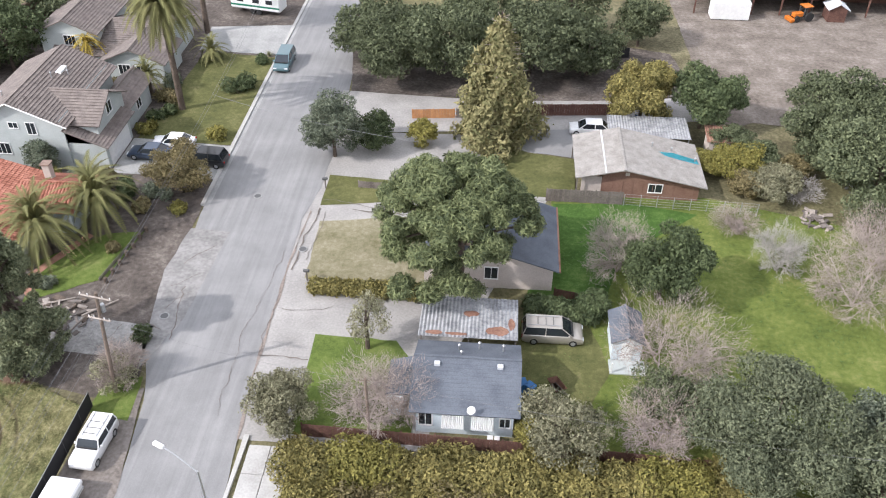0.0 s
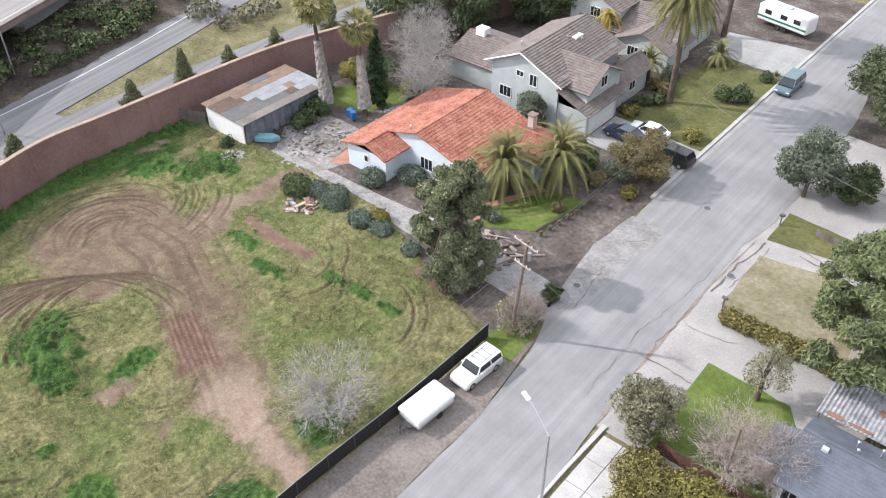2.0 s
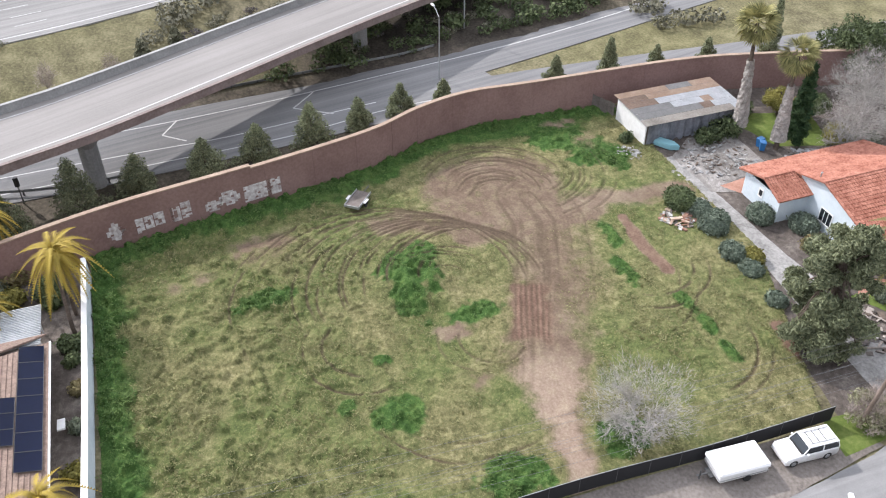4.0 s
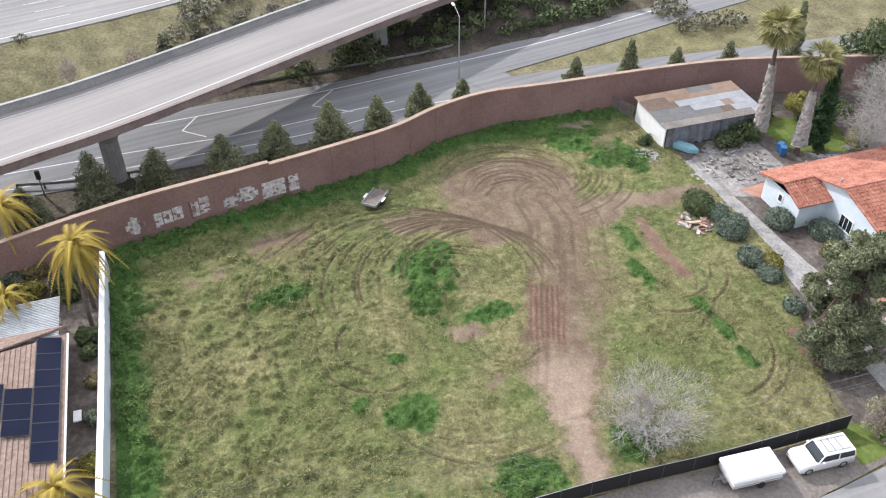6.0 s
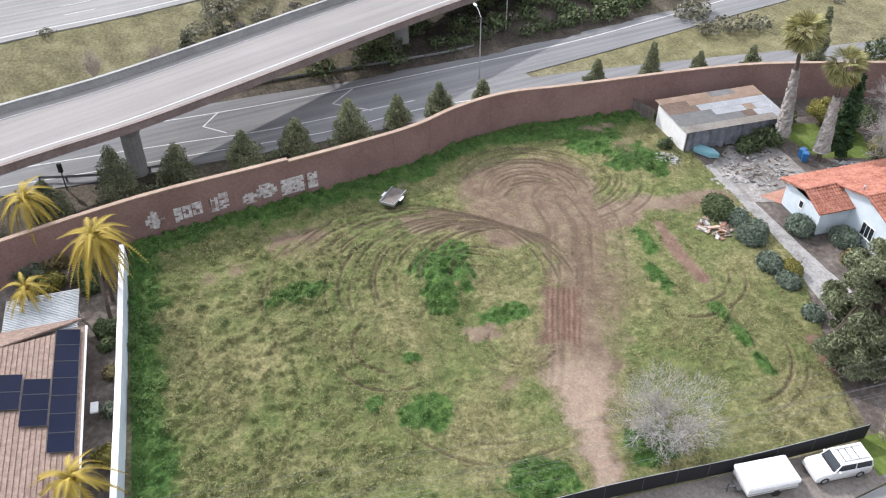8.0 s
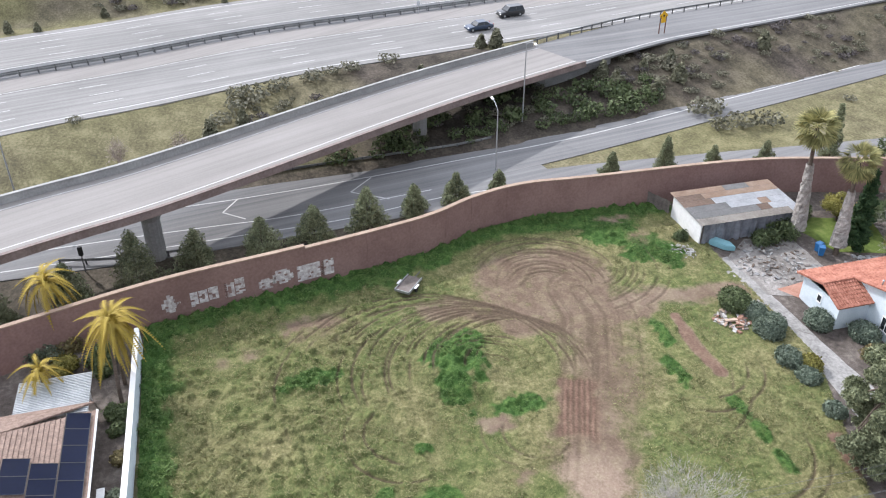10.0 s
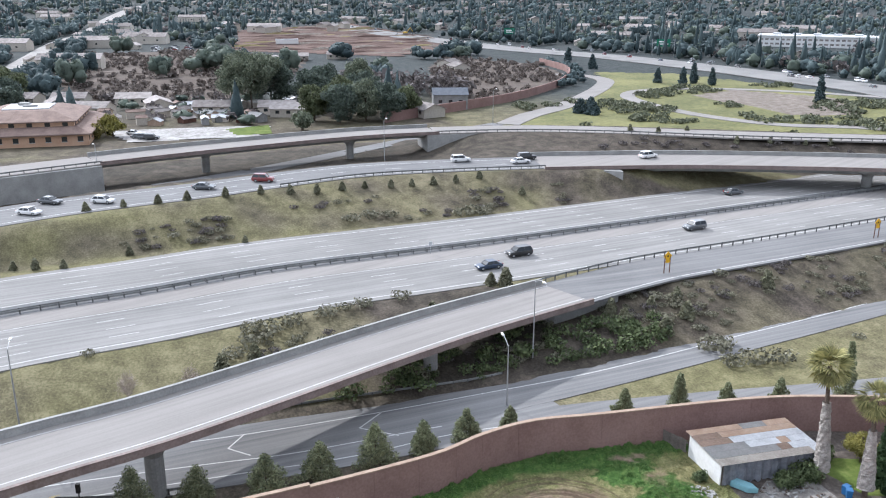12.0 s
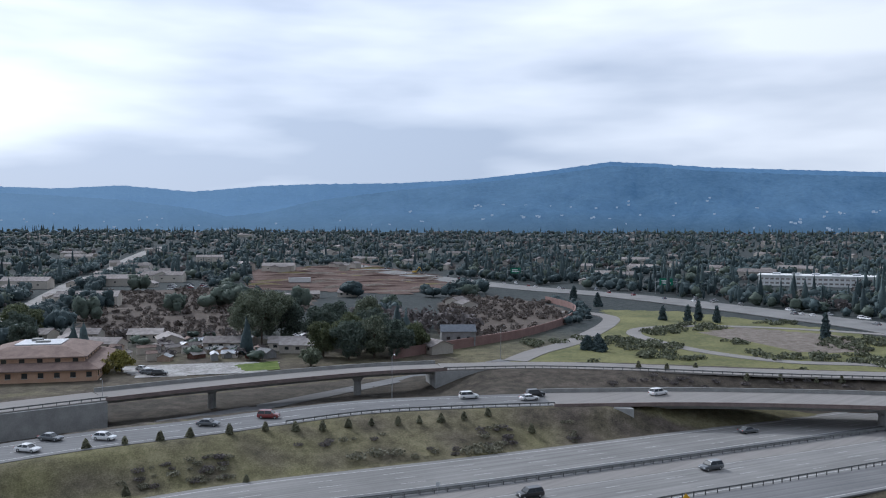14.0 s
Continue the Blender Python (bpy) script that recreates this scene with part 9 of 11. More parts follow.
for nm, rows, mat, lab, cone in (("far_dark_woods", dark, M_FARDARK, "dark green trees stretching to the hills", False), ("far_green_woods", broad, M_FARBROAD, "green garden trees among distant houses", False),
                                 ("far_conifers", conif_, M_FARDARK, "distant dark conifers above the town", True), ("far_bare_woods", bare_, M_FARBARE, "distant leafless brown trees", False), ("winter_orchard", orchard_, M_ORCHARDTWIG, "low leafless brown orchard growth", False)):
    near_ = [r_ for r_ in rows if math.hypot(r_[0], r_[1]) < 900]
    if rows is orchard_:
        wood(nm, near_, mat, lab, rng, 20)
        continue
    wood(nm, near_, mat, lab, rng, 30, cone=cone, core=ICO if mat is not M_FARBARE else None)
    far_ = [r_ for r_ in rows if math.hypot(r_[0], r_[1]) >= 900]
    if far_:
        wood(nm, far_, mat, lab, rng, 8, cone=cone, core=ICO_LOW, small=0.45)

BIGTREES = [(-329, 10, 21, 11), (-341, 18, 18, 9), (-297, 30, 12, 5.5), (-290, 38, 13, 6), (-291, 47, 13, 6), (-291, 55, 12, 6), (-298, 63, 10, 5), (-339, 40, 15, 7.5), (-345, 53, 15, 7.5), (-324, 32, 14, 6.5), (-306, 40, 13, 6.5), (-312, 50, 14, 7), (-277, 24, 6, 3), (-350, -80, 12, 7), (-375, -84, 13, 8), (-330, -74, 10, 6)]
for k, (x, y, h, r) in enumerate(BIGTREES):
    tree("field_tree", x, y, h * 1.12, r * 1.12, "tall dark green tree behind the parking ground", (M_GREYGREEN, M_FARBROAD, M_OAK, M_FARBROAD)[k % 4], int(160 * r * h ** 0.6), 0.52, 0.6, seed=900 + k, z=land(x, y) - 0.1, lumps=34, trunk=0.4)
tree("parking_bush", -279, -34, 7.0, 4.0, "yellow-green round tree beside the parking ground", M_YELLOWGREEN, 900, 0.6, 0.3, seed=930, z=land(-279, -34), lumps=14)
tree("parking_bush", -276, -39, 5.0, 3.2, "yellow-green round tree beside the parking ground", M_HEDGE, 700, 0.6, 0.3, seed=931, z=land(-276, -39), lumps=14)
# low sheds and clutter between the houses
rng = np.random.default_rng(88)
for k in range(44):
    x, y = rng.uniform(-348, -298), rng.uniform(-46, 28)
    w_, d_, h_ = rng.uniform(2, 7), rng.uniform(2, 4.5), rng.uniform(1.4, 2.6)
    sd = thing("yard_shed", pose(x, y, land(x, y), 0, 0, rng.uniform(0, 180)), "small yard shed among clutter behind the parking ground", "shed", "sheds behind the parking ground")
    walls(sd, -w_ / 2, w_ / 2, -d_ / 2, d_ / 2, h_, (M_FARWALL, M_GREYBOARD, M_FARWALL, M_PLY, M_REDWOOD)[k % 5], h_ + d_ * 0.22, "x", z0=-0.1)
    gable(sd, -w_ / 2, w_ / 2, -d_ / 2, d_ / 2, h_ + 0.05, h_ + d_ * 0.22 + 0.05, (M_PALETIN, M_FARROOF, M_ROOFBROWN, M_TIN, M_FARROOF, M_GREYBOARD)[k % 6], "flat", "x", over=0.25)

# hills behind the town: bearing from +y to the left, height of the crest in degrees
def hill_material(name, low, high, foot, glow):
    """Wooded slopes, as a glowing backdrop of distance: haze put into the emission colour, paler to the south, dim at
    the foot.
    """
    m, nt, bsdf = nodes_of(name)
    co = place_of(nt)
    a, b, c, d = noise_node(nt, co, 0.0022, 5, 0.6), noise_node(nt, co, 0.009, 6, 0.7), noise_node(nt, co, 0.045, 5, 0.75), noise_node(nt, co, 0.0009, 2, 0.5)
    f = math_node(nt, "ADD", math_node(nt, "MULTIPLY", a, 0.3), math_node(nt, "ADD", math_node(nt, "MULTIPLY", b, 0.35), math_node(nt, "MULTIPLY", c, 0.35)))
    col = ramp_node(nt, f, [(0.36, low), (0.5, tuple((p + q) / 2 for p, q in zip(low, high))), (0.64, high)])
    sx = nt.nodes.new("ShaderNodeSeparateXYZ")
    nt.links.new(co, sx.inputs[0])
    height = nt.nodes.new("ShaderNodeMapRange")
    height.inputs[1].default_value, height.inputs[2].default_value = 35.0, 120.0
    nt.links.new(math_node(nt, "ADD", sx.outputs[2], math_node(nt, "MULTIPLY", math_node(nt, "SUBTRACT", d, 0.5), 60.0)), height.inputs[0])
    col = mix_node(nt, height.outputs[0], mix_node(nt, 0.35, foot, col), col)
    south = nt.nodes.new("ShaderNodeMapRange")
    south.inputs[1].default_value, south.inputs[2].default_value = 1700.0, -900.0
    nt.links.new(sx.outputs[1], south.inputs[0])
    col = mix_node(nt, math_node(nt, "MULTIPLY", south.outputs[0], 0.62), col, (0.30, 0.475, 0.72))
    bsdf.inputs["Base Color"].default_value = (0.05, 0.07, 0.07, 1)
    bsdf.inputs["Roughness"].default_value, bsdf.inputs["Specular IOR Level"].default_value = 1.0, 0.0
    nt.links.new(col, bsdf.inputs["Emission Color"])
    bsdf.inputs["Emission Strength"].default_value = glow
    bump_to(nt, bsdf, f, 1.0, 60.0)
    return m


CREST_A = [30, 48.7, 53.9, 59, 62.2, 65.1, 69.5, 74.4, 79.4, 84.7, 88, 90.5, 92.6, 96.9, 100.7, 103.7, 125]
CREST_E = [3.3, 3.58, 3.87, 4.14, 4.43, 4.59, 4.0, 3.46, 3.19, 3.09, 2.94, 2.69, 2.48, 2.81, 2.53, 2.57, 2.6]
FRONT_E = [3.0, 3.3, 3.6, 3.9, 4.2, 4.3, 3.7, 3.2, 2.7, 2.0, 1.2, 0.9, 1.4, 1.9, 2.1, 2.2, 2.2]


def hills(name, crest, r0, r1, rough, label, material, rows=26):
    verts, faces = [], []
    angs = np.arange(30, 125.01, 0.15)
    for a in angs:
        e = interp(a, CREST_A, crest)
        for k in range(rows):
            t = k / (rows - 1)
            r = r0 + (r1 - r0) * t
            x, y = -r * math.sin(radians(a)), r * math.cos(radians(a))
            spur = 0.5 + 0.5 * noise.noise((a * 0.28, t * 1.5, rough))
            fine = noise.noise((x * 0.006, y * 0.006, 1.0)) * 0.10 + noise.noise((x * 0.02, y * 0.02, 2.0)) * 0.035
            grow = t ** (0.75 + 0.9 * spur)
            top = math.tan(radians(e + 0.05 * noise.noise((a * 2.5, 0, rough)) + 0.03 * noise.noise((a * 8, 0, rough)) + 0.022 * noise.noise((a * 27, 0, rough)))) * r1
            verts.append((x, y, 49 + (top + 30) * (grow + fine * math.sin(math.pi * t)) - 30))
    w = rows
    for i in range(len(angs) - 1):
        for k in range(rows - 1):
            faces.append((i * w + k, i * w + k + 1, (i + 1) * w + k + 1, (i + 1) * w + k))
    return tagged(mesh_object(name, verts, faces, material, smooth=True), label, "hills", kind="structure")


hills("backdrop_hills", CREST_E, 3500, 4700, 2.0, "long haze-blue wooded ridge behind the town", hill_material("far_ridge_haze", (0.105, 0.235, 0.47), (0.19, 0.37, 0.66), (0.075, 0.14, 0.24), 1.12))
foothills = hills("backdrop_foothills", FRONT_E, 3000, 3900, 7.0, "haze-blue wooded foothills below the ridge", hill_material("near_ridge_haze", (0.060, 0.155, 0.32), (0.165, 0.31, 0.54), (0.040, 0.075, 0.115), 1.12))
# pale houses scattered over the lower slopes
rng = np.random.default_rng(64)
bm = bmesh.new()
slope_v = foothills.data.vertices
for k in range(110):
    p = slope_v[int(rng.integers(0, len(slope_v)) // 26) * 26 + int(rng.integers(3, 15))].co
    w_, h_ = rng.uniform(5, 11), rng.uniform(1.5, 4)
    for j in range(1 if k % 6 else 4):
        m_ = pose(p.x + rng.normal() * 14 * (j > 0), p.y + rng.normal() * 22 * (j > 0), p.z + 2 + 2 * j, 0, 0, rng.uniform(0, 180))
        box(bm, -w_ / 2, w_ / 2, -w_ / 3, w_ / 3, -4, h_, m=m_)
# haze over the houses is put in as a bluish-white glow; no lamps
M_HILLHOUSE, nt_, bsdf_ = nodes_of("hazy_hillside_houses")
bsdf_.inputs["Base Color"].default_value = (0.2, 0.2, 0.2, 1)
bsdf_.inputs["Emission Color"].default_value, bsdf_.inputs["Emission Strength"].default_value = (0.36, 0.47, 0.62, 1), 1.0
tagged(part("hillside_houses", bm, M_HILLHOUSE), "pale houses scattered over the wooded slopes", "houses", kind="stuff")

# signs and lamps along the freeway
def gantry(x, y, turn, w, h, z0):
    root = thing("road_sign", pose(x, y, land(x, y) + 0.5, 0, 0, turn), "green overhead freeway sign on a gantry", "sign")
    part("post", boxes((-w / 2 - 3, -w / 2 - 2.6, -0.2, 0.2, 0, z0 + h), (w / 2 + 2.6, w / 2 + 3, -0.2, 0.2, 0, z0 + h)), M_STEEL, root)
    part("beam", boxes((-w / 2 - 3, w / 2 + 3, -0.15, 0.15, z0 + h * 0.5, z0 + h * 0.5 + 0.4)), M_STEEL, root)
    part("panel", boxes((-w / 2, w / 2, -0.3, -0.16, z0, z0 + h)), M_SIGNGREEN, root)
    part("word_bar", boxes((-w * 0.35, w * 0.2, -0.33, -0.3, z0 + h * 0.55, z0 + h * 0.72), (-w * 0.35, w * 0.35, -0.33, -0.3, z0 + h * 0.25, z0 + h * 0.42)), M_WHITE, root)


gantry(-537, 292, 60, 9, 5, 6)
gantry(-715, 242, 70, 9, 5, 6)
ys = thing("warning_sign", pose(-119.0, 68.4, 4.0, 0, 0, 100), "yellow diamond warning sign with small plate on two posts", "sign")
for s in (-0.55, 0.55):
    part("post", boxes((s - 0.06, s + 0.06, -0.06, 0.06, 0, 3.4)), M_REDWOOD, ys)
bm = bmesh.new()
box(bm, -0.6, 0.6, -0.05, 0.03, -0.6, 0.6, bevel=0.03, m=pose(0, 0, 3.3, 0, 45, 0))
part("diamond_panel", bm, M_YELLOWSIGN, ys)
part("plate", boxes((-0.45, 0.45, -0.1, -0.06, 2.2, 2.75)), M_YELLOWSIGN, ys)
bm = bmesh.new()
bmesh.ops.create_cone(bm, cap_ends=True, segments=16, radius1=0.16, radius2=0.16, depth=0.03, matrix=pose(0, -0.07, 3.3, 90, 0, 0))
part("mark_bar", bm, M_BLACK, ys)
copy_thing(ys, pose(-128.5, 117.0, 4.0, 0, 0, 100))


def street_lamp(x, y, z, h, arm, turn, label, tilt=0.35):
    root = thing("street_lamp", pose(x, y, z, 0, 0, turn), label, "street lamp")
    bm = bmesh.new()
    tube(bm, (0, 0, 0), (0, 0, h * 0.55), 0.11, 0.09, 8)
    tube(bm, (0, 0, h * 0.55), (0, 0, h), 0.09, 0.06, 8)
    part("pole", bm, M_STEEL, root)
    bm = bmesh.new()
    p = Vector((0, 0, h - 0.1))
    for k in range(6):
        t = (k + 1) / 6
        q = Vector((arm * t, 0, h - 0.1 + tilt * arm * math.sin(t * 1.57)))
        tube(bm, p, q, 0.045, 0.04, 6)
        p = q
    part("arm", bm, M_STEEL, root)
    bm = bmesh.new()
    box(bm, -0.15, 0.65, -0.16, 0.16, -0.09, 0.09, bevel=0.06)
    head = part("lamp_head", bm, M_WHITE, root)
    head.location = p
    part("lens", boxes((0.1, 0.55, -0.12, 0.12, -0.13, -0.09), bevel=0.02), M_PALETIN, head)
    return root


street_lamp(-89.2, 31.0, 0, 8.0, 2.0, 180, "tall steel lamp at the road fork")
street_lamp(-100.0, 38.3, 0.9, 11.0, 3.0, 0, "tall steel lamp below the bridge")
street_lamp(-95.2, -25.0, 1.5, 9.5, 1.6, 180, "tall steel lamp beside the grass bank")
street_lamp(-204.0, -29.0, 5.0, 10.0, 2.4, 0, "tall steel lamp beside the ramp")
street_lamp(-202.0, 37.0, 6.0, 12.5, 3.0, 0, "tall steel lamp beside the ramp")
street_lamp(-277.0, 88.5, 5.0, 11.0, 3.0, 0, "tall steel lamp beside the far road")

# small plate, signal head and lane markers beside the roads
plate = thing("plate_sign", pose(-103.5, 12.6, land(-103.5, 12.6), 0, 0, 100), "small pale metal plate sign on a thin post", "sign")
bm = bmesh.new()
tube(bm, (0, 0, -0.1), (0, 0, 2.3), 0.04, 0.04, 6)
part("post", bm, M_STEEL, plate)
part("panel", boxes((-0.32, 0.32, -0.05, -0.02, 1.55, 2.3), bevel=0.01), M_PALETIN, plate)
copy_thing(plate, pose(-139.6, 33.5, 4.05, 0, 0, 100))
signal = thing("signal_post", pose(-78.6, -16.4, 0, 0, 0, 70), "dark signal head on a short post beside the road", "signal")
bm = bmesh.new()
tube(bm, (0, 0, -0.1), (0, 0, 2.6), 0.07, 0.06, 8)
part("post", bm, M_DARKSTEEL, signal)
part("head", boxes((-0.2, 0.2, -0.16, 0.16, 2.0, 3.0), bevel=0.03), M_BLACK, signal)

# young trees and brush on the banks
def brush(name, rows, material, label, seed, cards=110, squat=0.46):
    rng = np.random.default_rng(seed)
    pl = [(x, y, land(x, y) - 0.15, 2 * r * squat, 1.15 * r) for x, y, r in rows]
    return wood(name, pl, material, label, rng, cards, small=0.75)


rng = np.random.default_rng(55)
bank, brown, low_ = [], [], []
for k in range(420):
    y = rng.uniform(2, 165)
    a, b = interp(y, YS, X_FOOT), interp(y, YS, X_NEAR)
    t = rng.uniform(0.12, 0.88)
    if y < 60 and t > 0.75:
        continue
    dens = noise.noise((y * 0.07, t * 2.2, 4.0))
    if dens < -0.15:
        continue
    (bank if rng.random() < 0.6 else brown).append((a + (b - a) * t, y, rng.uniform(0.35, 1.0) * (1.5 if dens > 0.25 else 1.0)))
for k in range(230):
    y = rng.uniform(-58, 72)
    a, b = interp(y, YS, X_FAR), interp(y, YS, X_R2N)
    t = rng.uniform(0.08, 0.55)
    dens = noise.noise((y * 0.06, t * 1.5, 14.0))
    if dens < 0.0:
        continue
    (bank if rng.random() < 0.5 else brown).append((a + (b - a) * t, y, rng.uniform(0.5, 1.2)))
for x, y, r in ((-92, -14.3, 1.9), (-93.6, -13.4, 1.6), (-106, -1, 1.5), (-109, 1.6, 2.0), (-111, 4, 2.0), (-113, 7, 1.7), (-112, 1.5, 1.6), (-108.1, -19, 0.9), (-115, 12, 1.6), (-117, 18, 1.5), (-119, 24, 1.4), (-116.5, 15, 1.2), (-93.0, 64.6, 1.8), (-93, 68.5, 2.1), (-92.6, 72, 1.8), (-96.9, 88, 1.0),
                (-98, 64.5, 2.2), (-99, 66.5, 1.9), (-164, 46, 2.0), (-165, 49, 2.2), (-164.5, 51.5, 1.7), (-163, 23, 1.8), (-164, 27, 2.0), (-164.5, 31, 1.6)):
    bank.append((x, y, r))
for k in range(60):
    y = rng.uniform(95, 165)
    low_.append((interp(y, YS, X_R2F) - rng.uniform(2, 14), y, rng.uniform(0.5, 1.3)))
loop_ = []
for k in range(1300):
    x, y = rng.uniform(-360, -225), rng.uniform(110, 262)
    if noise.noise((x * 0.03, y * 0.03, 8)) > 0.10:
        loop_.append((x, y, rng.uniform(0.9, 2.6)))
under_ = []
for k in range(130):
    y = rng.uniform(8, 60)
    t = rng.uniform(0.04, 0.62) if y < 44 else rng.uniform(0.04, 0.4)
    under_.append((interp(y, YS, X_FOOT) * (1 - t) + interp(y, YS, X_NEAR) * t, y, rng.uniform(0.6, 1.7)))
brush("bank_scrub", under_, M_BUSH, "dark green scrub on the bank below the ramp bridge", 65, 110, 0.6)
brush("bank_brush", [q for q in bank if q[0] > -130], M_BRUSH, "grey-green brush on the freeway banks", 61, 130)
brush("bank_brush", [q for q in bank if q[0] <= -130], M_BRUSH, "grey-green brush on the freeway banks", 63)
brush("loop_brush", loop_, M_LOOPBRUSH, "dark green brush inside the interchange loop", 64, 40)
brush("dry_brush", brown + low_, M_FARBARE, "dry brown brush on the freeway banks", 62, 130)
rowz = [(-148, -36, 1.3), (-147.6, -32.5, 1.3), (-147, -28, 1.6), (-166, -26.5, 1.4), (-167.5, -20, 1.2), (-169, -13.8, 1.7), (-170.5, -8.4, 1.6), (-172, -1, 1.6), (-173.5, 6, 1.5), (-174, 12, 1.5), (-174.6, 17.5, 1.7), (-176, 23, 1.7), (-177, 28, 1.9), (-177.2, 33.8, 1.8), (-177.5, 38.5, 1.7), (-177.5, 43.3, 1.8), (-178, 48.5, 1.9), (-179, 54.3, 2.2),
        (-152, -18, 1.2), (-155, 2, 1.3), (-172, 62, 1.6)]
young = None
for k, (x, y, h) in enumerate(rowz + [(-106.6, 55, 2.6), (-110, 61, 3.0), (-107, 65.5, 2.6), (-103.5, 60, 2.4), (-109.2, 54, 2.6), (-114, 84, 2.6), (-112, 66.5, 2.8), (-217.1, 109.7, 4), (-211.3, 115.3, 3.4), (-213.6, 125.4, 3), (-198.8, 131.9, 3.6), (-196, 140, 3.4), (-192, 148, 3.4), (-190, 154, 3.6), (-243.8, 105.7, 4.5),
                                   (-113.5, 27.5, 3.0), (-121.5, 39.0, 3.6), (-121.2, 41.4, 4.2), (-102.5, -2.6, 5.4), (-105.2, 1.6, 3.6)]):
    if young is None:
        young = cone_tree("bank_conifer", x, y, h, h * 0.36, "young conifer planted on the bank", M_YOUNG, 800, 0.2, 90, z=land(x, y), group="conifers on the banks", dome=1.2, reach=(0.5, 1.1))
        base_h = h
    else:
        copy_thing(young, pose(x, y, land(x, y), 0, 0, k * 57.0))
for o in [o for o in scene.objects if o.name.startswith("bank_conifer") and o is not young]:
    s_ = (1.0 + 0.6 * abs(math.sin(o.location.y * 1.7))) / base_h * (1.0 if o.location.x < -130 else 1.5)
    o.scale = (s_, s_, s_)
far_wall_tree = None
for k, (x, y, h, r) in enumerate(((-372, 214, 8, 2.6), (-376, 222, 10, 2.8), (-366, 226, 8, 2.6), (-382, 206, 7, 2.4), (-292, 127, 5, 3.4), (-296, 133, 5, 3.4), (-287, 130, 4.5, 3), (-296, 232, 11, 2.4), (-460, 206, 8, 3), (-520, 216, 8, 3))):
    cone_tree("interchange_tree", x, y, h, r * 0.8, "dark tree inside the interchange loop", M_FARDARK, 1400, 0.5, 400 + k, z=land(x, y), dome=1.6, open_=0.25)

# ---------------------------------------------------------------- vehicles
def car_paint(name, col, metal=0.0):
    return plain(name, col, 0.28, metal, 0.5, 0.5)


P_WHITE = car_paint("white_car_paint", (0.78, 0.78, 0.78))
P_BLACK = car_paint("black_car_paint", (0.015, 0.016, 0.018))
P_SILVER = car_paint("champagne_car_paint", (0.42, 0.39, 0.35), 0.4)
P_GREY = car_paint("grey_car_paint", (0.12, 0.13, 0.14), 0.3)
P_BLUE = car_paint("dark_blue_car_paint", (0.03, 0.05, 0.09), 0.2)
P_TEAL = car_paint("blue_green_car_paint", (0.10, 0.17, 0.19), 0.3)
P_RED = car_paint("dark_red_car_paint", (0.20, 0.03, 0.03), 0.1)
M_HEADLIGHT = plain("headlight_glass", (0.7, 0.72, 0.75), 0.1)
M_TAIL = plain("tail_light_red", (0.4, 0.01, 0.01), 0.2)

STYLES = {
    # length, width, height, belt height, hood end, windscreen top, roof end, rear end at belt (fractions of length from the front), hood height
    "sedan": (4.6, 1.8, 1.42, 0.92, 0.28, 0.42, 0.72, 0.88, 0.86),
    "hatch": (4.4, 1.76, 1.48, 0.95, 0.24, 0.40, 0.80, 0.95, 0.88),
    "van": (5.0, 1.95, 1.78, 1.08, 0.19, 0.36, 0.93, 0.985, 0.98),
    "suv": (4.7, 1.88, 1.75, 1.08, 0.25, 0.38, 0.90, 0.97, 1.04),
    "boxy": (4.25, 1.78, 1.62, 1.06, 0.31, 0.40, 0.95, 0.985, 1.02),
}


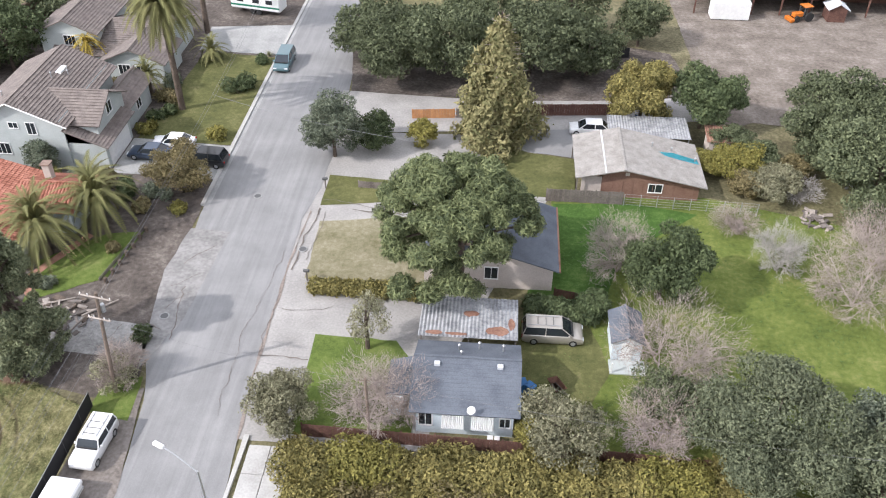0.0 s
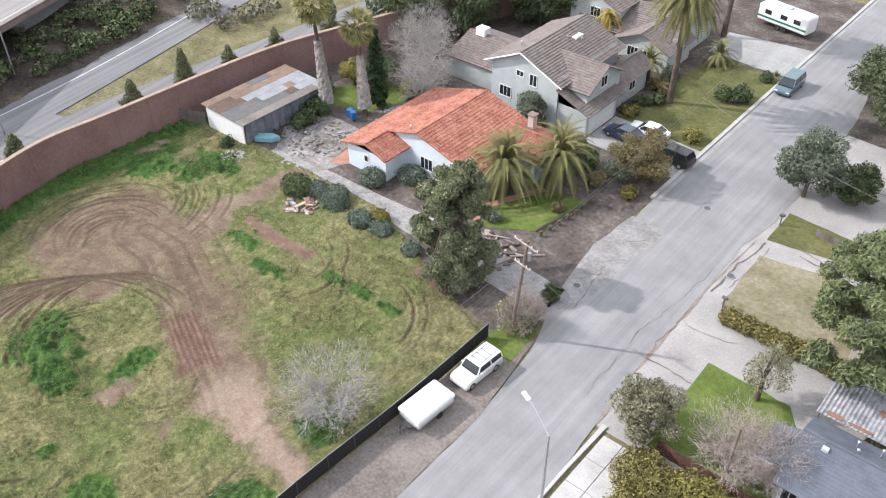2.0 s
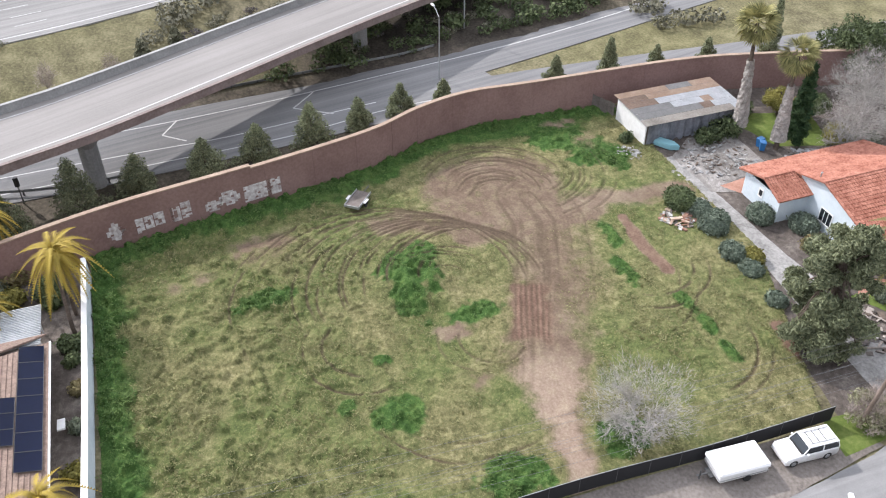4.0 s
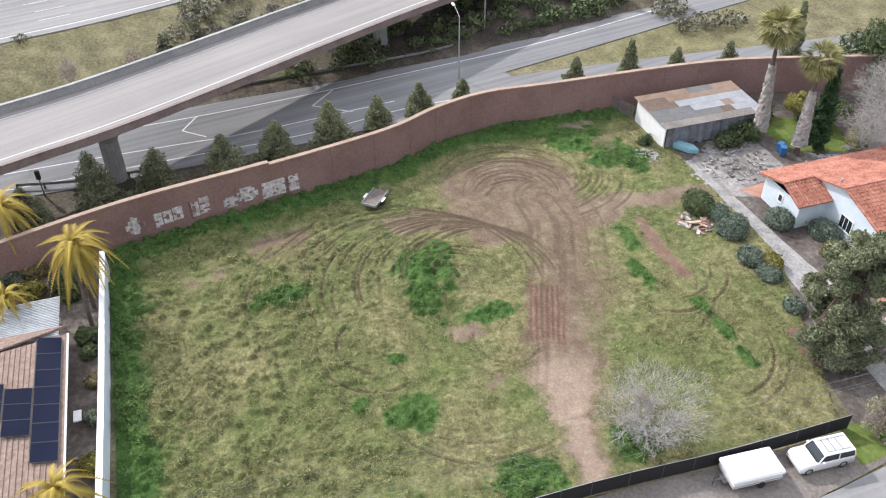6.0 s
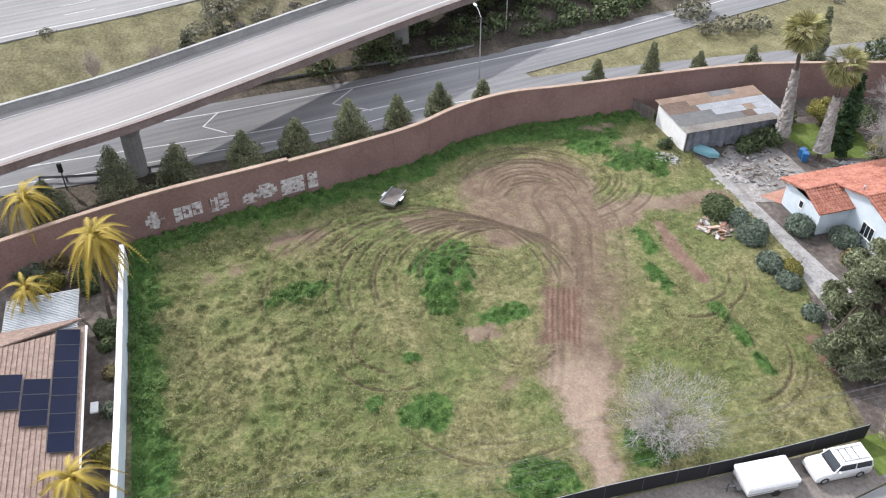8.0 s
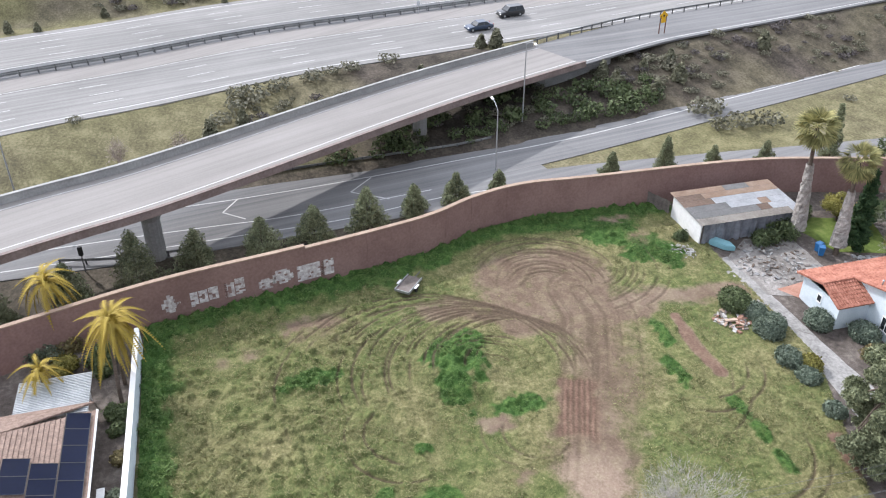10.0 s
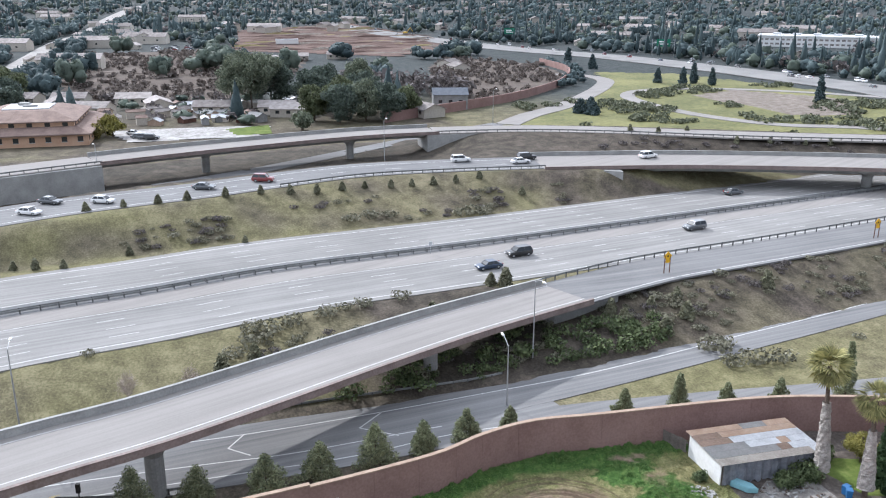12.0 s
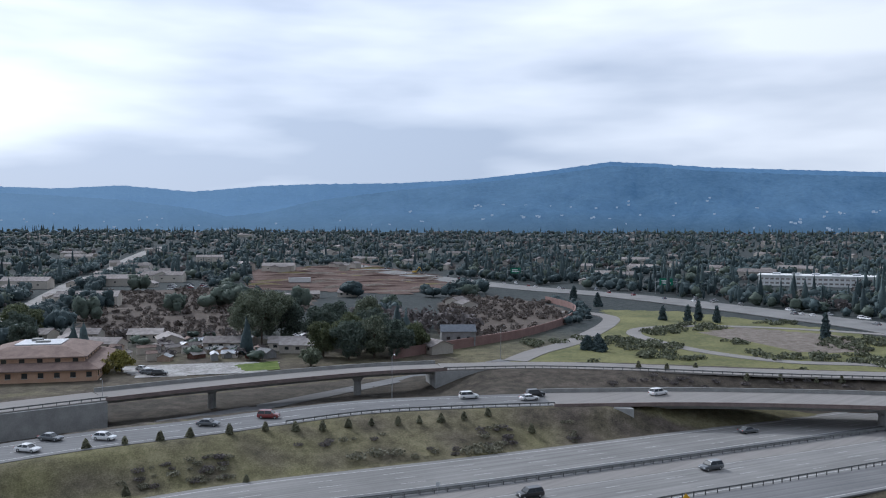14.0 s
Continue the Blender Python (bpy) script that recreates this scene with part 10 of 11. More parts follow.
def car(name, style, paint, m, label, rack=False):
    """A car with its nose towards +x: body, glasshouse, roof, pillars, wheels, lights."""
    L, W, H, belt, hood, ws, re, rb, hz = STYLES[style]
    X = lambda t: L / 2 - t * L  # noqa: E731
    root = thing(name, m, label, "car")
    side = [(X(0.0), 0.35), (X(0.0) - 0.02, 0.62), (X(0.03), hz - 0.12), (X(0.10), hz - 0.04), (X(hood), hz + 0.02), (X(hood + 0.02), belt), (X(rb), belt), (X(0.985), belt - 0.06), (X(1.0), 0.68), (X(0.995), 0.36), (X(0.9), 0.24), (X(0.1), 0.24)]
    bm = bmesh.new()
    prev = None
    for y, k in ((-W / 2, 0.93), (-W / 2 + 0.1, 1.0), (W / 2 - 0.1, 1.0), (W / 2, 0.93)):
        ring = [bm.verts.new((x * (0.985 if k < 1 else 1.0), y, 0.24 + (z - 0.24) * k)) for x, z in side]
        if prev:
            for j in range(len(side)):
                bm.faces.new((prev[j], prev[(j + 1) % len(side)], ring[(j + 1) % len(side)], ring[j]))
        else:
            bm.faces.new(ring)
        prev = ring
    bm.faces.new(prev[::-1])
    bmesh.ops.recalc_face_normals(bm, faces=bm.faces[:])
    bmesh.ops.bevel(bm, geom=bm.edges[:], offset=0.05, segments=1, affect="EDGES", clamp_overlap=True)
    body = part("body", bm, paint, root, smooth=True)
    inn, b0 = 0.16 if style != "boxy" else 0.09, W / 2 - 0.05
    low = [(X(hood), -b0), (X(hood), b0), (X(rb), b0), (X(rb), -b0)]
    top = [(X(ws), -b0 + inn), (X(ws), b0 - inn), (X(re), b0 - inn), (X(re), -b0 + inn)]
    bm = bmesh.new()
    a = [bm.verts.new((x, y, belt - 0.02)) for x, y in low]
    b = [bm.verts.new((x, y, H - 0.07)) for x, y in top]
    for k in range(4):
        bm.faces.new((a[k], a[(k + 1) % 4], b[(k + 1) % 4], b[k]))
    bm.faces.new(b)
    bmesh.ops.recalc_face_normals(bm, faces=bm.faces[:])
    part("glasshouse", bm, M_GLASS, root, "dark tinted car windows")
    bm = bmesh.new()
    box(bm, X(re) - 0.06, X(ws) + 0.03, -b0 + inn - 0.03, b0 - inn + 0.03, H - 0.08, H, bevel=0.035)
    part("roof", bm, paint, root)
    for k in range(4):
        bm = bmesh.new()
        tube(bm, (*low[k], belt - 0.03), (*top[k], H - 0.06), 0.045, 0.04, 5)
        part("pillar", bm, paint, root)
    for s in (-1, 1):
        bm = bmesh.new()
        mid = (hood + rb) / 2 + 0.03
        tube(bm, (X(mid), s * (b0 + 0.005), belt - 0.03), (X(mid), s * (b0 - inn + 0.01), H - 0.06), 0.045, 0.04, 5)
        part("pillar", bm, paint, root)
        part("mirror", boxes((X(hood) - 0.35, X(hood) - 0.2, s * (W / 2 + 0.08) - 0.09, s * (W / 2 + 0.08) + 0.09, belt, belt + 0.14), bevel=0.02), paint, root)
        part("headlight", boxes((X(0.0) - 0.16, X(0.0) - 0.01, s * W * 0.36 - 0.2, s * W * 0.36 + 0.2, 0.6, 0.74), bevel=0.02), M_HEADLIGHT, root)
        part("tail_light", boxes((X(1.0) + 0.0, X(1.0) + 0.1, s * W * 0.4 - 0.12, s * W * 0.4 + 0.12, 0.68, 0.9), bevel=0.02), M_TAIL, root)
        for t in (0.17, 0.80):
            bm = bmesh.new()
            tube(bm, (X(t), s * (W / 2 - 0.20), 0.33), (X(t), s * (W / 2 + 0.005), 0.33), 0.33, 0.33, 16)
            wheel = part("wheel", bm, M_BLACK, root)
            bm = bmesh.new()
            tube(bm, (X(t), s * (W / 2 - 0.02), 0.33), (X(t), s * (W / 2 + 0.02), 0.33), 0.21, 0.19, 12)
            part("rim", bm, M_STEEL, wheel)
    part("windscreen_edge", boxes((X(hood) - 0.06, X(hood) + 0.1, -b0 + 0.1, b0 - 0.1, belt - 0.05, belt + 0.02)), M_BLACK, root)
    if rack:
        for s in (-1, 1):
            part("roof_rail", boxes((X(re) + 0.1, X(ws) - 0.2, s * 0.52 - 0.02, s * 0.52 + 0.02, H + 0.03, H + 0.07)), M_STEEL, root)
        for t in (0.5, 0.62, 0.75):
            part("roof_bar", boxes((X(t) - 0.02, X(t) + 0.02, -0.52, 0.52, H + 0.03, H + 0.06)), M_DARKSTEEL, root)
    return root


def put(x, y, z, turn):
    return pose(x, y, z, 0, 0, turn)


car("minivan", "van", P_SILVER, put(5.4, 50.3, 0.03, 0), "champagne minivan with roof rack on the grass", True)
car("jeep", "boxy", P_WHITE, put(-27.2, 36.4, 0.04, -94), "boxy white four-wheel-drive parked at the fence", True)
car("white_coupe", "hatch", P_WHITE, put(10.3, 83.2, 0.04, 180), "white car parked on the drive")
car("white_sedan", "sedan", P_WHITE, put(-34.6, 76.4, 0.05, 180), "white sedan on the driveway")
car("dark_sedan", "sedan", P_BLUE, put(-36.4, 74.2, 0.05, 178), "dark blue sedan on the driveway")
car("black_suv", "suv", P_BLACK, put(-30.2, 73.4, 0.05, 176), "black car on the driveway by the street")
car("street_van", "van", P_TEAL, put(-27.0, 96.6, 0.03, -90), "blue-green minivan parked at the kerb")
passing = [("sedan", P_WHITE, -165.5, -36.2, 9.08, 62), ("sedan", P_GREY, -173.4, -33.9, 9.08, 62), ("hatch", P_WHITE, -171.6, -24.1, 9.08, 65), ("sedan", P_GREY, -179.2, -5.3, 9.08, 70), ("suv", P_RED, -183.6, 7.0, 9.08, 72),
           ("suv", P_WHITE, -194.5, 54.2, 9.08, 90), ("sedan", P_WHITE, -189.4, 67.6, 9.08, 95), ("suv", P_BLACK, -193.6, 70.6, 9.08, 95), ("suv", P_WHITE, -187.4, 100.0, 9.25, 105),
           ("sedan", P_BLUE, -129.3, 41.1, 4.08, -80), ("suv", P_BLACK, -134.9, 48.4, 4.08, -80), ("suv", P_GREY, -142.9, 87.4, 4.08, -78), ("sedan", P_GREY, -167.4, 111.5, 4.08, 100)]
protos = {}
for st, pa, x, y, z, turn in passing:
    key = (st, pa.name)
    if key not in protos:
        protos[key] = car("freeway_car", st, pa, put(x, y, z, turn), "car in traffic on the freeway ramps")
        protos[key]["group"] = "cars in traffic"
    else:
        copy_thing(protos[key], put(x, y, z, turn))
keys = list(protos.values())
rng = np.random.default_rng(88)
for k in range(46):
    t = rng.uniform(0.0, 0.62)
    line = smooth_line([(x, y, 0) for x, y in fwy2], 30.0)
    p = line[int(t * (len(line) - 1))]
    x, y = p.x + rng.uniform(-12, 12) * 0.5, p.y + rng.uniform(-11, 11)
    copy_thing(keys[k % len(keys)], put(x, y, land(x, y) + 2.1, 170 if y < p.y else -10))
for x, y, turn in ((-273, -26, 80), (-271, -24, 80), (-269, -22, 80), (-280, -28, 60)):
    copy_thing(keys[int(-x) % len(keys)], put(x, y, land(x, y) + 0.15, turn))

for k in range(18):
    x, y = -655 - 9.0 * (k % 6) + rng.uniform(-2, 2), -46 + 12.0 * (k // 6) + rng.uniform(-2, 2)
    copy_thing(keys[(k * 5) % len(keys)], put(x, y, land(x, y) + 0.3, 85 + rng.uniform(-6, 6)))

# folding camper behind the jeep
cam_ = thing("folding_camper", put(-27.6, 31.0, 0.04, -94), "white folding camper trailer with its lid down", "trailer")
part("box", boxes((-1.85, 1.85, -1.02, 1.02, 0.45, 1.0), bevel=0.05), M_WHITE, cam_)
part("lid", boxes((-1.95, 1.95, -1.12, 1.12, 1.02, 1.38), bevel=0.12), M_WHITE, cam_)
part("trim_band", boxes((-1.87, 1.87, -1.035, 1.035, 0.6, 0.7)), M_STEEL, cam_)
part("drawbar", boxes((1.85, 3.0, -0.06, 0.06, 0.42, 0.5), (1.85, 2.2, -0.4, 0.4, 0.42, 0.48)), M_DARKSTEEL, cam_)
part("jockey_wheel", boxes((2.7, 2.78, -0.04, 0.04, 0.02, 0.9)), M_DARKSTEEL, cam_)
for s in (-1, 1):
    bm = bmesh.new()
    tube(bm, (-0.3, s * 0.95, 0.3), (-0.3, s * 1.08, 0.3), 0.3, 0.3, 14)
    part("wheel", bm, M_BLACK, cam_)

# flat utility trailer on the lot
ut = thing("utility_trailer", put(-67.1, 14.7, 0.05, 140), "small flat utility trailer with grey deck", "trailer")
part("deck", boxes((-1.4, 1.4, -0.75, 0.75, 0.5, 0.58)), M_GREYWOOD, ut)
part("side_rail", boxes((-1.45, 1.45, -0.8, -0.74, 0.45, 0.72)), M_STEEL, ut)
part("side_rail", boxes((-1.45, 1.45, 0.74, 0.8, 0.45, 0.72)), M_STEEL, ut)
part("end_rail", boxes((-1.45, -1.39, -0.8, 0.8, 0.45, 0.72)), M_STEEL, ut)
part("drawbar", boxes((1.4, 2.6, -0.05, 0.05, 0.45, 0.52)), M_DARKSTEEL, ut)
for s in (-1, 1):
    bm = bmesh.new()
    tube(bm, (-0.1, s * 0.85, 0.3), (-0.1, s * 1.0, 0.3), 0.3, 0.3, 14)
    part("wheel", bm, M_BLACK, ut)
    part("mudguard", boxes((-0.5, 0.3, s * 0.95 - 0.14, s * 0.95 + 0.14, 0.62, 0.66), bevel=0.02), M_WHITE, ut)

# recreational vehicle at the top of the street
rv = thing("travel_trailer", put(-34.2, 112.6, 0.05, -12), "white travel trailer with green stripe", "trailer")
part("body", boxes((-3.8, 3.8, -1.2, 1.2, 0.6, 2.9), bevel=0.2), M_WHITE, rv)
part("stripe", boxes((-3.7, 3.7, -1.215, -1.19, 1.1, 1.35)), M_SIGNGREEN, rv)
for x in (-2.2, 0.2, 2.2):
    part("window", boxes((x - 0.5, x + 0.5, -1.22, -1.19, 1.7, 2.3)), M_GLASS, rv)
for x in (-0.5, 0.5):
    bm = bmesh.new()
    tube(bm, (x, -1.18, 0.38), (x, -0.9, 0.38), 0.38, 0.38, 14)
    part("wheel", bm, M_BLACK, rv)
part("roof_unit", boxes((-0.5, 0.5, -0.4, 0.4, 2.9, 3.15), bevel=0.06), M_PALETIN, rv)

# ---------------------------------------------------------------- grass tufts
M_BLADE = leaves("grass_blades", (0.115, 0.122, 0.050), (0.31, 0.295, 0.142), 0.0)
M_BLADELUSH = leaves("lush_blades", (0.044, 0.092, 0.024), (0.148, 0.220, 0.066), 0.0)


def tufts(name, places, material, label, seed):
    """Small tufts of grass: rows of (x, y, z, height)."""
    rng = np.random.default_rng(seed)
    P = np.repeat(np.array(places), 3, 0)
    m = len(P)
    a = rng.uniform(0, 6.283, m)
    w = P[:, 3] * 0.34
    base = P[:, :3] + np.stack([rng.normal(size=m) * w * 1.4, rng.normal(size=m) * w * 1.4, 0 * w - 0.02], 1)
    side = np.stack([np.cos(a), np.sin(a), 0 * a], 1) * w[:, None]
    tip = base + np.stack([rng.normal(size=m) * w * 2.6, rng.normal(size=m) * w * 2.6, P[:, 3] * 0.7], 1)
    verts = np.stack([base - side, base + side, tip], 1).reshape(-1, 3)
    me = bpy.data.meshes.new(name)
    me.vertices.add(3 * m)
    me.vertices.foreach_set("co", verts.ravel())
    me.loops.add(3 * m)
    me.loops.foreach_set("vertex_index", np.arange(3 * m))
    me.polygons.add(m)
    me.polygons.foreach_set("loop_start", np.arange(m) * 3)
    me.polygons.foreach_set("loop_total", np.full(m, 3))
    me.update(calc_edges=True)
    me.materials.append(material)
    return tagged(new(name, me), label, "grass", kind="stuff")


rng = np.random.default_rng(7)
pick_t = rng.integers(0, len(lot_arr), 125000)
tx, ty = lot_arr[pick_t, 0] + rng.uniform(-0.06, 0.06, len(pick_t)), lot_arr[pick_t, 1] + rng.uniform(-0.06, 0.06, len(pick_t))
tn = 0.42 + 0.5 * field_noise(tx, ty, 0.35, 14, 2) + 0.4 * field_noise(tx, ty, 1.4, 15, 2) + 0.5 * lot_rank[pick_t]
t_ok = (rng.random(len(tx)) > lot_dirt[pick_t] * 1.15) & (rng.random(len(tx)) < tn) & (lot_rut[pick_t] < 0.15)
t_high = rng.uniform(0.05, 0.115, len(tx)) * (0.55 + np.clip(tn, 0, 1.3))
t_rows = np.stack([tx, ty, lot_arr[pick_t, 2], t_high], 1)
t_lush = lot_lush[pick_t] > 0.4
dry_t, lush_t = t_rows[t_ok & ~t_lush], t_rows[t_ok & t_lush] * np.array((1, 1, 1, 1.25))
tufts("lot_grass", dry_t, M_BLADE, "dry yellow-green grass tufts on the lot", 3)
tufts("lot_weeds", lush_t, M_BLADELUSH, "lush green weeds on the lot", 4)
mead = []
for k in range(16000):
    x, y = rng.uniform(3, 55), rng.uniform(40, 70)
    n = noise.noise((x * 0.2, y * 0.2, 6.0))
    if rng.random() < 0.5 + n:
        mead.append((x, y, 0.03, rng.uniform(0.05, 0.12)))
tufts("meadow_grass", mead, M_BLADELUSH, "green grass tufts in the meadow", 5)

# ---------------------------------------------------------------- poles and wires
M_POLEWOOD = surface("pole_wood", (0.13, 0.10, 0.08), (0.24, 0.19, 0.155), 0.8, 7.0, 0.95, 0.3, 0.01)
M_WIRE = plain("wire", (0.17, 0.17, 0.175), 0.6)
up = thing("utility_pole", pose(-27.8, 41.7, 0), "wooden utility pole with two pale crossarms", "utility pole")
bm = bmesh.new()
tube(bm, (0, 0, -0.1), (0.8, 0.3, 9.9), 0.17, 0.12, 10)
part("pole", bm, M_POLEWOOD, up)
ARM = Vector((0.98, -0.19, 0))
for z in (9.6, 7.6):
    bm = bmesh.new()
    a = ARM * (1.3 if z > 9 else 0.9)
    mid = Vector((0.08 * z, 0.03 * z - 0.15, z))
    tube(bm, mid - a, mid + a, 0.08, 0.08, 4)
    arm = part("crossarm", bm, M_DRYTWIG, up, "pale weathered crossarm")
    for s in (-0.9, -0.45, 0.45, 0.9):
        bm = bmesh.new()
        q = mid + Vector((0, 0, 0.05)) + a * s
        tube(bm, q, q + Vector((0, 0, 0.16)), 0.03, 0.035, 6)
        part("insulator", bm, M_WHITE, arm)
bm = bmesh.new()
tube(bm, (0.9, 0.45, 8.0), (0.9, 0.45, 8.7), 0.16, 0.16, 10)
part("transformer", bm, M_STEEL, up, "grey transformer can")
p2 = thing("service_pole", pose(-7.9, 38.6, 0), "short wooden service pole beside the fence", "utility pole")
bm = bmesh.new()
tube(bm, (0, 0, -0.1), (0, 0, 6.6), 0.13, 0.10, 8)
part("pole", bm, M_POLEWOOD, p2)
bm = bmesh.new()
tube(bm, (-0.5, 0, 6.4), (0.3, 0, 6.4), 0.05, 0.05, 4)
part("crossarm", bm, M_POLEWOOD, p2)


def wire(p, q, sag, label="thin overhead wire between poles", r=0.010):
    p, q = Vector(p), Vector(q)
    line = [p.lerp(q, k / 12) - Vector((0, 0, sag * 4 * (k / 12) * (1 - k / 12))) for k in range(13)]
    verts, faces = sweep(line, [(-r, 0), (0, -r), (r, 0), (0, r)])
    return tagged(mesh_object("wire", verts, faces, M_WIRE), label, "wire", "overhead wires")


for s in (-1.2, -0.6, 0.6, 1.2):
    o = ARM * s
    wire((-26.95 + o.x, 41.9 + o.y, 9.7), (-30.5 + o.x, -18 + o.y, 9.7), 0.9)
for s in (-0.8, 0.0, 0.8):
    o = ARM * s
    wire((-26.95 + o.x, 41.9 + o.y, 7.7), (-30.5 + o.x, -18 + o.y, 7.4), 1.0)
wire((-26.95, 41.9, 9.5), (-29.6, 112, 9.6), 1.2, "thick overhead cable along the street", 0.013)
wire((-26.95, 41.9, 9.2), (-29.6, 112, 9.2), 1.4, "thick overhead cable along the street", 0.013)
wire((-26.95, 41.9, 7.6), (-7.9, 38.6, 6.4), 0.7)
wire((-7.9, 38.6, 6.4), (30, 34.5, 6.2), 0.8)
wire((-29.4, 76.5, 6.5), (-7.4, 71.5, 5.0), 0.5, "pale service wire across the street", 0.02)
wire((-7.9, 38.6, 6.3), (-5.0, 40.5, 3.4), 0.1)

street_lamp(-16.2, 29.2, 0.0, 8.2, 2.6, 155, "steel street lamp with a long curved arm", 0.28)

# mailbox, hydrant, bins and small yard things
mb = thing("mailbox", pose(-15.9, 55.7, 0), "dark mailbox on a wooden post", "mailbox")
part("post", boxes((-0.06, 0.06, -0.06, 0.06, 0, 1.0)), M_GREYWOOD, mb)
bm = boxes((-0.28, 0.28, -0.14, 0.14, 1.0, 1.3), bevel=0.08)
part("box", bm, M_DARKSTEEL, mb)
copy_thing(mb, pose(-16.9, 70.0, 0, 0, 0, 20))


def bin_(x, y, z, mat, label, turn=0):
    root = thing("wheelie_bin", pose(x, y, z, 0, 0, turn), label, "bin")
    bm = bmesh.new()
    a = [bm.verts.new(p) for p in ((-0.24, -0.28, 0.05), (0.24, -0.28, 0.05), (0.24, 0.28, 0.05), (-0.24, 0.28, 0.05))]
    b = [bm.verts.new(p) for p in ((-0.3, -0.36, 0.98), (0.3, -0.36, 0.98), (0.3, 0.36, 0.98), (-0.3, 0.36, 0.98))]
    for k in range(4):
        bm.faces.new((a[k], a[(k + 1) % 4], b[(k + 1) % 4], b[k]))
    bm.faces.new(a[::-1])
    bm.faces.new(b)
    part("body", bm, mat, root)
    part("lid", boxes((-0.32, 0.32, -0.38, 0.4, 0.98, 1.06), bevel=0.03), mat, root)
    for s in (-0.25, 0.25):
        bm = bmesh.new()
        tube(bm, (s - 0.03, 0.3, 0.1), (s + 0.03, 0.3, 0.1), 0.1, 0.1, 10)
        part("wheel", bm, M_BLACK, root)
    return root


M_BINGREY = plain("grey_plastic", (0.16, 0.17, 0.19), 0.6)
bin_(14.0, 85.8, 0.04, M_BINGREY, "grey wheelie bin beside the fence")
bin_(15.8, 85.4, 0.04, M_BLUE, "blue wheelie bin beside the fence")
bin_(3.0, 44.3, 0.04, M_BLUE, "blue plastic bin behind the house", 20)
bin_(3.6, 44.0, 0.04, M_BLUE, "blue plastic bin behind the house", 50)
bin_(-62.6, 58.2, 0.04, M_BLUE, "blue plastic bin beside the palms", 15)
bin_(-61.9, 58.0, 0.04, M_BLUE, "blue plastic bin beside the palms", 60)
wbar = thing("wheelbarrow", pose(5.6, 44.6, 0.02, 0, 0, 115), "rusty red wheelbarrow on the grass", "wheelbarrow")
bm = bmesh.new()
a = [bm.verts.new(p) for p in ((-0.45, -0.3, 0.3), (0.5, -0.25, 0.3), (0.5, 0.25, 0.3), (-0.45, 0.3, 0.3))]
b = [bm.verts.new(p) for p in ((-0.75, -0.5, 0.75), (0.8, -0.42, 0.65), (0.8, 0.42, 0.65), (-0.75, 0.5, 0.75))]
for k in range(4):
    bm.faces.new((a[k], a[(k + 1) % 4], b[(k + 1) % 4], b[k]))
bm.faces.new(a[::-1])
bmesh.ops.solidify(bm, geom=bm.faces[:], thickness=0.03)
part("tray", bm, M_RUST, wbar)
for s in (-0.3, 0.3):
    bm = bmesh.new()
    tube(bm, (0.9, s * 0.3, 0.22), (-1.2, s, 0.6), 0.03, 0.03, 6)
    part("handle", bm, M_GREYWOOD, wbar)
bm = bmesh.new()
tube(bm, (0.95, -0.05, 0.2), (0.95, 0.05, 0.2), 0.2, 0.2, 12)
part("wheel", bm, M_BLACK, wbar)
boat = thing("covered_boat", pose(-66.0, 48.8, 0.02, 0, 0, 35), "small pale blue covered dinghy beside the shed", "boat")
bm = bmesh.new()
prism(bm, [(-1.3, -0.55), (0.6, -0.6), (1.5, 0.0), (0.6, 0.6), (-1.3, 0.55)], 0.05, 0.65)
bmesh.ops.bevel(bm, geom=bm.edges[:], offset=0.08, segments=2, affect="EDGES")
M_PALEBLUE = plain("pale_blue_cover", (0.22, 0.42, 0.47), 0.5)
part("hull", bm, M_PALEBLUE, boat)


def debris(name, x, y, r, count, mats, label, seed, long=0.9, thick=0.08):
    """A heap of broken boards and stones; each piece lies on the others."""
    rng = np.random.default_rng(seed)
    root = thing(name, pose(x, y, 0), label, "debris")
    for k in range(count):
        a, q = rng.uniform(0, 6.283), r * math.sqrt(rng.random())
        L, W, H = rng.uniform(0.3, 1.0) * long, rng.uniform(0.08, 0.35) * long, thick * rng.uniform(0.6, 1.6)
        m = pose(q * math.cos(a), q * math.sin(a), 0.06 + 0.5 * max(0, 1 - q / r) * rng.random(), rng.uniform(-18, 18), rng.uniform(-18, 18), rng.uniform(0, 180))
        bm = bmesh.new()
        box(bm, -L / 2, L / 2, -W / 2, W / 2, -H / 2, H / 2, m=m)
        part("scrap", bm, mats[k % len(mats)], root)
    return root


debris("wood_pile", -54.2, 43.0, 1.7, 60, (M_PLY, M_GREYWOOD, M_RUST, M_WALK), "heap of broken boards and branches beside bushes", 1, 1.3)
debris("rubble_heap", -66.2, 44.3, 1.5, 50, (M_CONCRETE, M_DRIVE, M_WALK), "heap of pale broken concrete", 2, 0.6, 0.15)
debris("rubble_heap", -62.0, 52.5, 4.2, 170, (M_DRIVE, M_GREYWOOD, M_CONCRETE, M_GREYBOARD, M_BARK), "scattered broken concrete and boards in the yard", 3, 0.6)
debris("board_stack", -58.4, 61.5, 2.2, 50, (M_CONCRETE, M_GREYWOOD, M_TIN, M_GREYBOARD), "stacked old sheets and boards behind the house", 4, 2.0)
debris("log_pile", -35.5, 49.2, 2.8, 36, (M_GREYWOOD, M_BARK, M_DRYTWIG), "cut logs and branches on dark mulch", 5, 1.6, 0.12)
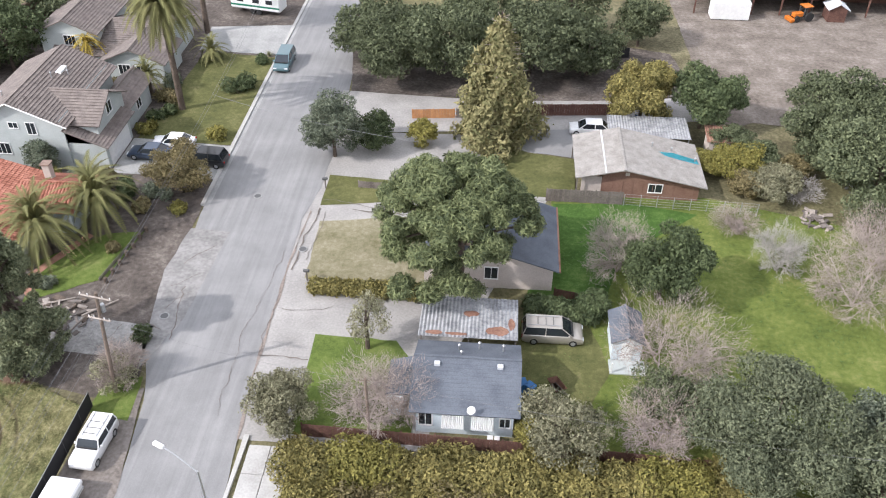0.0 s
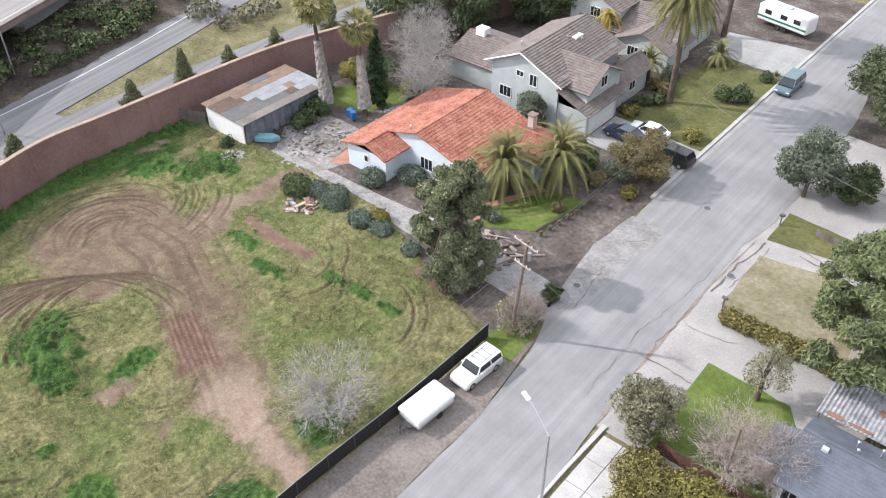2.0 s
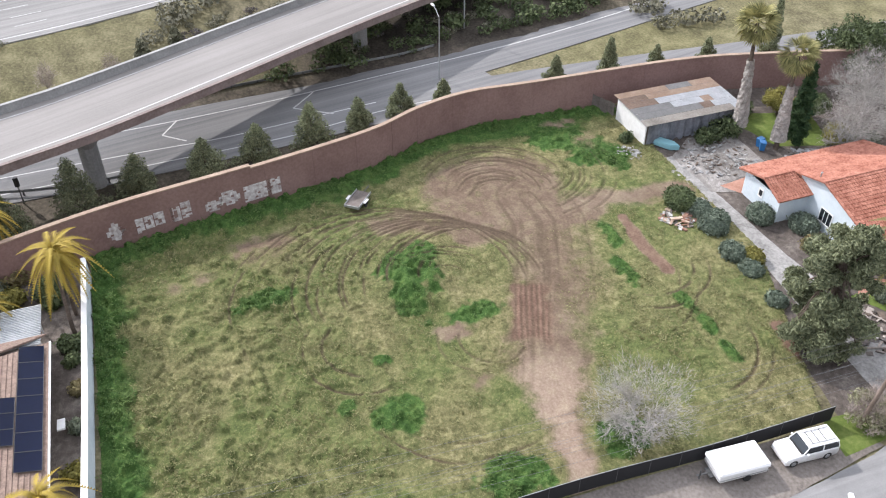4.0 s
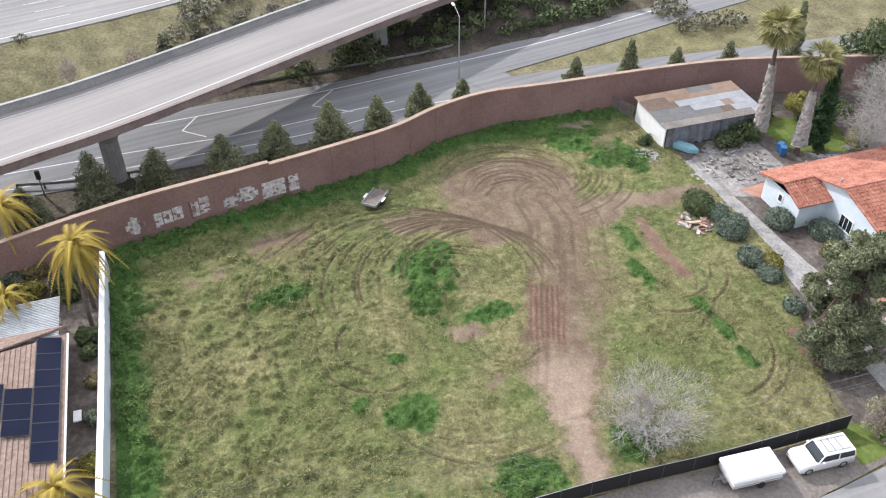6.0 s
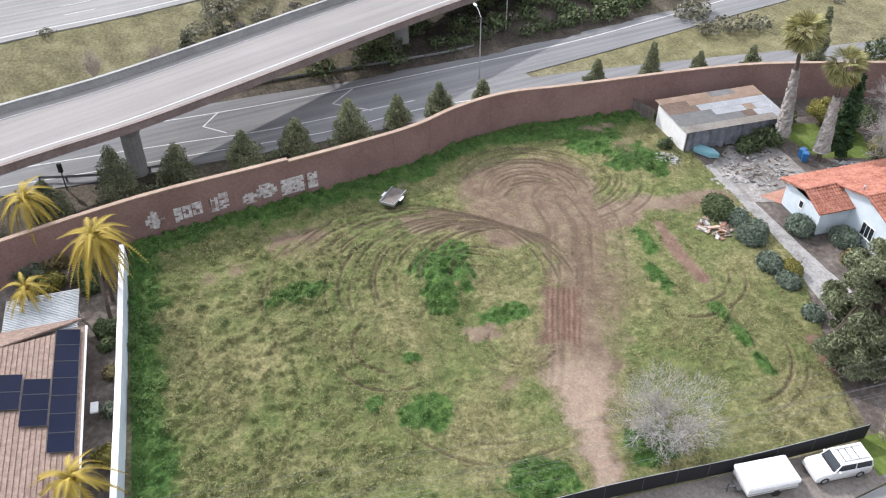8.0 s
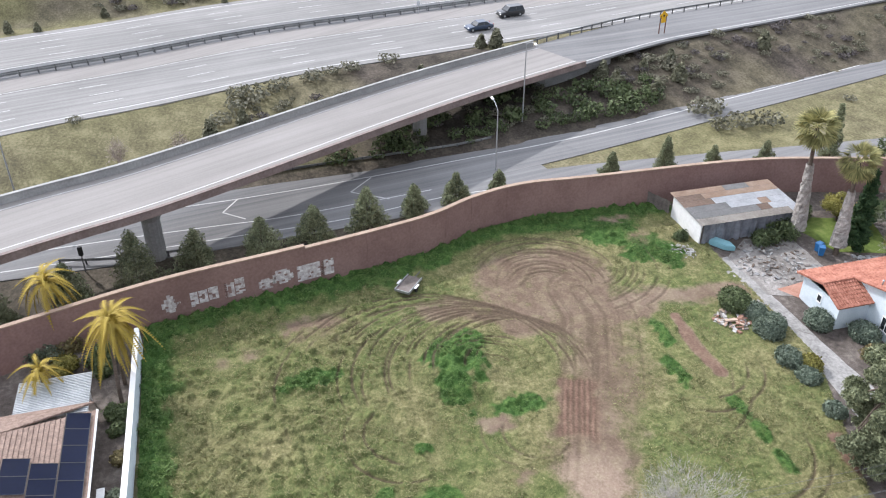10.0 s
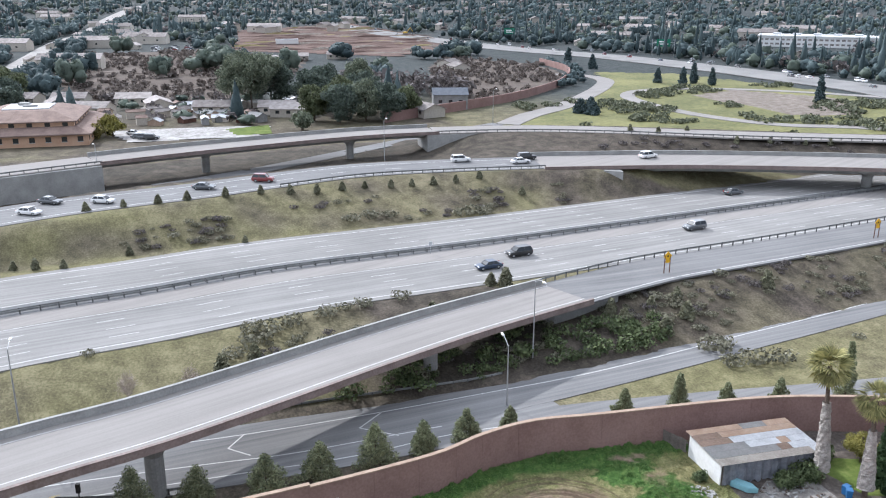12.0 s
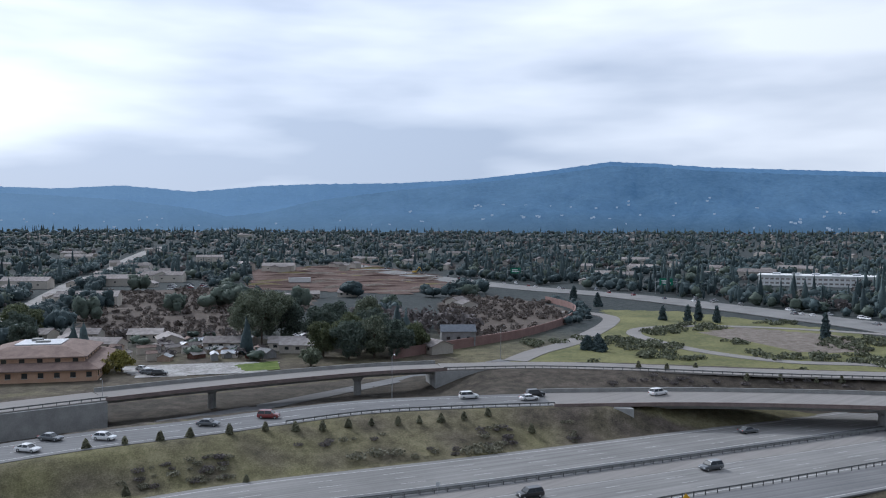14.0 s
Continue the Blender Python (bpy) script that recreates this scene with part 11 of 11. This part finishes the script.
debris("wood_pile", 37.5, 75.0, 2.0, 30, (M_CONCRETE, M_GREYWOOD), "scattered pale scrap in the yard", 6, 0.9)
debris("scrap_heap", 31.5, 68.6, 1.6, 26, (M_GREYWOOD, M_DRYTWIG), "heap of pale branches and scrap", 8, 1.4)
for k, (x, y, t_) in enumerate(((-36.6, 51.0, 20), (-33.8, 48.0, 70), (-37.4, 48.9, 5), (-32.5, 50.6, 40))):
    lg = thing("fallen_log", pose(x, y, 0.12, 0, 0, t_), "pale fallen log on dark mulch", "log")
    bm = bmesh.new()
    tube(bm, (-1.6, 0, 0), (1.6, 0.15, 0.05), 0.10, 0.06, 8)
    part("stem", bm, M_DRYTWIG, lg)
# stumps and stones along the garden edge
for k in range(7):
    st = thing("garden_stump", pose(-33.4 + 0.16 * k, 54.0 + 1.25 * k, 0), "short dark wooden stump edging the lawn", "stump", "stumps along the lawn")
    bm = bmesh.new()
    tube(bm, (0, 0, -0.05), (0, 0, 0.55 + 0.1 * math.sin(k * 3)), 0.2, 0.17, 9)
    part("stem", bm, M_BARK, st)
part_edge = board_fence("lawn_edge", (-34.0, 54.2), (-32.6, 62.4), 0.25, M_GREYWOOD, "low timber edge of the small lawn", 0.6, 2.4)

# painted letters on the sound wall: unreadable, as pale bars and blots
def on_wall(y, z, off=0.2):
    p = min(wall_line, key=lambda q: abs(q.y - y))
    k = wall_line.index(p)
    d = (wall_line[min(k + 1, len(wall_line) - 1)] - wall_line[max(k - 1, 0)]).normalized()
    nrm = Vector((d.y, -d.x, 0))
    p = p + d * ((y - p.y) / d.y)
    return p + nrm * off + Vector((0, 0, z)), d, nrm


M_GRAFFITI = surface("pale_overpaint", (0.36, 0.30, 0.29), (0.72, 0.69, 0.68), 1.6, 3.2, 0.9, 0.0)
rng = np.random.default_rng(12)
gr = thing("painted_patches", Matrix(), "pale overpainted graffiti blots on the sound wall", "graffiti")
COURSE, BLOCK = 0.2, 0.26
for y0, y1, z0, z1, form in ((-8.6, -6.9, 0.9, 2.9, "diamond"), (-6.0, -5.3, 0.9, 2.5, "word"), (-5.2, -4.4, 1.1, 2.6, "word"), (-4.3, -3.4, 1.2, 2.8, "word"), (-2.8, -1.9, 1.0, 2.8, "word"), (-1.8, -0.9, 1.1, 3.0, "word"),
                             (0.4, 2.0, 0.9, 2.2, "cloud"), (1.8, 3.8, 1.1, 2.7, "cloud"), (4.2, 7.9, 0.8, 2.6, "slab")):
    bm = bmesh.new()
    rows_ = int((z1 - z0) / COURSE)
    for j in range(rows_):
        v = (j + 0.5) / rows_
        z = z0 + j * COURSE
        cols_ = int((y1 - y0) / BLOCK)
        for k in range(cols_):
            u = (k + 0.5 + 0.5 * (j % 2)) / cols_
            if form == "diamond" and abs(u - 0.5) + abs(v - 0.5) * 0.9 > 0.52:
                continue
            if form == "cloud" and math.hypot((u - 0.5) * 1.8, (v - 0.5) * 1.9) > 0.92:
                continue
            if form == "word" and 0.3 < u < 0.75 and 0.25 < v < 0.7 and rng.random() < 0.6:
                continue
            if rng.random() < 0.07 or u > 1.02:
                continue
            y = y0 + (y1 - y0) * (k + 0.5) / cols_
            p, d, nrm = on_wall(y, z)
            w = (y1 - y0) / cols_ / 2 / d.y
            bm.faces.new([bm.verts.new(v_) for v_ in (p - d * w, p + d * w, p + d * w + Vector((0, 0, COURSE)), p - d * w + Vector((0, 0, COURSE)))])
    bmesh.ops.remove_doubles(bm, verts=bm.verts[:], dist=0.02)
    part("paint_bar", bm, M_GRAFFITI, gr)

# joints and posts of the sound wall
for k, p in enumerate(wall_line[::3]):
    if -30 < p.y < 100:
        q, d, nrm = on_wall(p.y, 0, 0.0)
        ang = math.degrees(math.atan2(d.y, d.x))
        bm = bmesh.new()
        box(bm, -0.2, 0.2, -0.2, 0.2, -0.2, 4.36, m=pose(q.x, q.y, 0, 0, 0, ang))
        part("pilaster", bm, M_SOUNDWALL, sound_wall)

# fence posts behind the wall, road side
rf = thing("wire_fence", Matrix(), "thin wire fence beside the narrow road", "fence", kind="structure")
last = None
for k in range(34):
    y = -6 + 2.8 * k
    x = interp(y, [p[1] for p in WALL], [p[0] for p in WALL]) - 4.2
    bm = bmesh.new()
    tube(bm, (x, y, 0), (x, y, 1.3), 0.03, 0.03, 5)
    part("post", bm, M_DARKSTEEL, rf)
    if last:
        for z in (0.7, 1.25):
            bm = bmesh.new()
            tube(bm, (*last, z), (x, y, z), 0.012, 0.012, 4)
            part("strand", bm, M_STEEL, rf)
    last = (x, y)

# cracks and seams in the paving, manhole covers
M_CRACK = surface("dirt_filled_crack", (0.10, 0.085, 0.075), (0.20, 0.175, 0.155), 1.0, 6.0, 0.95, 0.0)
M_REDSOIL = surface("red_brown_grit", (0.16, 0.13, 0.11), (0.30, 0.255, 0.225), 1.0, 6.0, 0.95, 0.2, 0.02)


def crack(p, q, seed, width=0.05, z=0.032, wander=0.35):
    rng = np.random.default_rng(seed)
    n = max(6, int(math.dist(p, q) / 0.5))
    d = np.array(q, float) - np.array(p, float)
    s = np.array((-d[1], d[0])) / (np.linalg.norm(d) + 1e-6)
    off = np.cumsum(rng.normal(size=n + 1)) * wander * 0.35
    off -= np.linspace(off[0], off[-1], n + 1)
    verts, faces = [], []
    for k in range(n + 1):
        c = np.array(p) + d * k / n + s * off[k]
        w = width * rng.uniform(0.3, 1.3)
        verts += [(*(c - s * w), z), (*(c + s * w), z)]
        if k:
            faces.append((2 * k - 2, 2 * k - 1, 2 * k + 1, 2 * k))
    return tagged(mesh_object("crack", verts, faces, M_CRACK), "dark crack in the worn paving", "crack", kind="structure")


for k, (p, q, w) in enumerate((((-18.0, 46.5), (-17.9, 54.0), 0.07), ((-17.6, 57.0), (-16.8, 66.5), 0.12), ((-17.9, 46.3), (-13.9, 46.2), 0.10), ((-17.6, 52.0), (-13.0, 52.6), 0.04), ((-16.6, 58.5), (-16.2, 66.0), 0.05), ((-25.6, 47.5), (-26.3, 54.0), 0.08), ((-26.6, 48.5), (-28.2, 49.5), 0.07),
                               ((-27.2, 51), (-25.6, 53.4), 0.05), ((-27.6, 54), (-25.2, 56.0), 0.05), ((-27.4, 57), (-25.2, 60.0), 0.06), ((-36, 46.5), (-37, 49.3), 0.05), ((-44, 47), (-43.4, 49), 0.06), ((-52, 47.2), (-50.6, 48.8), 0.06), ((-31, 46), (-30, 49), 0.06), ((-18.8, 60), (-19.4, 40), 0.03),
                               ((-13.6, 66.6), (-8.2, 66.2), 0.12), ((-17.0, 68.0), (-9.0, 67.2), 0.06))):
    crack(p, q, 500 + k, w * 0.6, 0.05)
for x, y in ((-23.4, 68.0), (-17.2, 60.0), (-26.9, 50.2)):
    mh = thing("manhole_cover", pose(x, y, 0.0), "round iron manhole cover in the asphalt", "manhole cover")
    bm = bmesh.new()
    tube(bm, (0, 0, -0.05), (0, 0, 0.065), 0.42, 0.42, 20)
    part("ring", bm, M_CONCRETE, mh)
    bm = bmesh.new()
    tube(bm, (0, 0, -0.05), (0, 0, 0.075), 0.33, 0.33, 20)
    part("lid", bm, M_DARKSTEEL, mh)
strip("grit_edge", [(38, -17.50, -17.36), (44, -17.95, -17.78), (58, -18.1, -17.92), (66, -17.6, -17.5)], M_REDSOIL, 0.03, 0.0, "red-brown grit along the street edge", "grit", wobble=0.25)

# low planting round the western houses
SHRUBS = [(-44.5, 52.6, 0.9), (-46.4, 52.0, 1.0), (-42.8, 51.8, 0.8), (-40.2, 62.5, 1.3), (-38.2, 65.0, 1.2), (-36.6, 67.2, 1.4), (-39.6, 68.4, 1.6), (-42.0, 68.6, 1.4), (-45.0, 68.2, 1.4), (-49.0, 69.0, 1.3), (-52.4, 69.0, 1.4), (-34.0, 64.8, 1.0), (-33.2, 67.2, 1.2), (-38.6, 79.5, 1.0), (-37.2, 83.2, 0.8), (-38.8, 82.0, 0.9), (-38.4, 86.4, 1.2), (-39.0, 89.8, 1.3), (-30.6, 78.6, 1.1), (-31.0, 90.0, 1.5), (-29.8, 97.0, 0.9), (-56.0, 66.6, 1.4), (-58.6, 69.0, 1.5), (-60.4, 66.6, 1.5), (-65.5, 53.6, 1.3), (-66.4, 56.4, 1.6), (-45.6, 88.2, 1.3), (-48.6, 87.6, 1.5), (-30.2, 64.6, 0.8), (-61.6, -13.6, 1.0), (-63.8, -14.2, 1.3), (-66.0, -16.8, 1.4), (-64.6, -18.6, 1.3), (-62.8, -16.6, 1.2), (-55.8, -12.3, 0.9), (-54.0, -12.0, 0.7), (-50.5, -11.9, 0.7), (-46.8, -11.9, 0.7), (-42.5, -12.1, 0.8), (-69.0, 60.6, 1.4), (-68.6, 45.4, 0.8), (-34.5, 58.6, 0.6), (-38.4, 53.2, 0.7), (-41.0, 50.4, 0.8)]
for k, (x, y, r) in enumerate(SHRUBS):
    rng = np.random.default_rng(700 + k)
    sb = thing("garden_shrub", pose(x, y, 0), "leafy garden shrub beside the western houses", "shrub", "shrubs round the houses")
    blobs = [(rng.normal() * r * 0.3, rng.normal() * r * 0.3, r * 0.55, r * rng.uniform(0.5, 0.8), r * rng.uniform(0.5, 0.8), r * rng.uniform(0.5, 0.75)) for _ in range(4)]
    pts, nrm = crown_points(blobs, int(680 * max(r, 0.8)), rng, 0.4)
    ok = pts[:, 2] > 0
    leaf_mesh("crown", pts[ok], nrm[ok], 0.2, (M_BUSH, M_BROWNLEAF, M_GREYGREEN, M_YELLOWGREEN, M_BUSH)[k % 5], sb, rng)
YUCCA = [(-30.2, 78.4, 1.0), (-30.9, 89.0, 1.1), (-31.4, 91.2, 1.1), (-29.6, 99.0, 0.9)]
for k, (x, y, r) in enumerate(YUCCA):
    rng = np.random.default_rng(800 + k)
    yc = thing("spiky_plant", pose(x, y, 0), "pale spiky garden plant on the lawn edge", "plant", "spiky plants on the lawn")
    verts, faces = [], []
    for j in range(90):
        a, e = rng.uniform(0, 6.283), rng.uniform(0.15, 1.4)
        d = Vector((math.cos(a) * math.cos(e), math.sin(a) * math.cos(e), math.sin(e))) * r * rng.uniform(0.7, 1.1)
        sd = Vector((-math.sin(a), math.cos(a), 0)) * 0.05
        i = len(verts)
        verts += [tuple(-sd), tuple(sd), tuple(d)]
        faces.append((i, i + 1, i + 2))
    mesh_object("rosette", verts, faces, M_OLIVE, yc)
